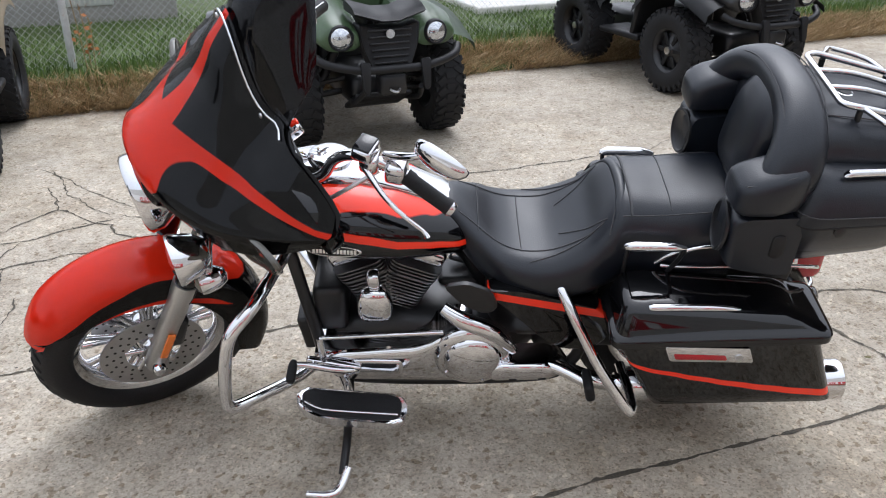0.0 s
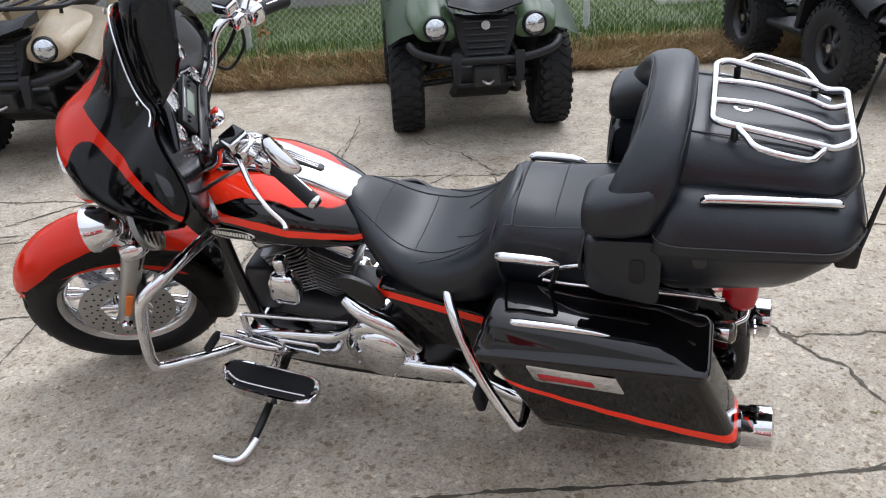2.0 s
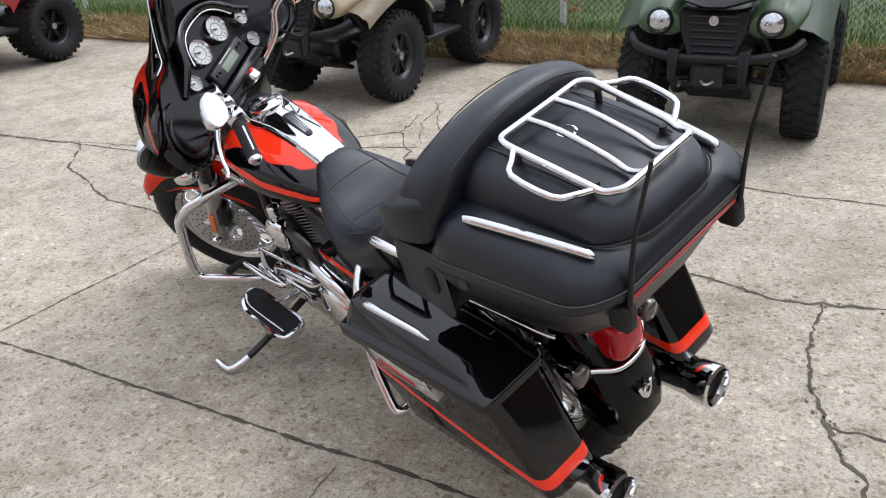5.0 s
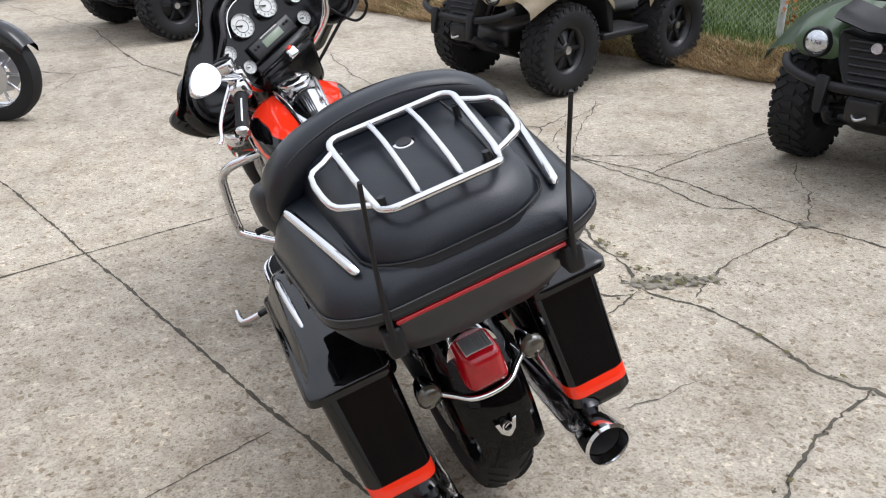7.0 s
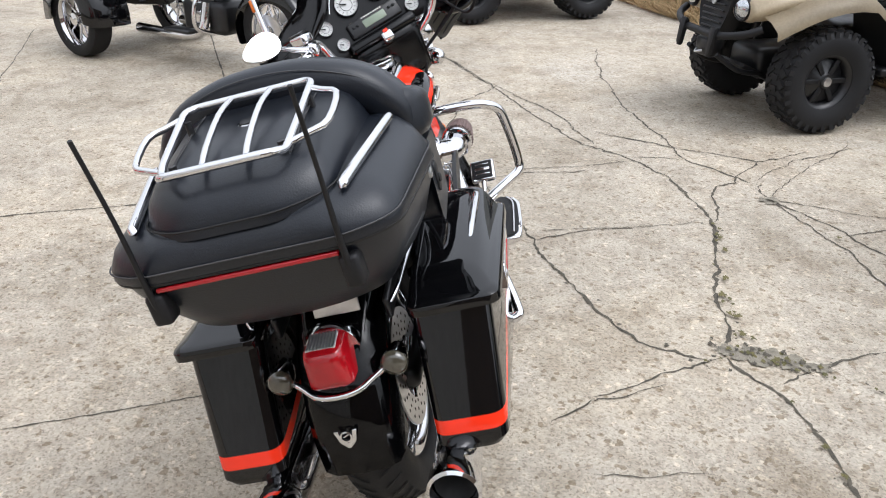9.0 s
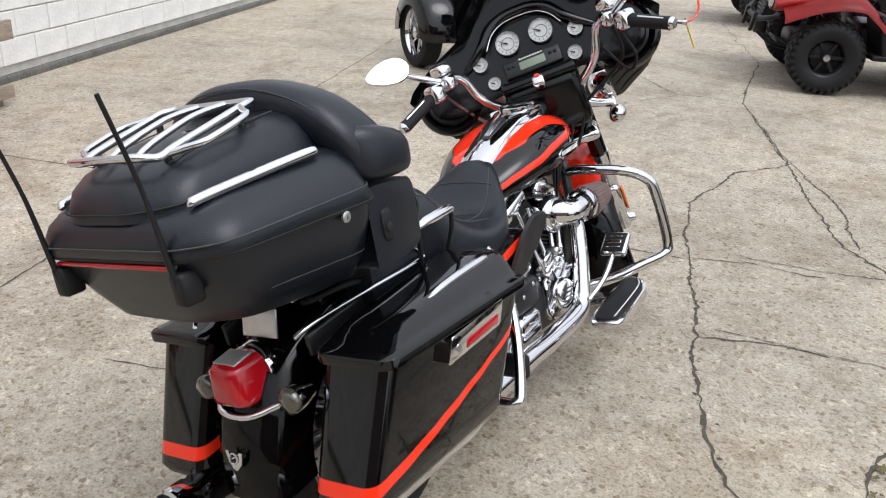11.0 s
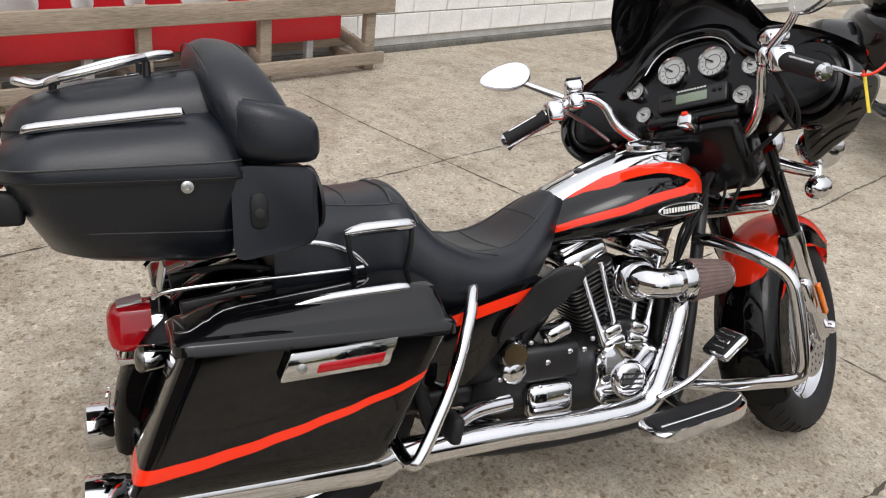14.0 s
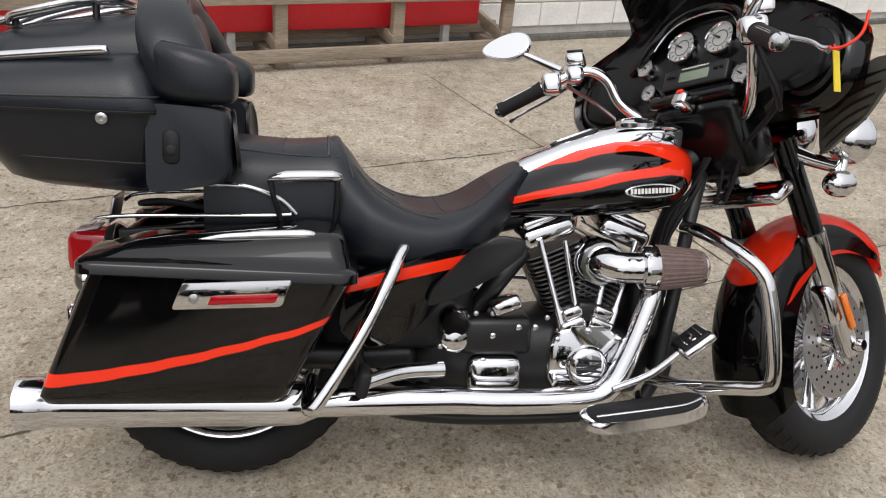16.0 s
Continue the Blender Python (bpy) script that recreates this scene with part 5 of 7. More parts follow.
for s in (-1, 1):
    bp_("lid_strip", tube([(0.888, s * 0.241, 0.978), (0.905, s * 0.238, 0.98), (1.115, s * 0.196, 0.957), (1.132, s * 0.192, 0.95)], [0.007, 0.0105, 0.0105, 0.007], 8), chrome, "chrome strip", parent=pak)
    bp_("antenna_mount", box((1.172, s * 0.176, 0.82), (0.045, 0.035, 0.06), 0.008), plastic, parent=pak)
    bp_("antenna", tube([(1.185, s * 0.176, 0.80), (1.195, s * 0.176, 0.87), (1.215, s * 0.176 + 0.01, 1.0), (1.255, s * 0.176 + 0.025, 1.15)], [0.008, 0.006, 0.0042, 0.004], 8), plastic, "black whip antenna", parent=pak)
    # speaker pods and arm rests
    pod = bp_("speaker_pod", loft([[Vector((x + dx, s * y, z)) for x, z in rounded([(0.652, 0.738), (0.80, 0.712), (0.80, 0.888), (0.652, 0.88)], 0.03, 5)] for y, dx in ((0.16, 0.01), (0.175, 0), (0.262, 0.0), (0.272, 0.004), (0.277, 0.012))]), vinyl, "black speaker pod", parent=pak, sharp=50)
    bp_("speaker", lathe([(0.062, 0), (0.062, 0.006), (0.055, 0.008), (0.05, 0.003), (0, 0.0)], (0.652, s * 0.205, 0.815), (-1, -s * 0.1, 0.1), 28), satin, "round speaker grille", parent=pak)
    arm = loft([sup(x, s * y, z, w, h, 3.6, 28) for x, y, z, w, h in ((0.645, 0.222, 0.926, 0.03, 0.016), (0.647, 0.222, 0.926, 0.046, 0.028), (0.654, 0.224, 0.928, 0.056, 0.038), (0.668, 0.226, 0.931, 0.062, 0.045), (0.69, 0.228, 0.936, 0.065, 0.05), (0.73, 0.228, 0.942, 0.066, 0.056), (0.78, 0.222, 0.95, 0.062, 0.058), (0.82, 0.2, 0.955, 0.045, 0.045))])
    bp_("seam", tube([(0.66, s * 0.27, 0.968), (0.7, s * 0.279, 0.979), (0.75, s * 0.276, 0.993), (0.79, s * 0.262, 1.0)], 0.0016, 5), thread, parent=pak)
    bp_("arm_rest", arm, vinyl, "padded black arm rest", parent=pak, sharp=60)
# backrest arch with the inner pad
arch = [(0.755, -0.235, 0.915), (0.765, -0.225, 0.98), (0.772, -0.175, 1.035), (0.775, -0.09, 1.066), (0.775, 0, 1.073), (0.775, 0.09, 1.066), (0.772, 0.175, 1.035), (0.765, 0.225, 0.98), (0.755, 0.235, 0.915)]
path = spline([Vector((0.735 + 0.42 * (z - 0.915), y, z)) for x, y, z in arch], 5)
rings = []
for i, p in enumerate(path):
    t_ = (path[min(i + 1, len(path) - 1)] - path[max(i - 1, 0)]).normalized()
    ux = Vector((1, 0, 0.1)).normalized()
    vy = t_.cross(ux).normalized()
    ra = 0.05 + 0.022 * min(1, abs(p.y / 0.235)) ** 3
    rings.append([p + ux * ra * math.copysign(abs(math.cos(a)) ** 0.75, math.cos(a)) + vy * 0.044 * math.copysign(abs(math.sin(a)) ** 0.75, math.sin(a)) for a in [2 * math.pi * q / 24 for q in range(24)]])
for s in (-1, 1):
    bp_("seam", tube([p + Vector((s * 0.047, 0, 0)) + Vector((0, p.y, p.z - 0.95)).normalized() * 0.034 for p in path], 0.0016, 5, smooth=0), thread, parent=pak)
bp_("backrest_arch", loft(rings), vinyl, "padded black wraparound backrest", parent=pak, sharp=70)
bp_("backrest_pad", loft([[Vector((x + 0.18 * (z_ * f), y * f, 0.955 + z_ * f)) for y, z_ in rounded([(-0.1, -0.13), (0.1, -0.13), (0.115, 0.03), (0.07, 0.12), (-0.07, 0.12), (-0.115, 0.03)], 0.05, 5)] for f, x in ((1.0, 0.80), (1.04, 0.76), (0.98, 0.735), (0.8, 0.722), (0.3, 0.718))]), vinyl, "padded black backrest", parent=pak, sharp=70)
bp_("backrest_base", box((0.79, 0, 0.87), (0.07, 0.42, 0.30), 0.04, seg=3), vinyl, parent=pak)
bp_("keyhole", lathe([(0.011, 0), (0.011, 0.004), (0.008, 0.006), (0.0045, 0.006), (0.004, 0.001), (0, 0.001)], (0.887, 0.287, 0.856), (0, 1, -0.1), 18), forkgrey, "round case lock", parent=pak)
bp_("socket", prism(rounded([(0.748, 0.772), (0.78, 0.772), (0.78, 0.838), (0.748, 0.838)], 0.016, 5), 0.016, 0.004, Matrix.Translation((0, 0.273, 0)) @ XZ), plastic, parent=pak)
bp_("socket_plug", lathe([(0.01, 0), (0.01, 0.004), (0.006, 0.006), (0, 0.005)], (0.764, 0.28, 0.8), (0, 1, 0), 14), dark, parent=pak)
bp_("keyhole", lathe([(0.014, 0), (0.014, 0.005), (0.007, 0.008), (0, 0.008)], (0.887, -0.286, 0.856), (0, -1, 0.1), 18), satin, parent=pak)
bp_("socket", prism(rounded([(0.748, 0.772), (0.78, 0.772), (0.78, 0.838), (0.748, 0.838)], 0.016, 5), 0.016, 0.004, Matrix.Translation((0, -0.273, 0)) @ XZ), plastic, parent=pak)
md = bp_("lid_medallion", lathe([(0.022, 0), (0.021, 0.005), (0.016, 0.006), (0, 0.006)], (0.945, 0, 1.043), (0.11, 0, 1), 22), chrome, parent=pak)
bp_("medallion_field", lathe([(0.0155, 0.0055), (0.0155, 0.0075), (0, 0.0078)], (0.945, 0, 1.043), (0.11, 0, 1), 20), satin, parent=pak)
# luggage rack
RT = [(0.885, -0.115, 1.083), (0.885, 0.115, 1.083), (0.91, 0.128, 1.083), (1.09, 0.118, 1.037), (1.115, 0.113, 1.026), (1.152, 0.10, 1.036), (1.152, -0.10, 1.036), (1.115, -0.113, 1.026), (1.09, -0.118, 1.037), (0.91, -0.128, 1.083)]
RT = rounded(RT, 0.03, 4)
bm = tube(RT + [RT[0]], 0.0075, 12, smooth=0, caps=False)
for s in (-1, 1):
    tube([(0.93, s * 0.126, 1.078), (0.95, s * 0.155, 1.072), (0.975, s * 0.185, 1.066), (1.06, s * 0.18, 1.043), (1.085, s * 0.15, 1.036), (1.10, s * 0.115, 1.03)], 0.0065, 10, bm, 3)
for y in (-0.04, 0.04):
    tube([(0.885, y, 1.083), (0.97, y, 1.075), (1.07, y, 1.046), (1.115, y, 1.027), (1.152, y, 1.036)], 0.0065, 10, bm, 3)
rack = bp_("luggage_rack", bm, chrome, "chrome tubular luggage rack", parent=pak)
for x, y in ((0.93, -0.12), (0.93, 0.12), (1.09, -0.1), (1.09, 0.1)):
    bp_("rack_foot", tube([(x, y, 1.0), (x, y, 1.07 if x < 1 else 1.035)], 0.0075, 8, smooth=0), satin, parent=pak)
# yellow tag on the brake lever
bp_("tag", box((-0.215, 0.455, 0.895), (0.02, 0.002, 0.075), 0.0), yellow, "yellow paper tag", True)
bp_("tag_ribbon", tube([(-0.196, 0.45, 0.935), (-0.205, 0.475, 0.935), (-0.222, 0.5, 0.955), (-0.232, 0.51, 0.995)], 0.003, 6), red, "red ribbon on the brake lever", True)
bp_("tag_string", tube([(-0.21, 0.455, 0.945), (-0.213, 0.456, 0.935)], 0.002, 5, smooth=0), red, "", True)

# ---- yard: cracks and joints in the slab ----
crackm = material("crack_dirt", (0.07, 0.06, 0.044), 0.95, var=0.5, scale=9, bump=0.4, bscale=120)
mossm = material("moss", (0.08, 0.09, 0.025), 0.95, var=0.5, scale=30, bump=0.5, bscale=200, vcol=(0.16, 0.13, 0.05))


layer = [0]   # each strip lies a hair above the last


def crack(pts, w=0.012, rough=0.05, name="crack"):
    """A ragged strip of dirt along a broken line."""
    bm = bmesh.new()
    line = []
    for (x0, y0), (x1, y1) in zip(pts, pts[1:]):
        d = math.hypot(x1 - x0, y1 - y0) * K
        n = max(3, int(d / 0.02))
        for i in range(n):
            t = i / n
            x, y = (x0 + (x1 - x0) * t) * K, (y0 + (y1 - y0) * t) * K
            env = math.sin(t * math.pi) ** 0.5 if rough > 0.02 else 1
            j0 = Vector((random.uniform(-1, 1), random.uniform(-1, 1), 0)) * min(rough, 0.03) * 0.1
            j = noise.noise_vector(Vector((x * 3.1, y * 3.1, 1.7))) * rough * env + noise.noise_vector(Vector((x * 17, y * 17, 5.0))) * rough * 0.28 + noise.noise_vector(Vector((x * 60, y * 60, 9.0))) * min(rough, 0.03) * 0.22
            line.append(Vector((x + j.x + j0.x, y + j.y + j0.y, 0)))
    line.append(Vector((pts[-1][0] * K, pts[-1][1] * K, 0)))
    prev = None
    for i, p in enumerate(line):
        t = (line[min(i + 1, len(line) - 1)] - line[max(i - 1, 0)]).normalized()
        s = Vector((-t.y, t.x, 0))
        k = 0.3 + 1.1 * abs(noise.noise(p * 7)) + 0.6 * noise.noise(p * 33) + random.uniform(-0.15, 0.3)
        ww = max(0.1, k) * w * min(1, (i + 0.6) / 4, (len(line) - i - 0.4) / 4)
        a, b = bm.verts.new(p + s * ww * (0.5 + 0.3 * noise.noise(p * 55))), bm.verts.new(p - s * ww * 0.5)
        if prev:
            bm.faces.new((prev[0], a, b, prev[1]))
        prev = (a, b)
        if rough > 0.02 and random.random() < 0.22:   # spalled flakes beside the crack
            q = p + s * random.uniform(-1, 1) * w * 2.2
            r = w * random.uniform(0.15, 0.6)
            a0 = random.uniform(0, 6.28)
            bm.faces.new([bm.verts.new(q + Vector((math.cos(a0 + i_ * 1.35), math.sin(a0 + i_ * 1.35), 0)) * r * random.uniform(0.5, 1.2)) for i_ in range(4)])
    layer[0] += 1
    part(name, bm, crackm, ground, m=pose(0, 0, 0.0015 + 0.00006 * layer[0]))


crack([(-9.0, -1.95), (-4.17, 0.02), (-2.48, 0.7), (-1.16, 1.18), (-0.06, 1.58), (1.0, 1.96), (3.6, 2.95)], 0.018, 0.012, "slab_joint")
crack([(-0.2, -1.5), (-0.44, -0.84), (-0.7, -0.14), (-0.84, 0.2), (-0.98, 0.62), (-1.16, 1.18), (-1.3, 1.7), (-1.46, 2.28)], 0.016, 0.012, "slab_joint")
crack([(-5.0, -1.95), (-1.4, -0.51), (-0.7, -0.2), (-0.28, -0.02), (1.12, 0.49), (3.0, 1.2)], 0.015, 0.02, "slab_joint")
crack([(0.62, 0.98), (0.5, 1.3), (0.34, 1.68)], 0.006, 0.02)
crack([(-4.59, 3.1), (-3.6, 3.05), (-2.9, 3.12), (-1.87, 3.34), (-1.51, 3.64), (-1.32, 3.64), (-0.89, 3.87), (-0.14, 4.08), (0.9, 4.5)], 0.016)
crack([(-3.25, 2.29), (-2.6, 2.55), (-2.08, 2.8), (-1.88, 3.02), (-1.6, 3.2), (-1.03, 3.3), (-0.5, 3.2), (-0.14, 3.18), (0.06, 3.12)], 0.02)
crack([(-1.88, 3.02), (-1.87, 3.34)], 0.012)
crack([(0.06, 3.12), (0.26, 3.25), (0.43, 3.28), (0.74, 3.31), (0.88, 3.4), (1.5, 3.75), (2.4, 4.0)], 0.019, 0.06)
crack([(0.32, 2.67), (0.22, 2.85), (0.13, 3.0), (0.06, 3.12)], 0.012)
crack([(0.2, 3.25), (0.0, 3.6), (-0.14, 4.08)], 0.012)
crack([(-1.32, 3.64), (-1.8, 3.95), (-2.26, 4.31)], 0.008)
crack([(-1.32, 3.64), (-1.1, 4.2), (-1.15, 4.84)], 0.008)
crack([(0.09, 3.08), (0.04, 2.97), (-0.05, 2.84), (-0.23, 2.72), (-0.46, 2.63), (-0.79, 2.52), (-1.48, 2.26), (-2.17, 2.03), (-2.84, 2.07), (-3.25, 2.29), (-4.73, 1.62), (-6.53, 1.28)], 0.02, 0.04)
crack([(-5.16, 0.52), (-4.6, 1.14), (-4.73, 1.62)], 0.012)
crack([(-3.72, 0.8), (-4.2, 1.0), (-4.6, 1.14)], 0.008)
crack([(-1.48, 2.26), (-1.6, 2.5), (-1.65, 2.82)], 0.01)
crack([(-0.79, 2.52), (-0.9, 2.75), (-0.96, 3.01)], 0.009)
crack([(-2.0, 3.43), (-1.86, 3.7), (-2.05, 4.01)], 0.012)
crack([(-1.86, 3.7), (-1.53, 3.52), (-1.4, 3.39), (-1.03, 3.3)], 0.014)
crack([(-2.3, 2.9), (-2.0, 3.43)], 0.014)
crack([(-1.32, 3.64), (-0.9, 3.75), (-0.44, 3.86), (-0.34, 4.11)], 0.012)
crack([(-0.9, 3.75), (-1.1, 4.4), (-1.27, 4.99)], 0.008)
crack([(0.88, 3.4), (1.05, 2.95), (1.2, 2.75), (1.38, 2.6), (1.5, 2.3), (1.37, 2.1)], 0.018, 0.06)
crack([(1.2, 2.75), (1.6, 2.85), (2.1, 2.7)], 0.014, 0.06)
crack([(-9.0, 0.2), (-6.53, 1.28)], 0.012)
crack([(1.0, 4.4), (1.6, 5.0), (1.7, 5.6)], 0.008)
crack([(-4.29, 1.83), (-3.34, 2.27), (-2.57, 2.72), (-2.08, 2.87)], 0.013)
crack([(-1.63, 2.35), (-1.7, 2.7), (-1.83, 3.07)], 0.007)
crack([(-0.88, 2.56), (-0.94, 2.9), (-1.06, 3.24)], 0.007)
crack([(-1.58, 3.64), (-1.9, 3.9), (-2.15, 4.27)], 0.009)
crack([(0.45, 2.54), (0.33, 2.68), (0.23, 2.91)], 0.01)
crack([(-0.76, 4.62), (-0.41, 4.38), (-0.13, 4.11)], 0.009)
crack([(0.66, 2.63), (0.66, 2.77), (0.65, 3.0)], 0.005)


def patch(x, y, r, mat, name, seed, wide=1.5):
    """A low ragged blot, such as moss or a broken hollow."""
    bm = bmesh.new()
    c = bm.verts.new((x * K, y * K, 0))
    ring = []
    for q in range(70):
        a = 2 * math.pi * q / 70
        rr = r * (0.65 + 0.6 * noise.noise(Vector((math.cos(a) * 1.4 + seed, math.sin(a) * 1.4, seed))) + 0.25 * noise.noise(Vector((q * 0.35, seed, 0.3))) + random.uniform(-0.06, 0.06))
        ring.append(bm.verts.new((x * K + rr * wide * math.cos(a), y * K + rr * math.sin(a), 0)))
    for a, b in zip(ring, ring[1:] + ring[:1]):
        bm.faces.new((c, a, b))
    layer[0] += 1
    part(name, bm, mat, ground, m=pose(0, 0, 0.0025 + 0.00008 * layer[0]))


hollow = material("broken_concrete", (0.16, 0.14, 0.105), 0.95, var=0.5, scale=26, bump=0.9, bscale=90, vcol=(0.3, 0.27, 0.21))
for k, (x, y, q) in enumerate(((0.02, 3.14, 0.06), (0.04, 3.2, 0.075), (0.06, 3.27, 0.08), (0.09, 3.34, 0.07), (0.1, 3.41, 0.05), (-1.3, 3.62, 0.06), (-0.13, 4.1, 0.06))):
    patch(x, y, q, hollow, "hollow", 1.0 + k * 1.7, 0.95)
for k in range(60):   # crumbs of moss and dirt in the hollow
    f = random.gauss(0, 1)
    patch(0.065 + 0.03 * f + random.gauss(0, 0.04), 3.27 + 0.1 * f, random.uniform(0.004, 0.014), mossm if k % 2 else crackm, "moss", 2.3 * k)
for k in range(16):   # moss along the crack that leads into it
    f = random.random()
    patch(-1.05 + 1.05 * f, 3.31 - 0.13 * f + random.gauss(0, 0.012), random.uniform(0.006, 0.02), mossm, "moss", 31 + 1.9 * k)
patch(-0.35, 3.2, 0.02, mossm, "moss", 6.0)
patch(1.42, 2.35, 0.012, mossm, "moss", 3.0)
for x, y in ((0.5, 3.29), (0.62, 3.3), (0.3, 3.26), (0.08, 3.1), (-0.3, 3.19), (-0.6, 3.22), (-1.0, 3.3), (0.1, 3.05), (1.0, 3.05), (1.1, 2.88), (-0.1, 3.9), (-0.9, 3.8), (0.8, 3.36), (0.02, 3.14)):
    patch(x, y, random.uniform(0.006, 0.014), mossm, "moss", x * 3 + y)
patch(-1.32, 3.64, 0.03, hollow, "hollow", 5.0)
patch(-1.05, 2.43, 0.012, mossm, "moss", 7.0)

# ---- lawn behind the kerbless slab edge, dry fringe, chain-link fence ----
AX = Vector((math.cos(YARD), math.sin(YARD), 0))
AN = Vector((-math.sin(YARD), math.cos(YARD), 0))
E0 = Vector((-2.4, 5.5, 0)) * K      # a point on the slab's edge
soil = material("lawn_soil", (0.05, 0.075, 0.02), 0.95, var=0.5, scale=3, bump=0.6, bscale=40, vcol=(0.09, 0.13, 0.03))
bm = bmesh.new()
rows = []
for j, (d, z) in enumerate(((0.0, 0.0), (0.04, 0.03), (0.2, 0.07), (0.6, 0.1), (1.2, 0.12), (4, 0.15), (16, 0.2))):
    rows.append([E0 + AX * (i * 0.5 - 14) + AN * (d + (0.06 * noise.noise(Vector((i * 0.9, j, 0))) if j < 3 else 0)) + Vector((0, 0, GZ + z)) for i in range(57)])
lawn = part("lawn", loft(rows, False), soil)
tagged(lawn, "green lawn behind the slab's edge", "lawn", kind="structure")


def blades(name, count, d0, d1, h0, h1, mat, lean, seed, dens=lambda u: 1.0, width=0.006):
    rnd = random.Random(seed)
    verts, faces = [], []
    while len(faces) < count:
        i, d = rnd.uniform(-9, 10), d0 + (d1 - d0) * rnd.random() ** 1.2
        clump = 0.5 + noise.noise(Vector((i * 1.7, d * 2.5, seed)))
        if rnd.random() > clump + 0.25:
            continue
        p = E0 + AX * i + AN * d
        z = GZ + 0.1 * min(1, d / 0.5)
        a, h = rnd.uniform(0, 6.28), rnd.uniform(h0, h1)
        w = width * rnd.uniform(0.6, 1.4)
        la = rnd.uniform(0, 6.28)
        ln = rnd.uniform(0.2, 1) * lean * h
        dx, dy = math.cos(a) * w, math.sin(a) * w
        tip = (p.x + math.cos(la) * ln - AN.x * lean * h * 0.4, p.y + math.sin(la) * ln - AN.y * lean * h * 0.4, z + h * (1 if lean < 1 else 0.55))
        k = len(verts)
        verts += [(p.x - dx, p.y - dy, z), (p.x + dx, p.y + dy, z), tip]
        faces.append((k, k + 1, k + 2))
    me = bpy.data.meshes.new(name)
    me.from_pydata(verts, [], faces)
    me.materials.append(mat)
    return tagged(new(name, me), kind="stuff")


def leafmat(name, c0, c1):
    m = material(name, c0, 0.75)
    nt = m.node_tree
    g = nt.nodes.new("ShaderNodeNewGeometry")
    mix = nt.nodes.new("ShaderNodeMix")
    mix.data_type = "RGBA"
    mix.inputs[6].default_value, mix.inputs[7].default_value = (*c0, 1), (*c1, 1)
    nt.links.new(g.outputs["Random Per Island"], mix.inputs[0])
    nt.links.new(mix.outputs[2], nt.nodes["Principled BSDF"].inputs["Base Color"])
    return m


grassm = leafmat("grass_blade", (0.05, 0.1, 0.018), (0.15, 0.23, 0.045))
strawm = leafmat("dry_straw", (0.2, 0.13, 0.06), (0.56, 0.41, 0.22))
tagged(blades("grass", 52000, 0.25, 3.2, 0.05, 0.12, grassm, 0.5, 3), "short green grass", "grass")
tagged(blades("dry_grass", 60000, -0.05, 0.5, 0.07, 0.26, strawm, 1.15, 5, width=0.005), "matted dry straw grass along the slab edge", "dry grass")

galv = material("galvanised_steel", (0.6, 0.61, 0.61), 0.5, 0.4, var=0.2, scale=12)
fence = thing("chain_link_fence", Matrix.Identity(4), "grey galvanised chain-link fence with round posts", "fence")
F0 = E0 + AN * 0.98
part("top_rail", tube([F0 + AX * -9 + Vector((0, 0, 1.25)), F0 + AX * 10 + Vector((0, 0, 1.25))], 0.018, 8, smooth=0), galv, fence)
for i in range(7):
    p = F0 + AX * (-9.3 + 3.07 * i)
    part("post", tube([p + Vector((0, 0, -0.05)), p + Vector((0, 0, 1.28))], 0.03, 12, smooth=0), galv, fence)
verts, faces = [], []
for sgn in (-1, 1):
    for k in range(-20, 330):
        x = -9 + k * 0.06
        a, b = (x, 0.03), (x + sgn * 1.2, 1.23)
        if min(a[0], b[0]) < -9 or max(a[0], b[0]) > 10:
            continue
        w = 0.0022
        o = 0.002 * sgn
        q = len(verts)
        for (ux, uz), dw in ((a, -w), (a, w), (b, w), (b, -w)):
            verts.append(tuple(F0 + AX * (ux + dw) + AN * o + Vector((0, 0, uz))))
        faces.append((q, q + 1, q + 2, q + 3))
me = bpy.data.meshes.new("wire_mesh")
me.from_pydata(verts, [], faces)
me.materials.append(galv)
wire = new("wire_mesh", me)
wire.parent = fence
tagged(wire, kind="stuff")

# dry weed by the fence
weedm = leafmat("rusty_leaf", (0.3, 0.1, 0.03), (0.45, 0.2, 0.06))
weed = thing("weed", Matrix.Translation(F0 + AX * 0.02 - AN * 0.12), "tall rusty-brown dry weed beside the fence", "weed")
rnd = random.Random(9)
for k in range(3):
    part("stem", tube([(0.03 * k, 0, 0.05), (0.05 * k - 0.03, 0.02, 0.4), (0.06 * k - 0.05, 0.0, 0.72 - 0.1 * k)], 0.004, 5), strawm, weed)
for k in range(26):
    x, z = rnd.uniform(-0.12, 0.14), rnd.uniform(0.2, 0.75)
    c = Vector((x, rnd.uniform(-0.06, 0.06), z))
    bm = bmesh.new()
    d = Vector((rnd.uniform(-1, 1), rnd.uniform(-1, 1), rnd.uniform(-0.6, 0.4))).normalized() * 0.05
    s_ = d.orthogonal().normalized() * 0.018
    vs = [bm.verts.new(c), bm.verts.new(c + d * 0.5 + s_), bm.verts.new(c + d), bm.verts.new(c + d * 0.5 - s_)]
    bm.faces.new(vs)
    part("leaf", bm, weedm, weed)

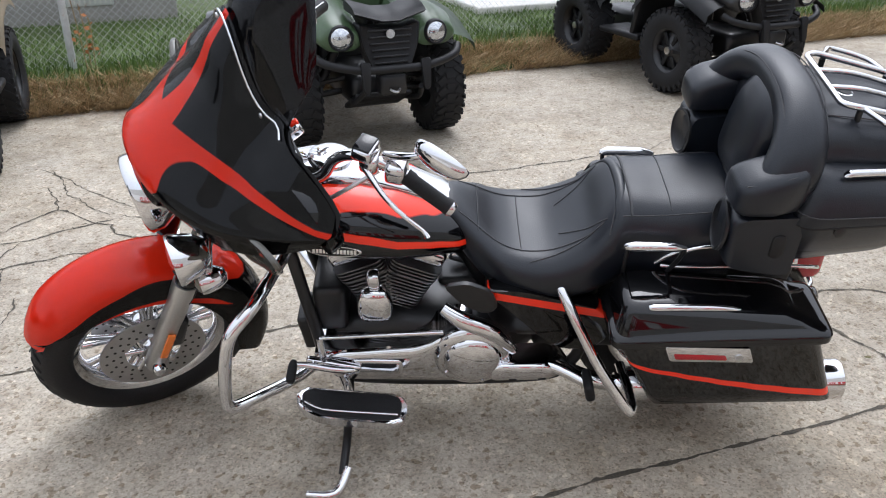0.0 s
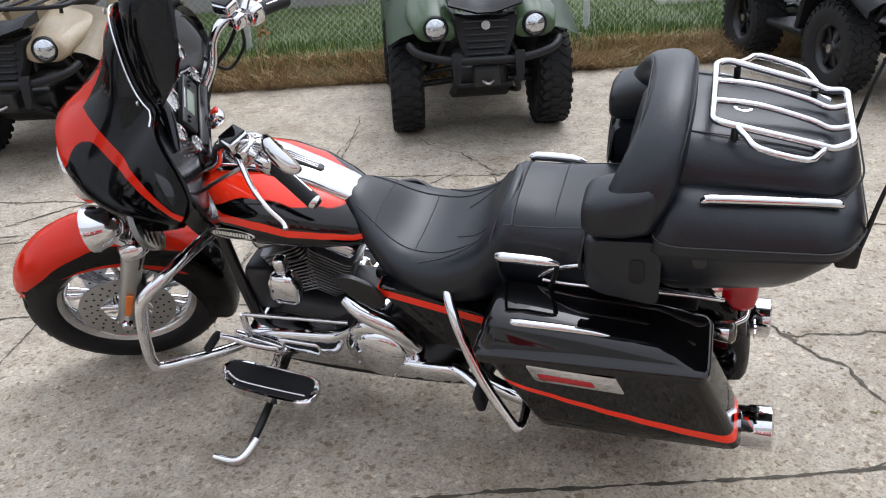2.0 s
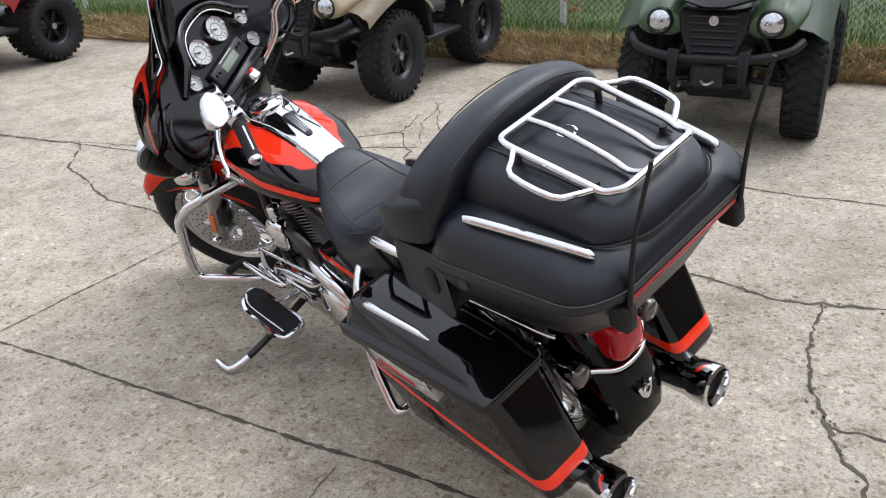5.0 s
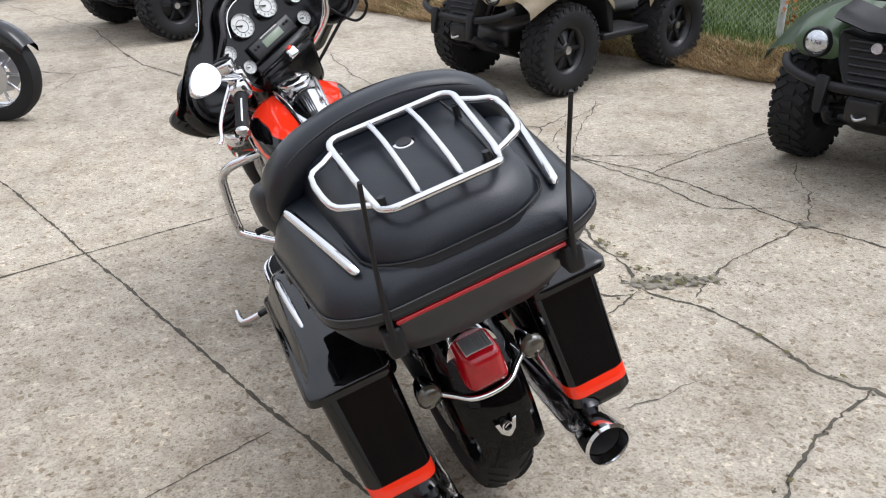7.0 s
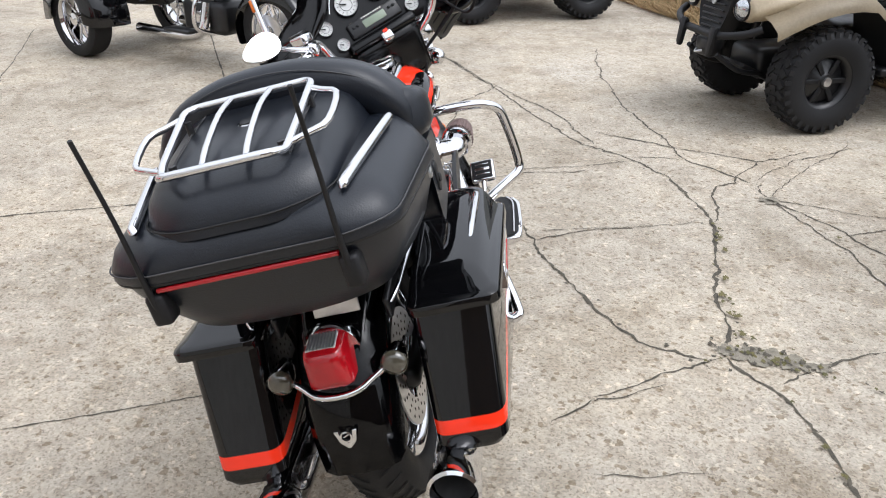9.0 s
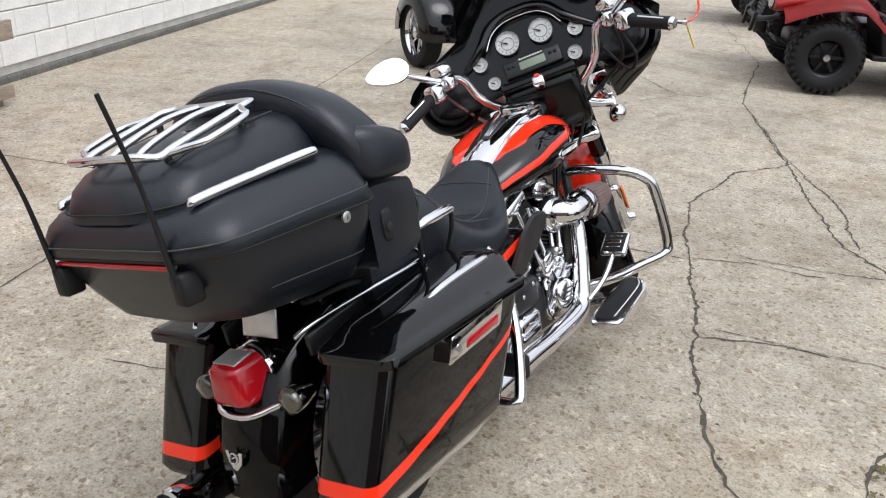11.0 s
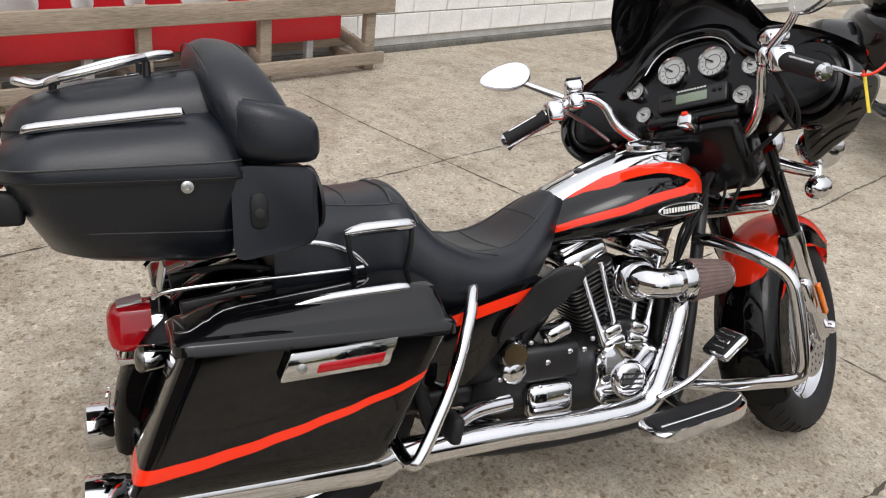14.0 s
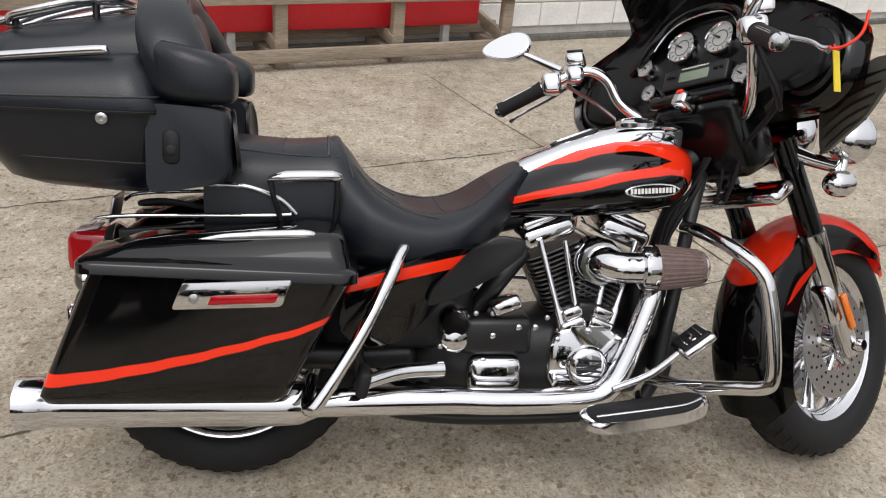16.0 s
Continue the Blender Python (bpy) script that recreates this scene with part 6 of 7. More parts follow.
# house beyond the lawn: grey foundation with a vent; unseen upper wall added for reflections
found = material("foundation", (0.3, 0.29, 0.27), 0.9, var=0.2, scale=3, bump=0.4, bscale=60)
unseen_siding = material("unseen_siding", (0.5, 0.5, 0.48), 0.7, var=0.1, scale=2)
H0 = E0 + AN * 3.05
ang = math.degrees(YARD)
house = thing("house", Matrix.Translation(H0) @ pose(0, 0, 0, 0, 0, ang), "pale grey house with a block foundation and vent", "house")
part("foundation", box((-4.4, 1.0, 0.5), (10.7, 2.0, 0.9), 0.02), found, house)
part("wall", box((-4.4, 1.05, 1.75), (10.7, 1.9, 1.6), 0.02), unseen_siding, house)
for k in range(5):
    part("unseen_siding_board", box((-4.4, 0.08, 1.1 + k * 0.2), (10.7, 0.03, 0.19), 0.006, (6, 0, 0)), unseen_siding, house)
vent = part("vent", box((0.1, -0.005, 0.42), (0.46, 0.03, 0.24), 0.006), galv, house)
for k in range(9):
    part("vent_bar", box((-0.1 + k * 0.05, -0.025, 0.42), (0.012, 0.012, 0.2), 0.002), white, house)
pathm = material("pale_path", (0.62, 0.6, 0.56), 0.85, var=0.15, scale=3, bump=0.3, bscale=80)
tagged(part("garden_path", box((0, 0, 0), (2.4, 1.5, 0.1), 0.02), pathm, m=Matrix.Translation(E0 + AX * 5.2 + AN * 2.75 + Vector((0, 0, 0.14))) @ pose(0, 0, 0, 0, 0, ang)), "pale concrete garden path in the lawn", "path", kind="structure")

# ---- white block building with sign and timber rail ----
W0 = Vector((-1.05, -2.56, 0)) * K
wallm = material("white_block_paint", (0.78, 0.77, 0.74), 0.75, var=0.1, scale=5, bump=0.35, bscale=70)
mortar = material("painted_mortar", (0.55, 0.54, 0.51), 0.85, var=0.2, scale=8, bump=0.3)
footm = material("stained_footing", (0.13, 0.125, 0.11), 0.95, var=0.4, scale=4, bump=0.5, bscale=50)
WM = Matrix.Translation(W0 + Vector((0, 0, GZ))) @ pose(0, 0, 0, 0, 0, ang)
wall = tagged(part("wall_north", box((-1.0, -0.13, 1.5), (22, 0.2, 3.0)), mortar, m=WM), "white painted concrete block wall", "wall", kind="structure")
tagged(part("wall_footing", box((-1.0, -0.012, 0.02), (22, 0.05, 0.07), 0.012), footm, m=WM), "dark grey wall footing", "footing", kind="structure")
bm = box((0, 0, 0), (0.392, 0.04, 0.192), 0.006, seg=1)
for f in bm.faces:
    f.smooth = False
block_me = bpy.data.meshes.new("block")
bm.to_mesh(block_me)
bm.free()
block_me.materials.append(wallm)

# unseen brown wall behind the motorcycle's tail, added to darken reflections in its paint
brownm = material("unseen_wall_brown", (0.16, 0.115, 0.085), 0.9, var=0.3, scale=2, bump=0.4, bscale=40)
tagged(part("unseen_wall_east", box((0, 0, 2.6), (0.3, 20, 5.2), 0.02), brownm, m=Matrix.Translation((10.5, 5.5, GZ)) @ pose(0, 0, 0, 0, 0, ang)), "plain brown wall out of view, added to darken reflections", "wall", kind="structure")

# red sign panel with white shapes
signred = material("sign_red", (0.55, 0.012, 0.02), 0.4, var=0.1, scale=3)
signwhite = material("sign_white", (0.8, 0.8, 0.79), 0.45, var=0.06, scale=4)
SM = Matrix.Translation(Vector((-0.62, -2.15, 0)) * K + Vector((0, 0, GZ))) @ pose(0, 0, 0, 0, 0, ang)
sign = thing("sign", SM, "large red sign panel with white block shapes", "sign")
part("panel", box((1.9, 0, 0.71), (3.8, 0.05, 0.96), 0.008), signred, sign)
part("lower_lip", box((1.9, 0.035, 0.33), (3.8, 0.02, 0.2), 0.006), signred, sign)
for k, (x, w, sl) in enumerate(((0.35, 0.14, 0.1), (0.72, 0.14, -0.1), (1.12, 0.34, 0), (1.6, 0.13, 0), (1.92, 0.13, 0), (2.35, 0.36, 0), (2.95, 0.13, 0))):
    o = [(x - w / 2, 0.53), (x + w / 2, 0.53), (x + w / 2 + sl, 1.1), (x - w / 2 + sl, 1.1)]
    part("white_shape", prism(rounded(o, 0.03), 0.02, 0.003, Matrix.Translation((0, 0.03, 0)) @ XZ), signwhite, sign)
for x in (0.25, 1.9, 3.5):
    part("leg", box((x, -0.02, 0.15), (0.06, 0.05, 0.3), 0.004), galv, sign)

wood = material("weathered_timber", (0.3, 0.245, 0.185), 0.85, var=0.35, scale=4, bump=0.5, bscale=60)
nt = wood.node_tree
for n in nt.nodes:
    if n.bl_idname == "ShaderNodeTexNoise" and n.inputs["Scale"].default_value < 70:
        mp = nt.nodes.new("ShaderNodeMapping")
        mp.inputs["Scale"].default_value = (0.25, 3, 3)
        nt.links.new([q for q in nt.nodes if q.bl_idname == "ShaderNodeTexCoord"][0].outputs["Object"], mp.inputs["Vector"])
        nt.links.new(mp.outputs[0], n.inputs["Vector"])
RM = Matrix.Translation(Vector((-0.88, -2.12, 0)) * K + Vector((0, 0, GZ))) @ pose(0, 0, 0, 0, 0, ang)
rail = thing("timber_rail", RM, "weathered timber rail on posts and skids", "rail")
part("board", box((2.0, 0.05, 0.5), (4.3, 0.035, 0.13), 0.006), wood, rail)
part("board", box((2.0, 0.07, 0.1), (4.1, 0.035, 0.09), 0.006), wood, rail)
part("board", box((2.0, -0.3, 0.16), (4.1, 0.035, 0.09), 0.006), wood, rail)
for x in (0.05, 0.98, 1.85, 2.75, 3.6):
    part("post", box((x, 0.0, 0.28), (0.09, 0.06, 0.56), 0.006), wood, rail)
    part("cross_skid", box((x + 0.02, -0.2, 0.07), (0.09, 0.5, 0.07), 0.006), wood, rail)
    part("brace", box((x + 0.03, -0.17, 0.19), (0.04, 0.4, 0.09), 0.005, (-12, 0, 0)), wood, rail)

# ---- vehicles parked round the yard ----
def quad(x, y, heading, colour, label, tag, wide=1.0):
    """A utility quad bike: x forward, y to its left, origin on the ground below the front axle."""
    th = thing("quad_bike", Matrix.Translation((x * K, y * K, GZ)) @ pose(0, 0, 0, 0, 0, heading) @ Matrix.Diagonal((1, wide, 1, 1)), label, "quad bike", "quad bikes along the yard")
    body = material("quad_paint_" + tag, colour, 0.35, var=0.12, scale=5, bump=0.03)

    def p(name, bm, mat, label="", parent=None, sharp=50):
        return part(name, bm, mat, parent or th, label, sharp=sharp)

    R = 0.325
    for ax_x, w in ((0.0, 0.2), (-1.25, 0.25)):
        for s in (-1, 1):
            c = Vector((ax_x, s * 0.46, R))
            prof = [(0.165, -w * 0.42), (0.2, -w * 0.5), (0.26, -w * 0.52), (R - 0.03, -w * 0.45), (R - 0.014, -w * 0.25), (R - 0.012, 0), (R - 0.014, w * 0.25), (R - 0.03, w * 0.45), (0.26, w * 0.52), (0.2, w * 0.5), (0.165, w * 0.42)]
            ty = p("tyre", lathe(prof, c, n=36, close=True), rubber, "knobbly black tyre")
            bm = bmesh.new()
            for q in range(30):
                for row, (yy, da) in enumerate(((-0.3, 0), (-0.02, 0.5), (0.28, 0.0))):
                    a = 2 * math.pi * (q + da) / 30
                    rr = R - 0.011 - (0.004 if abs(yy) > 0.2 else 0)
                    box((c.x + rr * math.cos(a), c.y + yy * w, c.z + rr * math.sin(a)), (0.013, w * 0.3, 0.034), 0, (38 * (1 if row == 0 else -1 if row == 2 else 0), -math.degrees(a), 0), bm)
                for yy in (-0.47, 0.47):
                    a = 2 * math.pi * (q + 0.25) / 30
                    rr = R - 0.045
                    box((c.x + rr * math.cos(a), c.y + yy * w, c.z + rr * math.sin(a)), (0.05, 0.014, 0.028), 0, (0, -math.degrees(a), 0), bm)
            tagged(p("tread", bm, rubber, parent=ty), kind="stuff")
            rim = p("rim", lathe([(0.165, -w * 0.4), (0.168, w * 0.4), (0.15, w * 0.36), (0.135, w * 0.1), (0.135, -w * 0.1), (0.15, -w * 0.36)], c, n=28, close=True), satin, "black steel rim")
            p("hub", lathe([(0.0, 0.05), (0.04, 0.05), (0.05, 0.03), (0.13, 0.01), (0.14, -0.02), (0, -0.02)], c + Vector((0, s * w * 0.1, 0)), (0, s, 0), 24), satin, parent=rim)
            for q in range(6):
                a = q * math.pi / 3
                p("spoke", box((c.x + 0.095 * math.cos(a), c.y + s * w * 0.22, c.z + 0.095 * math.sin(a)), (0.1, 0.02, 0.032), 0.004, (0, -math.degrees(a), 0)), plastic, parent=rim)
            p("hub_cap", lathe([(0.03, 0), (0.028, 0.012), (0, 0.014)], c + Vector((0, s * w * 0.33, 0)), (0, s, 0), 14), steel, parent=rim)
            p("suspension_arm", tube([(ax_x, s * 0.12, 0.32), (ax_x, s * 0.36, 0.3)], 0.02, 8, smooth=0), satin)
            p("suspension_arm", tube([(ax_x + 0.08, s * 0.12, 0.42), (ax_x + 0.03, s * 0.36, 0.38)], 0.015, 8, smooth=0), satin)
            p("shock_absorber", tube([(ax_x + 0.02, s * 0.18, 0.62), (ax_x + 0.02, s * 0.32, 0.36)], 0.03, 10, smooth=0), satin)
            sp = [(ax_x + 0.02, s * (0.18 + 0.14 * k / 40) + 0.036 * math.sin(k * 1.1) * 0.8, 0.62 - 0.26 * k / 40 + 0.036 * math.cos(k * 1.1)) for k in range(41)]
            p("coil_spring", tube(sp, 0.005, 4, smooth=1), steel)
    p("chassis", box((-0.6, 0, 0.36), (1.7, 0.34, 0.2), 0.05), satin)
    p("engine", box((-0.62, 0, 0.45), (0.6, 0.4, 0.28), 0.05), fins)
    p("skid_plate", box((0.22, 0, 0.3), (0.3, 0.36, 0.03), 0.01, (0, -25, 0)), plastic)
    # front bodywork
    for s in (-1, 1):
        rings = []
        for k in range(9):
            f = k / 8
            x = 0.42 - 0.86 * f
            z = 0.70 + 0.15 * math.sin(f * 2.6) - 0.12 * max(0, f - 0.75) / 0.25
            rings.append([Vector((x, s * yy, z + dz)) for yy, dz in ((0.14, 0.03), (0.3, 0.03), (0.48, -0.015), (0.56, -0.06), (0.57, -0.11))])
        bm = loft(rings, False)
        bmesh.ops.solidify(bm, geom=bm.faces[:], thickness=0.012)
        p("front_mudguard", bm, body, "moulded mudguard", sharp=55)
        rings = []
        for k in range(9):
            f = k / 8
            x = -0.82 - 0.86 * f
            z = 0.72 + 0.17 * math.sin(f * 2.7) - 0.08 * max(0, 0.2 - f) / 0.2
            rings.append([Vector((x, s * yy, z + dz)) for yy, dz in ((0.16, 0.03), (0.32, 0.03), (0.5, -0.015), (0.58, -0.07), (0.59, -0.12))])
        bm = loft(rings, False)
        bmesh.ops.solidify(bm, geom=bm.faces[:], thickness=0.012)
        p("rear_mudguard", bm, body, "moulded mudguard", sharp=55)
        p("footwell", box((-0.62, s * 0.4, 0.36), (0.52, 0.3, 0.05), 0.015), plastic)
        p("inner_guard", box((-0.42, s * 0.36, 0.55), (0.05, 0.36, 0.36), 0.015, (0, 14, 0)), plastic)
        lamp = p("headlamp", lathe([(0.07, -0.05), (0.074, 0.0), (0.066, 0.012), (0.06, 0.006)], (0.49, s * 0.285, 0.735), (1, s * 0.12, 0.05), 26), plastic, "round headlamp")
        p("lens", lathe([(0.062, 0.004), (0.045, 0.022), (0.0, 0.03)], (0.49, s * 0.285, 0.735), (1, s * 0.12, 0.05), 26), bpy.data.materials["lamp_glass"], parent=lamp)
        p("bumper_tube", tube([(0.44, s * 0.44, 0.64), (0.52, s * 0.38, 0.6), (0.575, s * 0.2, 0.565), (0.58, 0, 0.56)], 0.024, 10), plastic, "black tubular bumper")
        p("bumper_upright", prism(rounded([(-0.03, 0.06), (0.03, 0.065), (0.02, -0.11), (-0.015, -0.12)], 0.015), 0.03, 0.008, Matrix.Translation((0.6, s * 0.18, 0.55)) @ Matrix.Rotation(radians(-8), 4, "Y") @ Matrix(((0, 0, 1, 0), (s, 0, 0, 0), (0, 1, 0, 0), (0, 0, 0, 1)))), plastic)
        p("bumper_brace", tube([(0.55, s * 0.17, 0.44), (0.4, s * 0.2, 0.34), (0.2, s * 0.16, 0.3)], 0.017, 8), plastic)
        p("front_cowl", loft([[Vector((x, s * yy, z)) for yy, z in rounded(zz, 0.06, 4)] for x, zz in ((0.485, ((0.17, 0.725), (0.24, 0.785), (0.35, 0.785), (0.40, 0.72), (0.35, 0.675), (0.21, 0.67))), (0.47, ((0.13, 0.72), (0.24, 0.80), (0.36, 0.80), (0.42, 0.72), (0.36, 0.66), (0.2, 0.655))), (0.3, ((0.13, 0.78), (0.24, 0.87), (0.36, 0.86), (0.46, 0.78), (0.4, 0.68), (0.2, 0.66))), (0.0, ((0.1, 0.84), (0.2, 0.9), (0.32, 0.88), (0.46, 0.82), (0.4, 0.74), (0.2, 0.7))))]), body, sharp=50)
        p("grip", tube([(-0.33, s * 0.28, 1.09), (-0.36, s * 0.4, 1.08)], 0.018, 10, smooth=0), rubber)
    nose = rounded([(-0.19, 0.81), (-0.1, 0.785), (0.1, 0.785), (0.19, 0.81), (0.17, 0.68), (0.12, 0.555), (-0.12, 0.555), (-0.17, 0.68)], 0.03, 4)
    grille = p("grille", loft([[Vector((x - 0.12 * (z - 0.55), y * f, 0.68 + (z - 0.68) * f)) for y, z in nose] for x, f in ((0.42, 1.0), (0.515, 1.0), (0.525, 0.95), (0.515, 0.88))]), plastic, "black plastic grille")
    for k in range(6):
        p("grille_slat", box((0.522 - 0.0045 * k, 0, 0.585 + 0.036 * k), (0.012, 0.2 + 0.012 * k, 0.01), 0.003, (0, -8, 0)), satin, parent=grille)
    p("emblem", lathe([(0.026, 0), (0.025, 0.006), (0.02, 0.006), (0.019, 0.002), (0.0, 0.002)], (0.508, 0, 0.745), (1, 0, 0.12), 22), steel, "round silver emblem", parent=grille)
    p("brow", loft([[Vector((x, y, z + 0.06 * abs(y) / 0.2)) for x, z in ((0.5, 0.79), (0.53, 0.805), (0.47, 0.835), (0.3, 0.86), (0.3, 0.8))] for y in (-0.21, -0.14, -0.05, 0.05, 0.14, 0.21)]), plastic, "black moulded brow", sharp=40)
    p("winch", box((0.5, 0, 0.46), (0.12, 0.16, 0.12), 0.02), satin)
    p("tow_hook", tube([(0.57, -0.03, 0.44), (0.6, 0, 0.43), (0.57, 0.03, 0.44)], 0.008, 6), steel)
    # racks
    for cx, ln, wd, z, nm in ((0.14, 0.6, 0.82, 0.955, "front_rack"), (-1.42, 0.7, 0.9, 0.96, "rear_rack")):
        o = rounded([(cx - ln / 2, -wd / 2), (cx + ln / 2, -wd / 2), (cx + ln / 2, wd / 2), (cx - ln / 2, wd / 2)], 0.08)
        rk_ = p(nm, tube([(a, b, z) for a, b in o] + [(o[0][0], o[0][1], z)], 0.013, 8, smooth=0), plastic, "black tubular rack")
        for k in range(6):
            yy = -wd / 2 + wd * (k + 0.5) / 6
            p("rack_bar", tube([(cx - ln / 2, yy, z), (cx + ln / 2, yy, z)], 0.01, 6, smooth=0), plastic, parent=rk_)
        for s in (-1, 1):
            p("rack_leg", tube([(cx, s * wd * 0.35, z), (cx, s * wd * 0.33, 0.82)], 0.012, 6, smooth=0), plastic, parent=rk_)
    p("seat", loft([sup(x, 0, z, w, 0.06, 3, 20) for x, z, w in ((-0.42, 0.86, 0.1), (-0.5, 0.86, 0.15), (-0.75, 0.84, 0.17), (-1.0, 0.87, 0.18), (-1.25, 0.9, 0.16), (-1.3, 0.9, 0.1))]), vinyl, "black seat", sharp=60)
    p("fuel_cowl", loft([sup(x, 0, z, w, 0.09, 2.6, 20) for x, z, w in ((-0.05, 0.86, 0.12), (-0.2, 0.92, 0.15), (-0.4, 0.9, 0.14), (-0.48, 0.85, 0.1))]), body)
    p("handlebar", tube([(-0.36, -0.4, 1.08), (-0.3, -0.2, 1.1), (-0.24, -0.08, 1.03), (-0.24, 0.08, 1.03), (-0.3, 0.2, 1.1), (-0.36, 0.4, 1.08)], 0.012, 8), satin)
    p("pod", box((-0.22, 0, 1.06), (0.14, 0.18, 0.08), 0.03), plastic)
    return th


HD = math.degrees(math.atan2(-0.93, 0.37))
quad(-0.45, 4.9, HD, (0.05, 0.085, 0.04), "dark green quad bike with black bumper and racks", "green")
quad(-2.86, 4.02, HD - 3, (0.36, 0.29, 0.19), "tan camouflage quad bike with black wheels", "tan")
quad(2.05, 6.12, HD + 3, (0.014, 0.014, 0.015), "black quad bike with black wheels", "black")
quad(-6.2, 1.76, HD, (0.35, 0.012, 0.012), "wide red and black utility quad with black wheels", "red_b", 1.45)
quad(-9.6, 0.45, HD, (0.014, 0.014, 0.015), "black quad bike with black racks", "black_b", 1.3)


def trike(x, y, heading):
    """A black touring three-wheeler: x forward, origin below its front axle."""
    th = thing("motor_trike", Matrix.Translation((x * K, y * K, GZ)) @ pose(0, 0, 0, 0, 0, heading), "black touring three-wheeler with chrome wheels", "trike")

    def p(name, bm, mat, label="", parent=None, sharp=50):
        return part(name, bm, mat, parent or th, label, sharp=sharp)

    for c, R, w in ((Vector((0, 0, 0.32)), 0.32, 0.13), (Vector((-1.78, 0.5, 0.31)), 0.31, 0.2), (Vector((-1.78, -0.5, 0.31)), 0.31, 0.2)):
        ty = p("tyre", lathe([(R - 0.1, -w * 0.4), (R - 0.05, -w * 0.5), (R - 0.012, -w * 0.4), (R, 0), (R - 0.012, w * 0.4), (R - 0.05, w * 0.5), (R - 0.1, w * 0.4)], c, n=40, close=True), rubber, "black tyre")
        rim = p("rim", lathe([(R - 0.09, -w * 0.42), (R - 0.11, -w * 0.3), (R - 0.125, 0), (R - 0.11, w * 0.3), (R - 0.09, w * 0.42), (R - 0.085, 0)], c, n=36, close=True), chrome, "chrome spoked rim")
        for q in range(10):
            a = q * math.pi / 5
            p("spoke", tube([c + Vector((0.03 * math.cos(a), 0, 0.03 * math.sin(a))), c + Vector(((R - 0.11) * math.cos(a), 0, (R - 0.11) * math.sin(a)))], [0.014, 0.009], 8, smooth=0), chrome, parent=rim)
        p("hub", lathe([(0, -w * 0.4), (0.05, -w * 0.35), (0.05, w * 0.35), (0, w * 0.4)], c, n=20), chrome, parent=rim)
    for s in (-1, 1):
        p("fork_leg", tube([(0.0, s * 0.1, 0.32), (-0.32, s * 0.1, 0.95)], 0.03, 12, smooth=0), chrome, "chrome fork leg")
        p("fork_reflector", box((-0.1, s * 0.136, 0.52), (0.022, 0.006, 0.09), 0.002, (0, -27, 0)), amber)
        p("brake_disc", lathe([(0.06, -0.003), (0.14, -0.003), (0.14, 0.003), (0.06, 0.003)], (0, s * 0.075, 0.32), n=32, close=True), steel)
        p("rear_mudguard", loft([[Vector((-1.78 + (0.36 + d) * math.cos(a), s * yy, 0.33 + (0.36 + d) * math.sin(a))) for yy, d in ((0.3, 0.03), (0.36, 0.04), (0.56, 0.02), (0.62, -0.02), (0.63, -0.14))] for a in [radians(-8 + 196 * k / 16) for k in range(17)]], False), black, "glossy black rear mudguard", sharp=60)
        p("mirror", lathe([(0, 0.02), (0.05, 0.01), (0.06, 0), (0.0, -0.005)], (-0.5, s * 0.46, 1.2), (1, 0, 0), 20), chrome)
        p("footboard", box((-0.75, s * 0.3, 0.3), (0.3, 0.12, 0.03), 0.012), satin)
        p("engine_guard", tube([(-0.45, s * 0.1, 0.65), (-0.46, s * 0.3, 0.62), (-0.46, s * 0.38, 0.5), (-0.48, s * 0.36, 0.35), (-0.55, s * 0.15, 0.27)], 0.017, 12), chrome, "chrome engine guard")
        p("exhaust", tube([(-0.6, s * 0.14, 0.5), (-0.62, s * 0.2, 0.3), (-0.8, s * 0.22, 0.24), (-1.4, s * 0.22, 0.24)], 0.038, 14), chrome, "chrome exhaust pipe")
        p("spot_lamp", lathe([(0, -0.05), (0.05, -0.03), (0.06, 0.01), (0.055, 0.02), (0, 0.025)], (-0.02, s * 0.2, 0.86), (1, 0, 0), 24), chrome)
    rings = []
    for k in range(19):
        a = radians(32 + 170 * k / 18)
        rings.append([Vector((0.36 * math.cos(a) + 0.0, yy, 0.33 + (0.36 + d) * math.sin(a))) for yy, d in ((-0.085, -0.13), (-0.085, -0.05), (-0.06, -0.01), (0, 0), (0.06, -0.01), (0.085, -0.05), (0.085, -0.13))])
    p("front_mudguard", loft(rings, False), black, "glossy black front mudguard", sharp=60)
    p("fairing", loft([sup(x, 0, z, w, lo, 2.4, 28, hi) for x, z, w, lo, hi in ((0.02, 0.98, 0.1, 0.1, 0.1), (-0.04, 0.99, 0.22, 0.14, 0.16), (-0.14, 1.02, 0.36, 0.16, 0.22), (-0.26, 1.05, 0.42, 0.15, 0.24), (-0.34, 1.07, 0.4, 0.12, 0.22))]), black, "glossy black fairing", sharp=60)
    p("windshield", loft([[Vector((-0.28 - 0.18 * f, yy * (1 - 0.15 * f), 1.25 + 0.3 * f - 0.5 * yy * yy)) for yy in (-0.36, -0.2, 0, 0.2, 0.36)] for f in (0, 0.3, 0.6, 1)], False), tint, sharp=60)
    p("fuel_tank", loft([sup(x, 0, z, w, 0.09, 2.5, 24) for x, z, w in ((-0.42, 0.8, 0.08), (-0.5, 0.8, 0.15), (-0.68, 0.78, 0.16), (-0.86, 0.74, 0.11), (-0.92, 0.72, 0.06))]), black, "glossy black fuel tank")
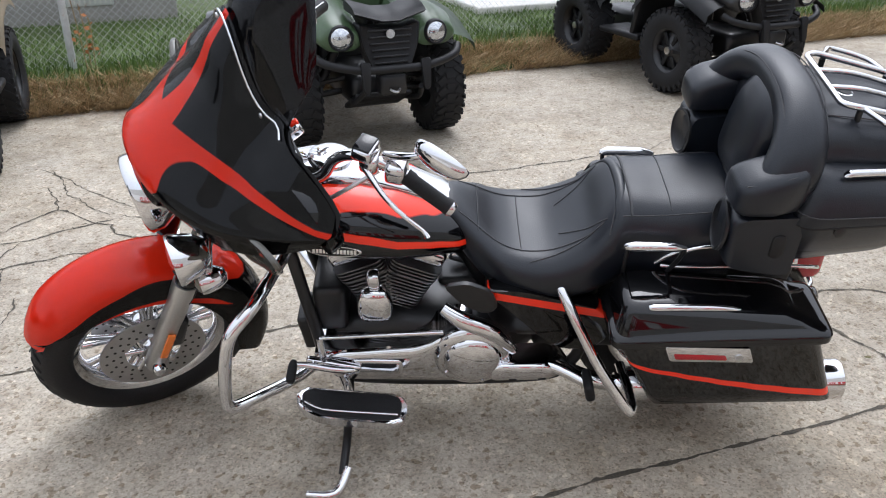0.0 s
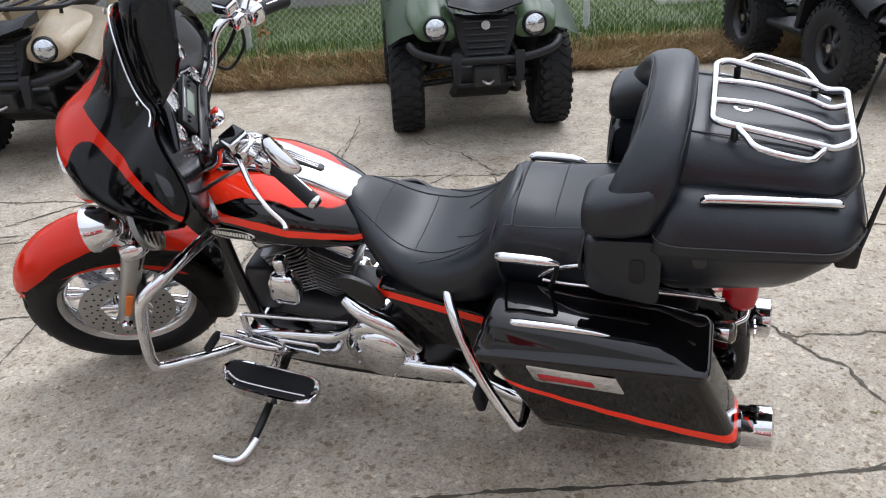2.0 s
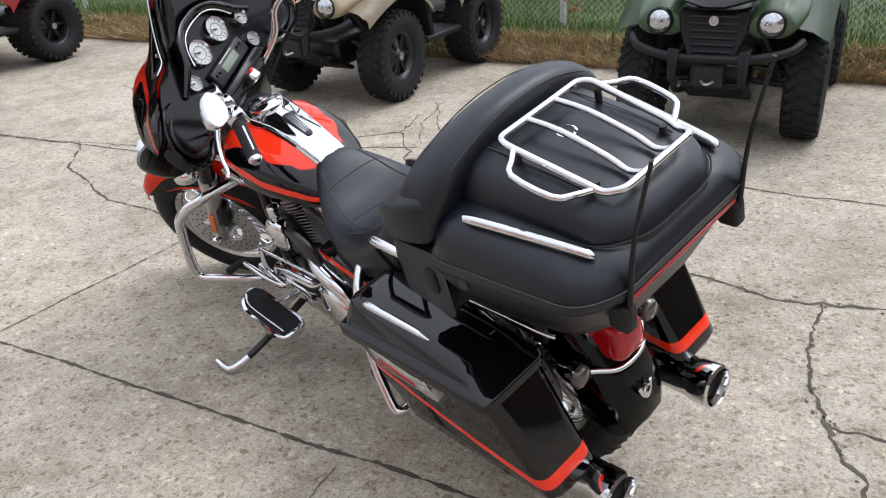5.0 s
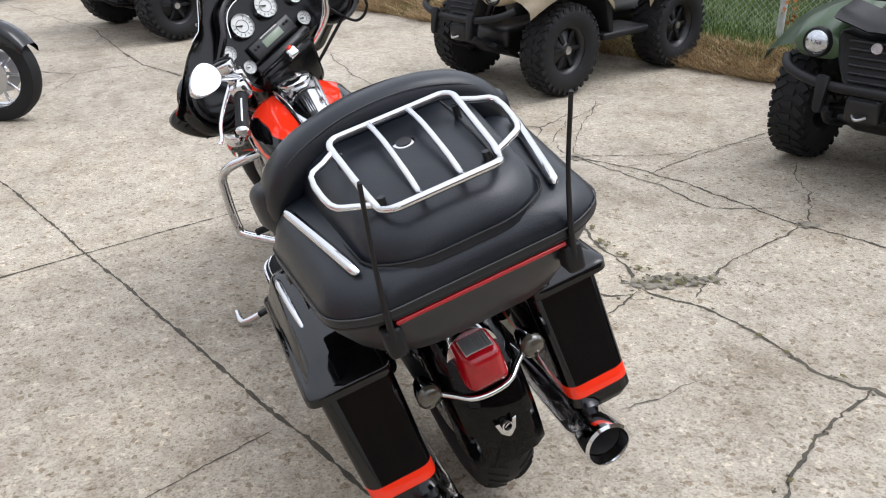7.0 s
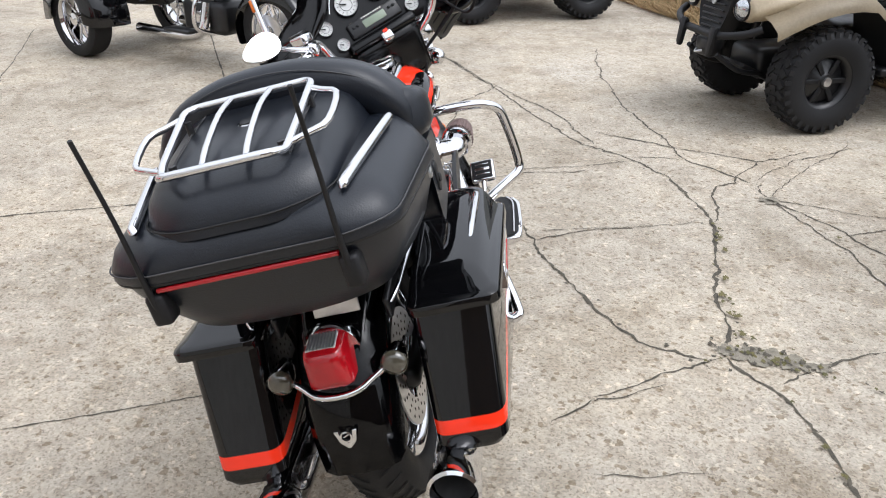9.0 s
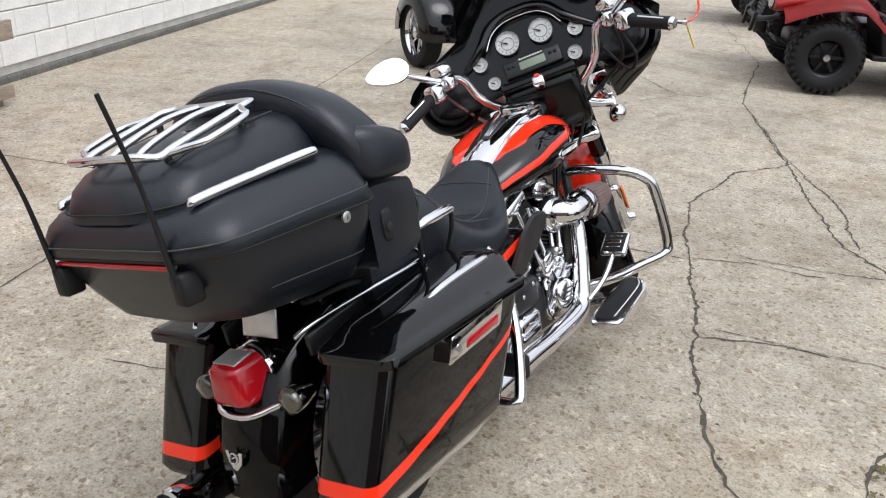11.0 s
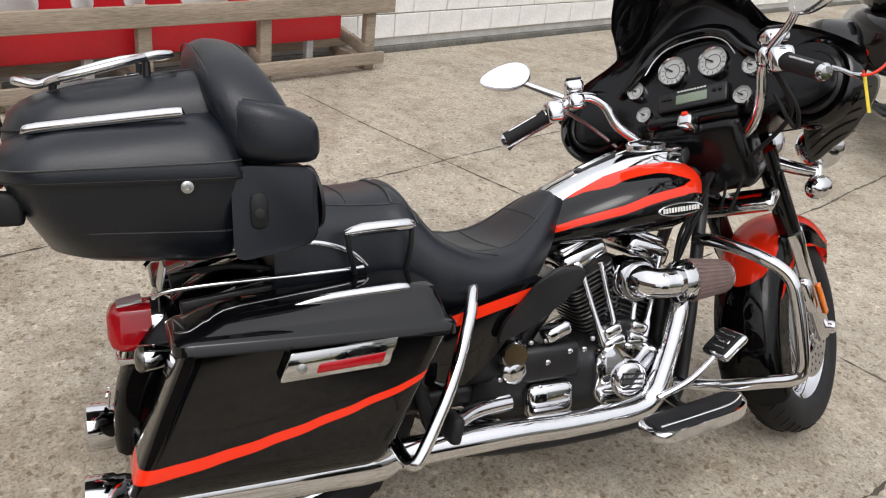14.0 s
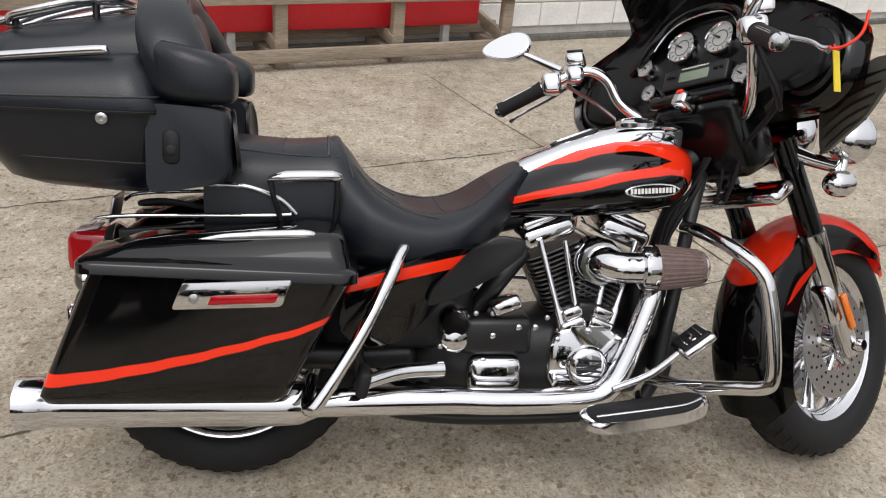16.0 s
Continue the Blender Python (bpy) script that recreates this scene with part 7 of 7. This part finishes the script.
    p("seat", loft([sup(x, 0, z, w, 0.08, 2.8, 24) for x, z, w in ((-0.85, 0.74, 0.08), (-1.0, 0.68, 0.19), (-1.25, 0.70, 0.2), (-1.33, 0.80, 0.18), (-1.6, 0.82, 0.18))]), vinyl, "black seat", sharp=60)
    p("body", loft([sup(x, 0, 0.62, w, 0.22, 3.2, 28) for x, w in ((-1.3, 0.15), (-1.45, 0.33), (-1.8, 0.36), (-2.1, 0.33), (-2.2, 0.2))]), black, "glossy black trunk body", sharp=60)
    p("top_case", box((-1.85, 0, 1.0), (0.5, 0.58, 0.34), 0.08, seg=3), black, "glossy black top case")
    p("engine", box((-0.68, 0, 0.38), (0.5, 0.28, 0.26), 0.05), fins)
    for lean in (-22, 23):
        m = Matrix.Translation((-0.68, 0, 0.42)) @ Matrix.Rotation(radians(lean), 4, "Y")
        cy = p("cylinder", prism(rounded([(-0.07, -0.075), (0.07, -0.075), (0.07, 0.075), (-0.07, 0.075)], 0.03), 0.2, 0.01, m @ Matrix.Translation((0, 0, 0.14))), fins)
        for k in range(9):
            p("fin", prism(rounded([(-0.08, -0.085), (0.08, -0.085), (0.08, 0.085), (-0.08, 0.085)], 0.03), 0.006, 0, m @ Matrix.Translation((0, 0, 0.06 + 0.018 * k))), steel, parent=cy)
        p("rocker_box", prism(rounded([(-0.075, -0.085), (0.075, -0.085), (0.075, 0.085), (-0.075, 0.085)], 0.03), 0.06, 0.012, m @ Matrix.Translation((0, 0, 0.26))), chrome)
    p("cam_cover", lathe([(0, 0.02), (0.09, 0.015), (0.1, 0)], (-0.68, -0.15, 0.34), (0, -1, 0), 26), chrome)
    p("air_cleaner", lathe([(0, 0.03), (0.08, 0.025), (0.09, 0)], (-0.68, -0.17, 0.58), (0, -1, 0), 26), chrome)
    p("handlebar", tube([(-0.72, -0.4, 1.03), (-0.5, -0.24, 1.1), (-0.42, -0.1, 1.0), (-0.42, 0.1, 1.0), (-0.5, 0.24, 1.1), (-0.72, 0.4, 1.03)], 0.014, 10), chrome)
    return th


trike(-3.5, 0.72, math.degrees(math.atan2(1.46, 0.87)))

# blocks of the white wall, in running bond
for r_ in range(7):
    for k in range(30):
        b = new("block", block_me)
        b.parent = wall
        b.matrix_basis = pose(-9.6 + 0.4 * k + (0.2 if r_ % 2 else 0), -0.02 + random.uniform(-0.0015, 0.0015), 0.22 + 0.2 * r_)
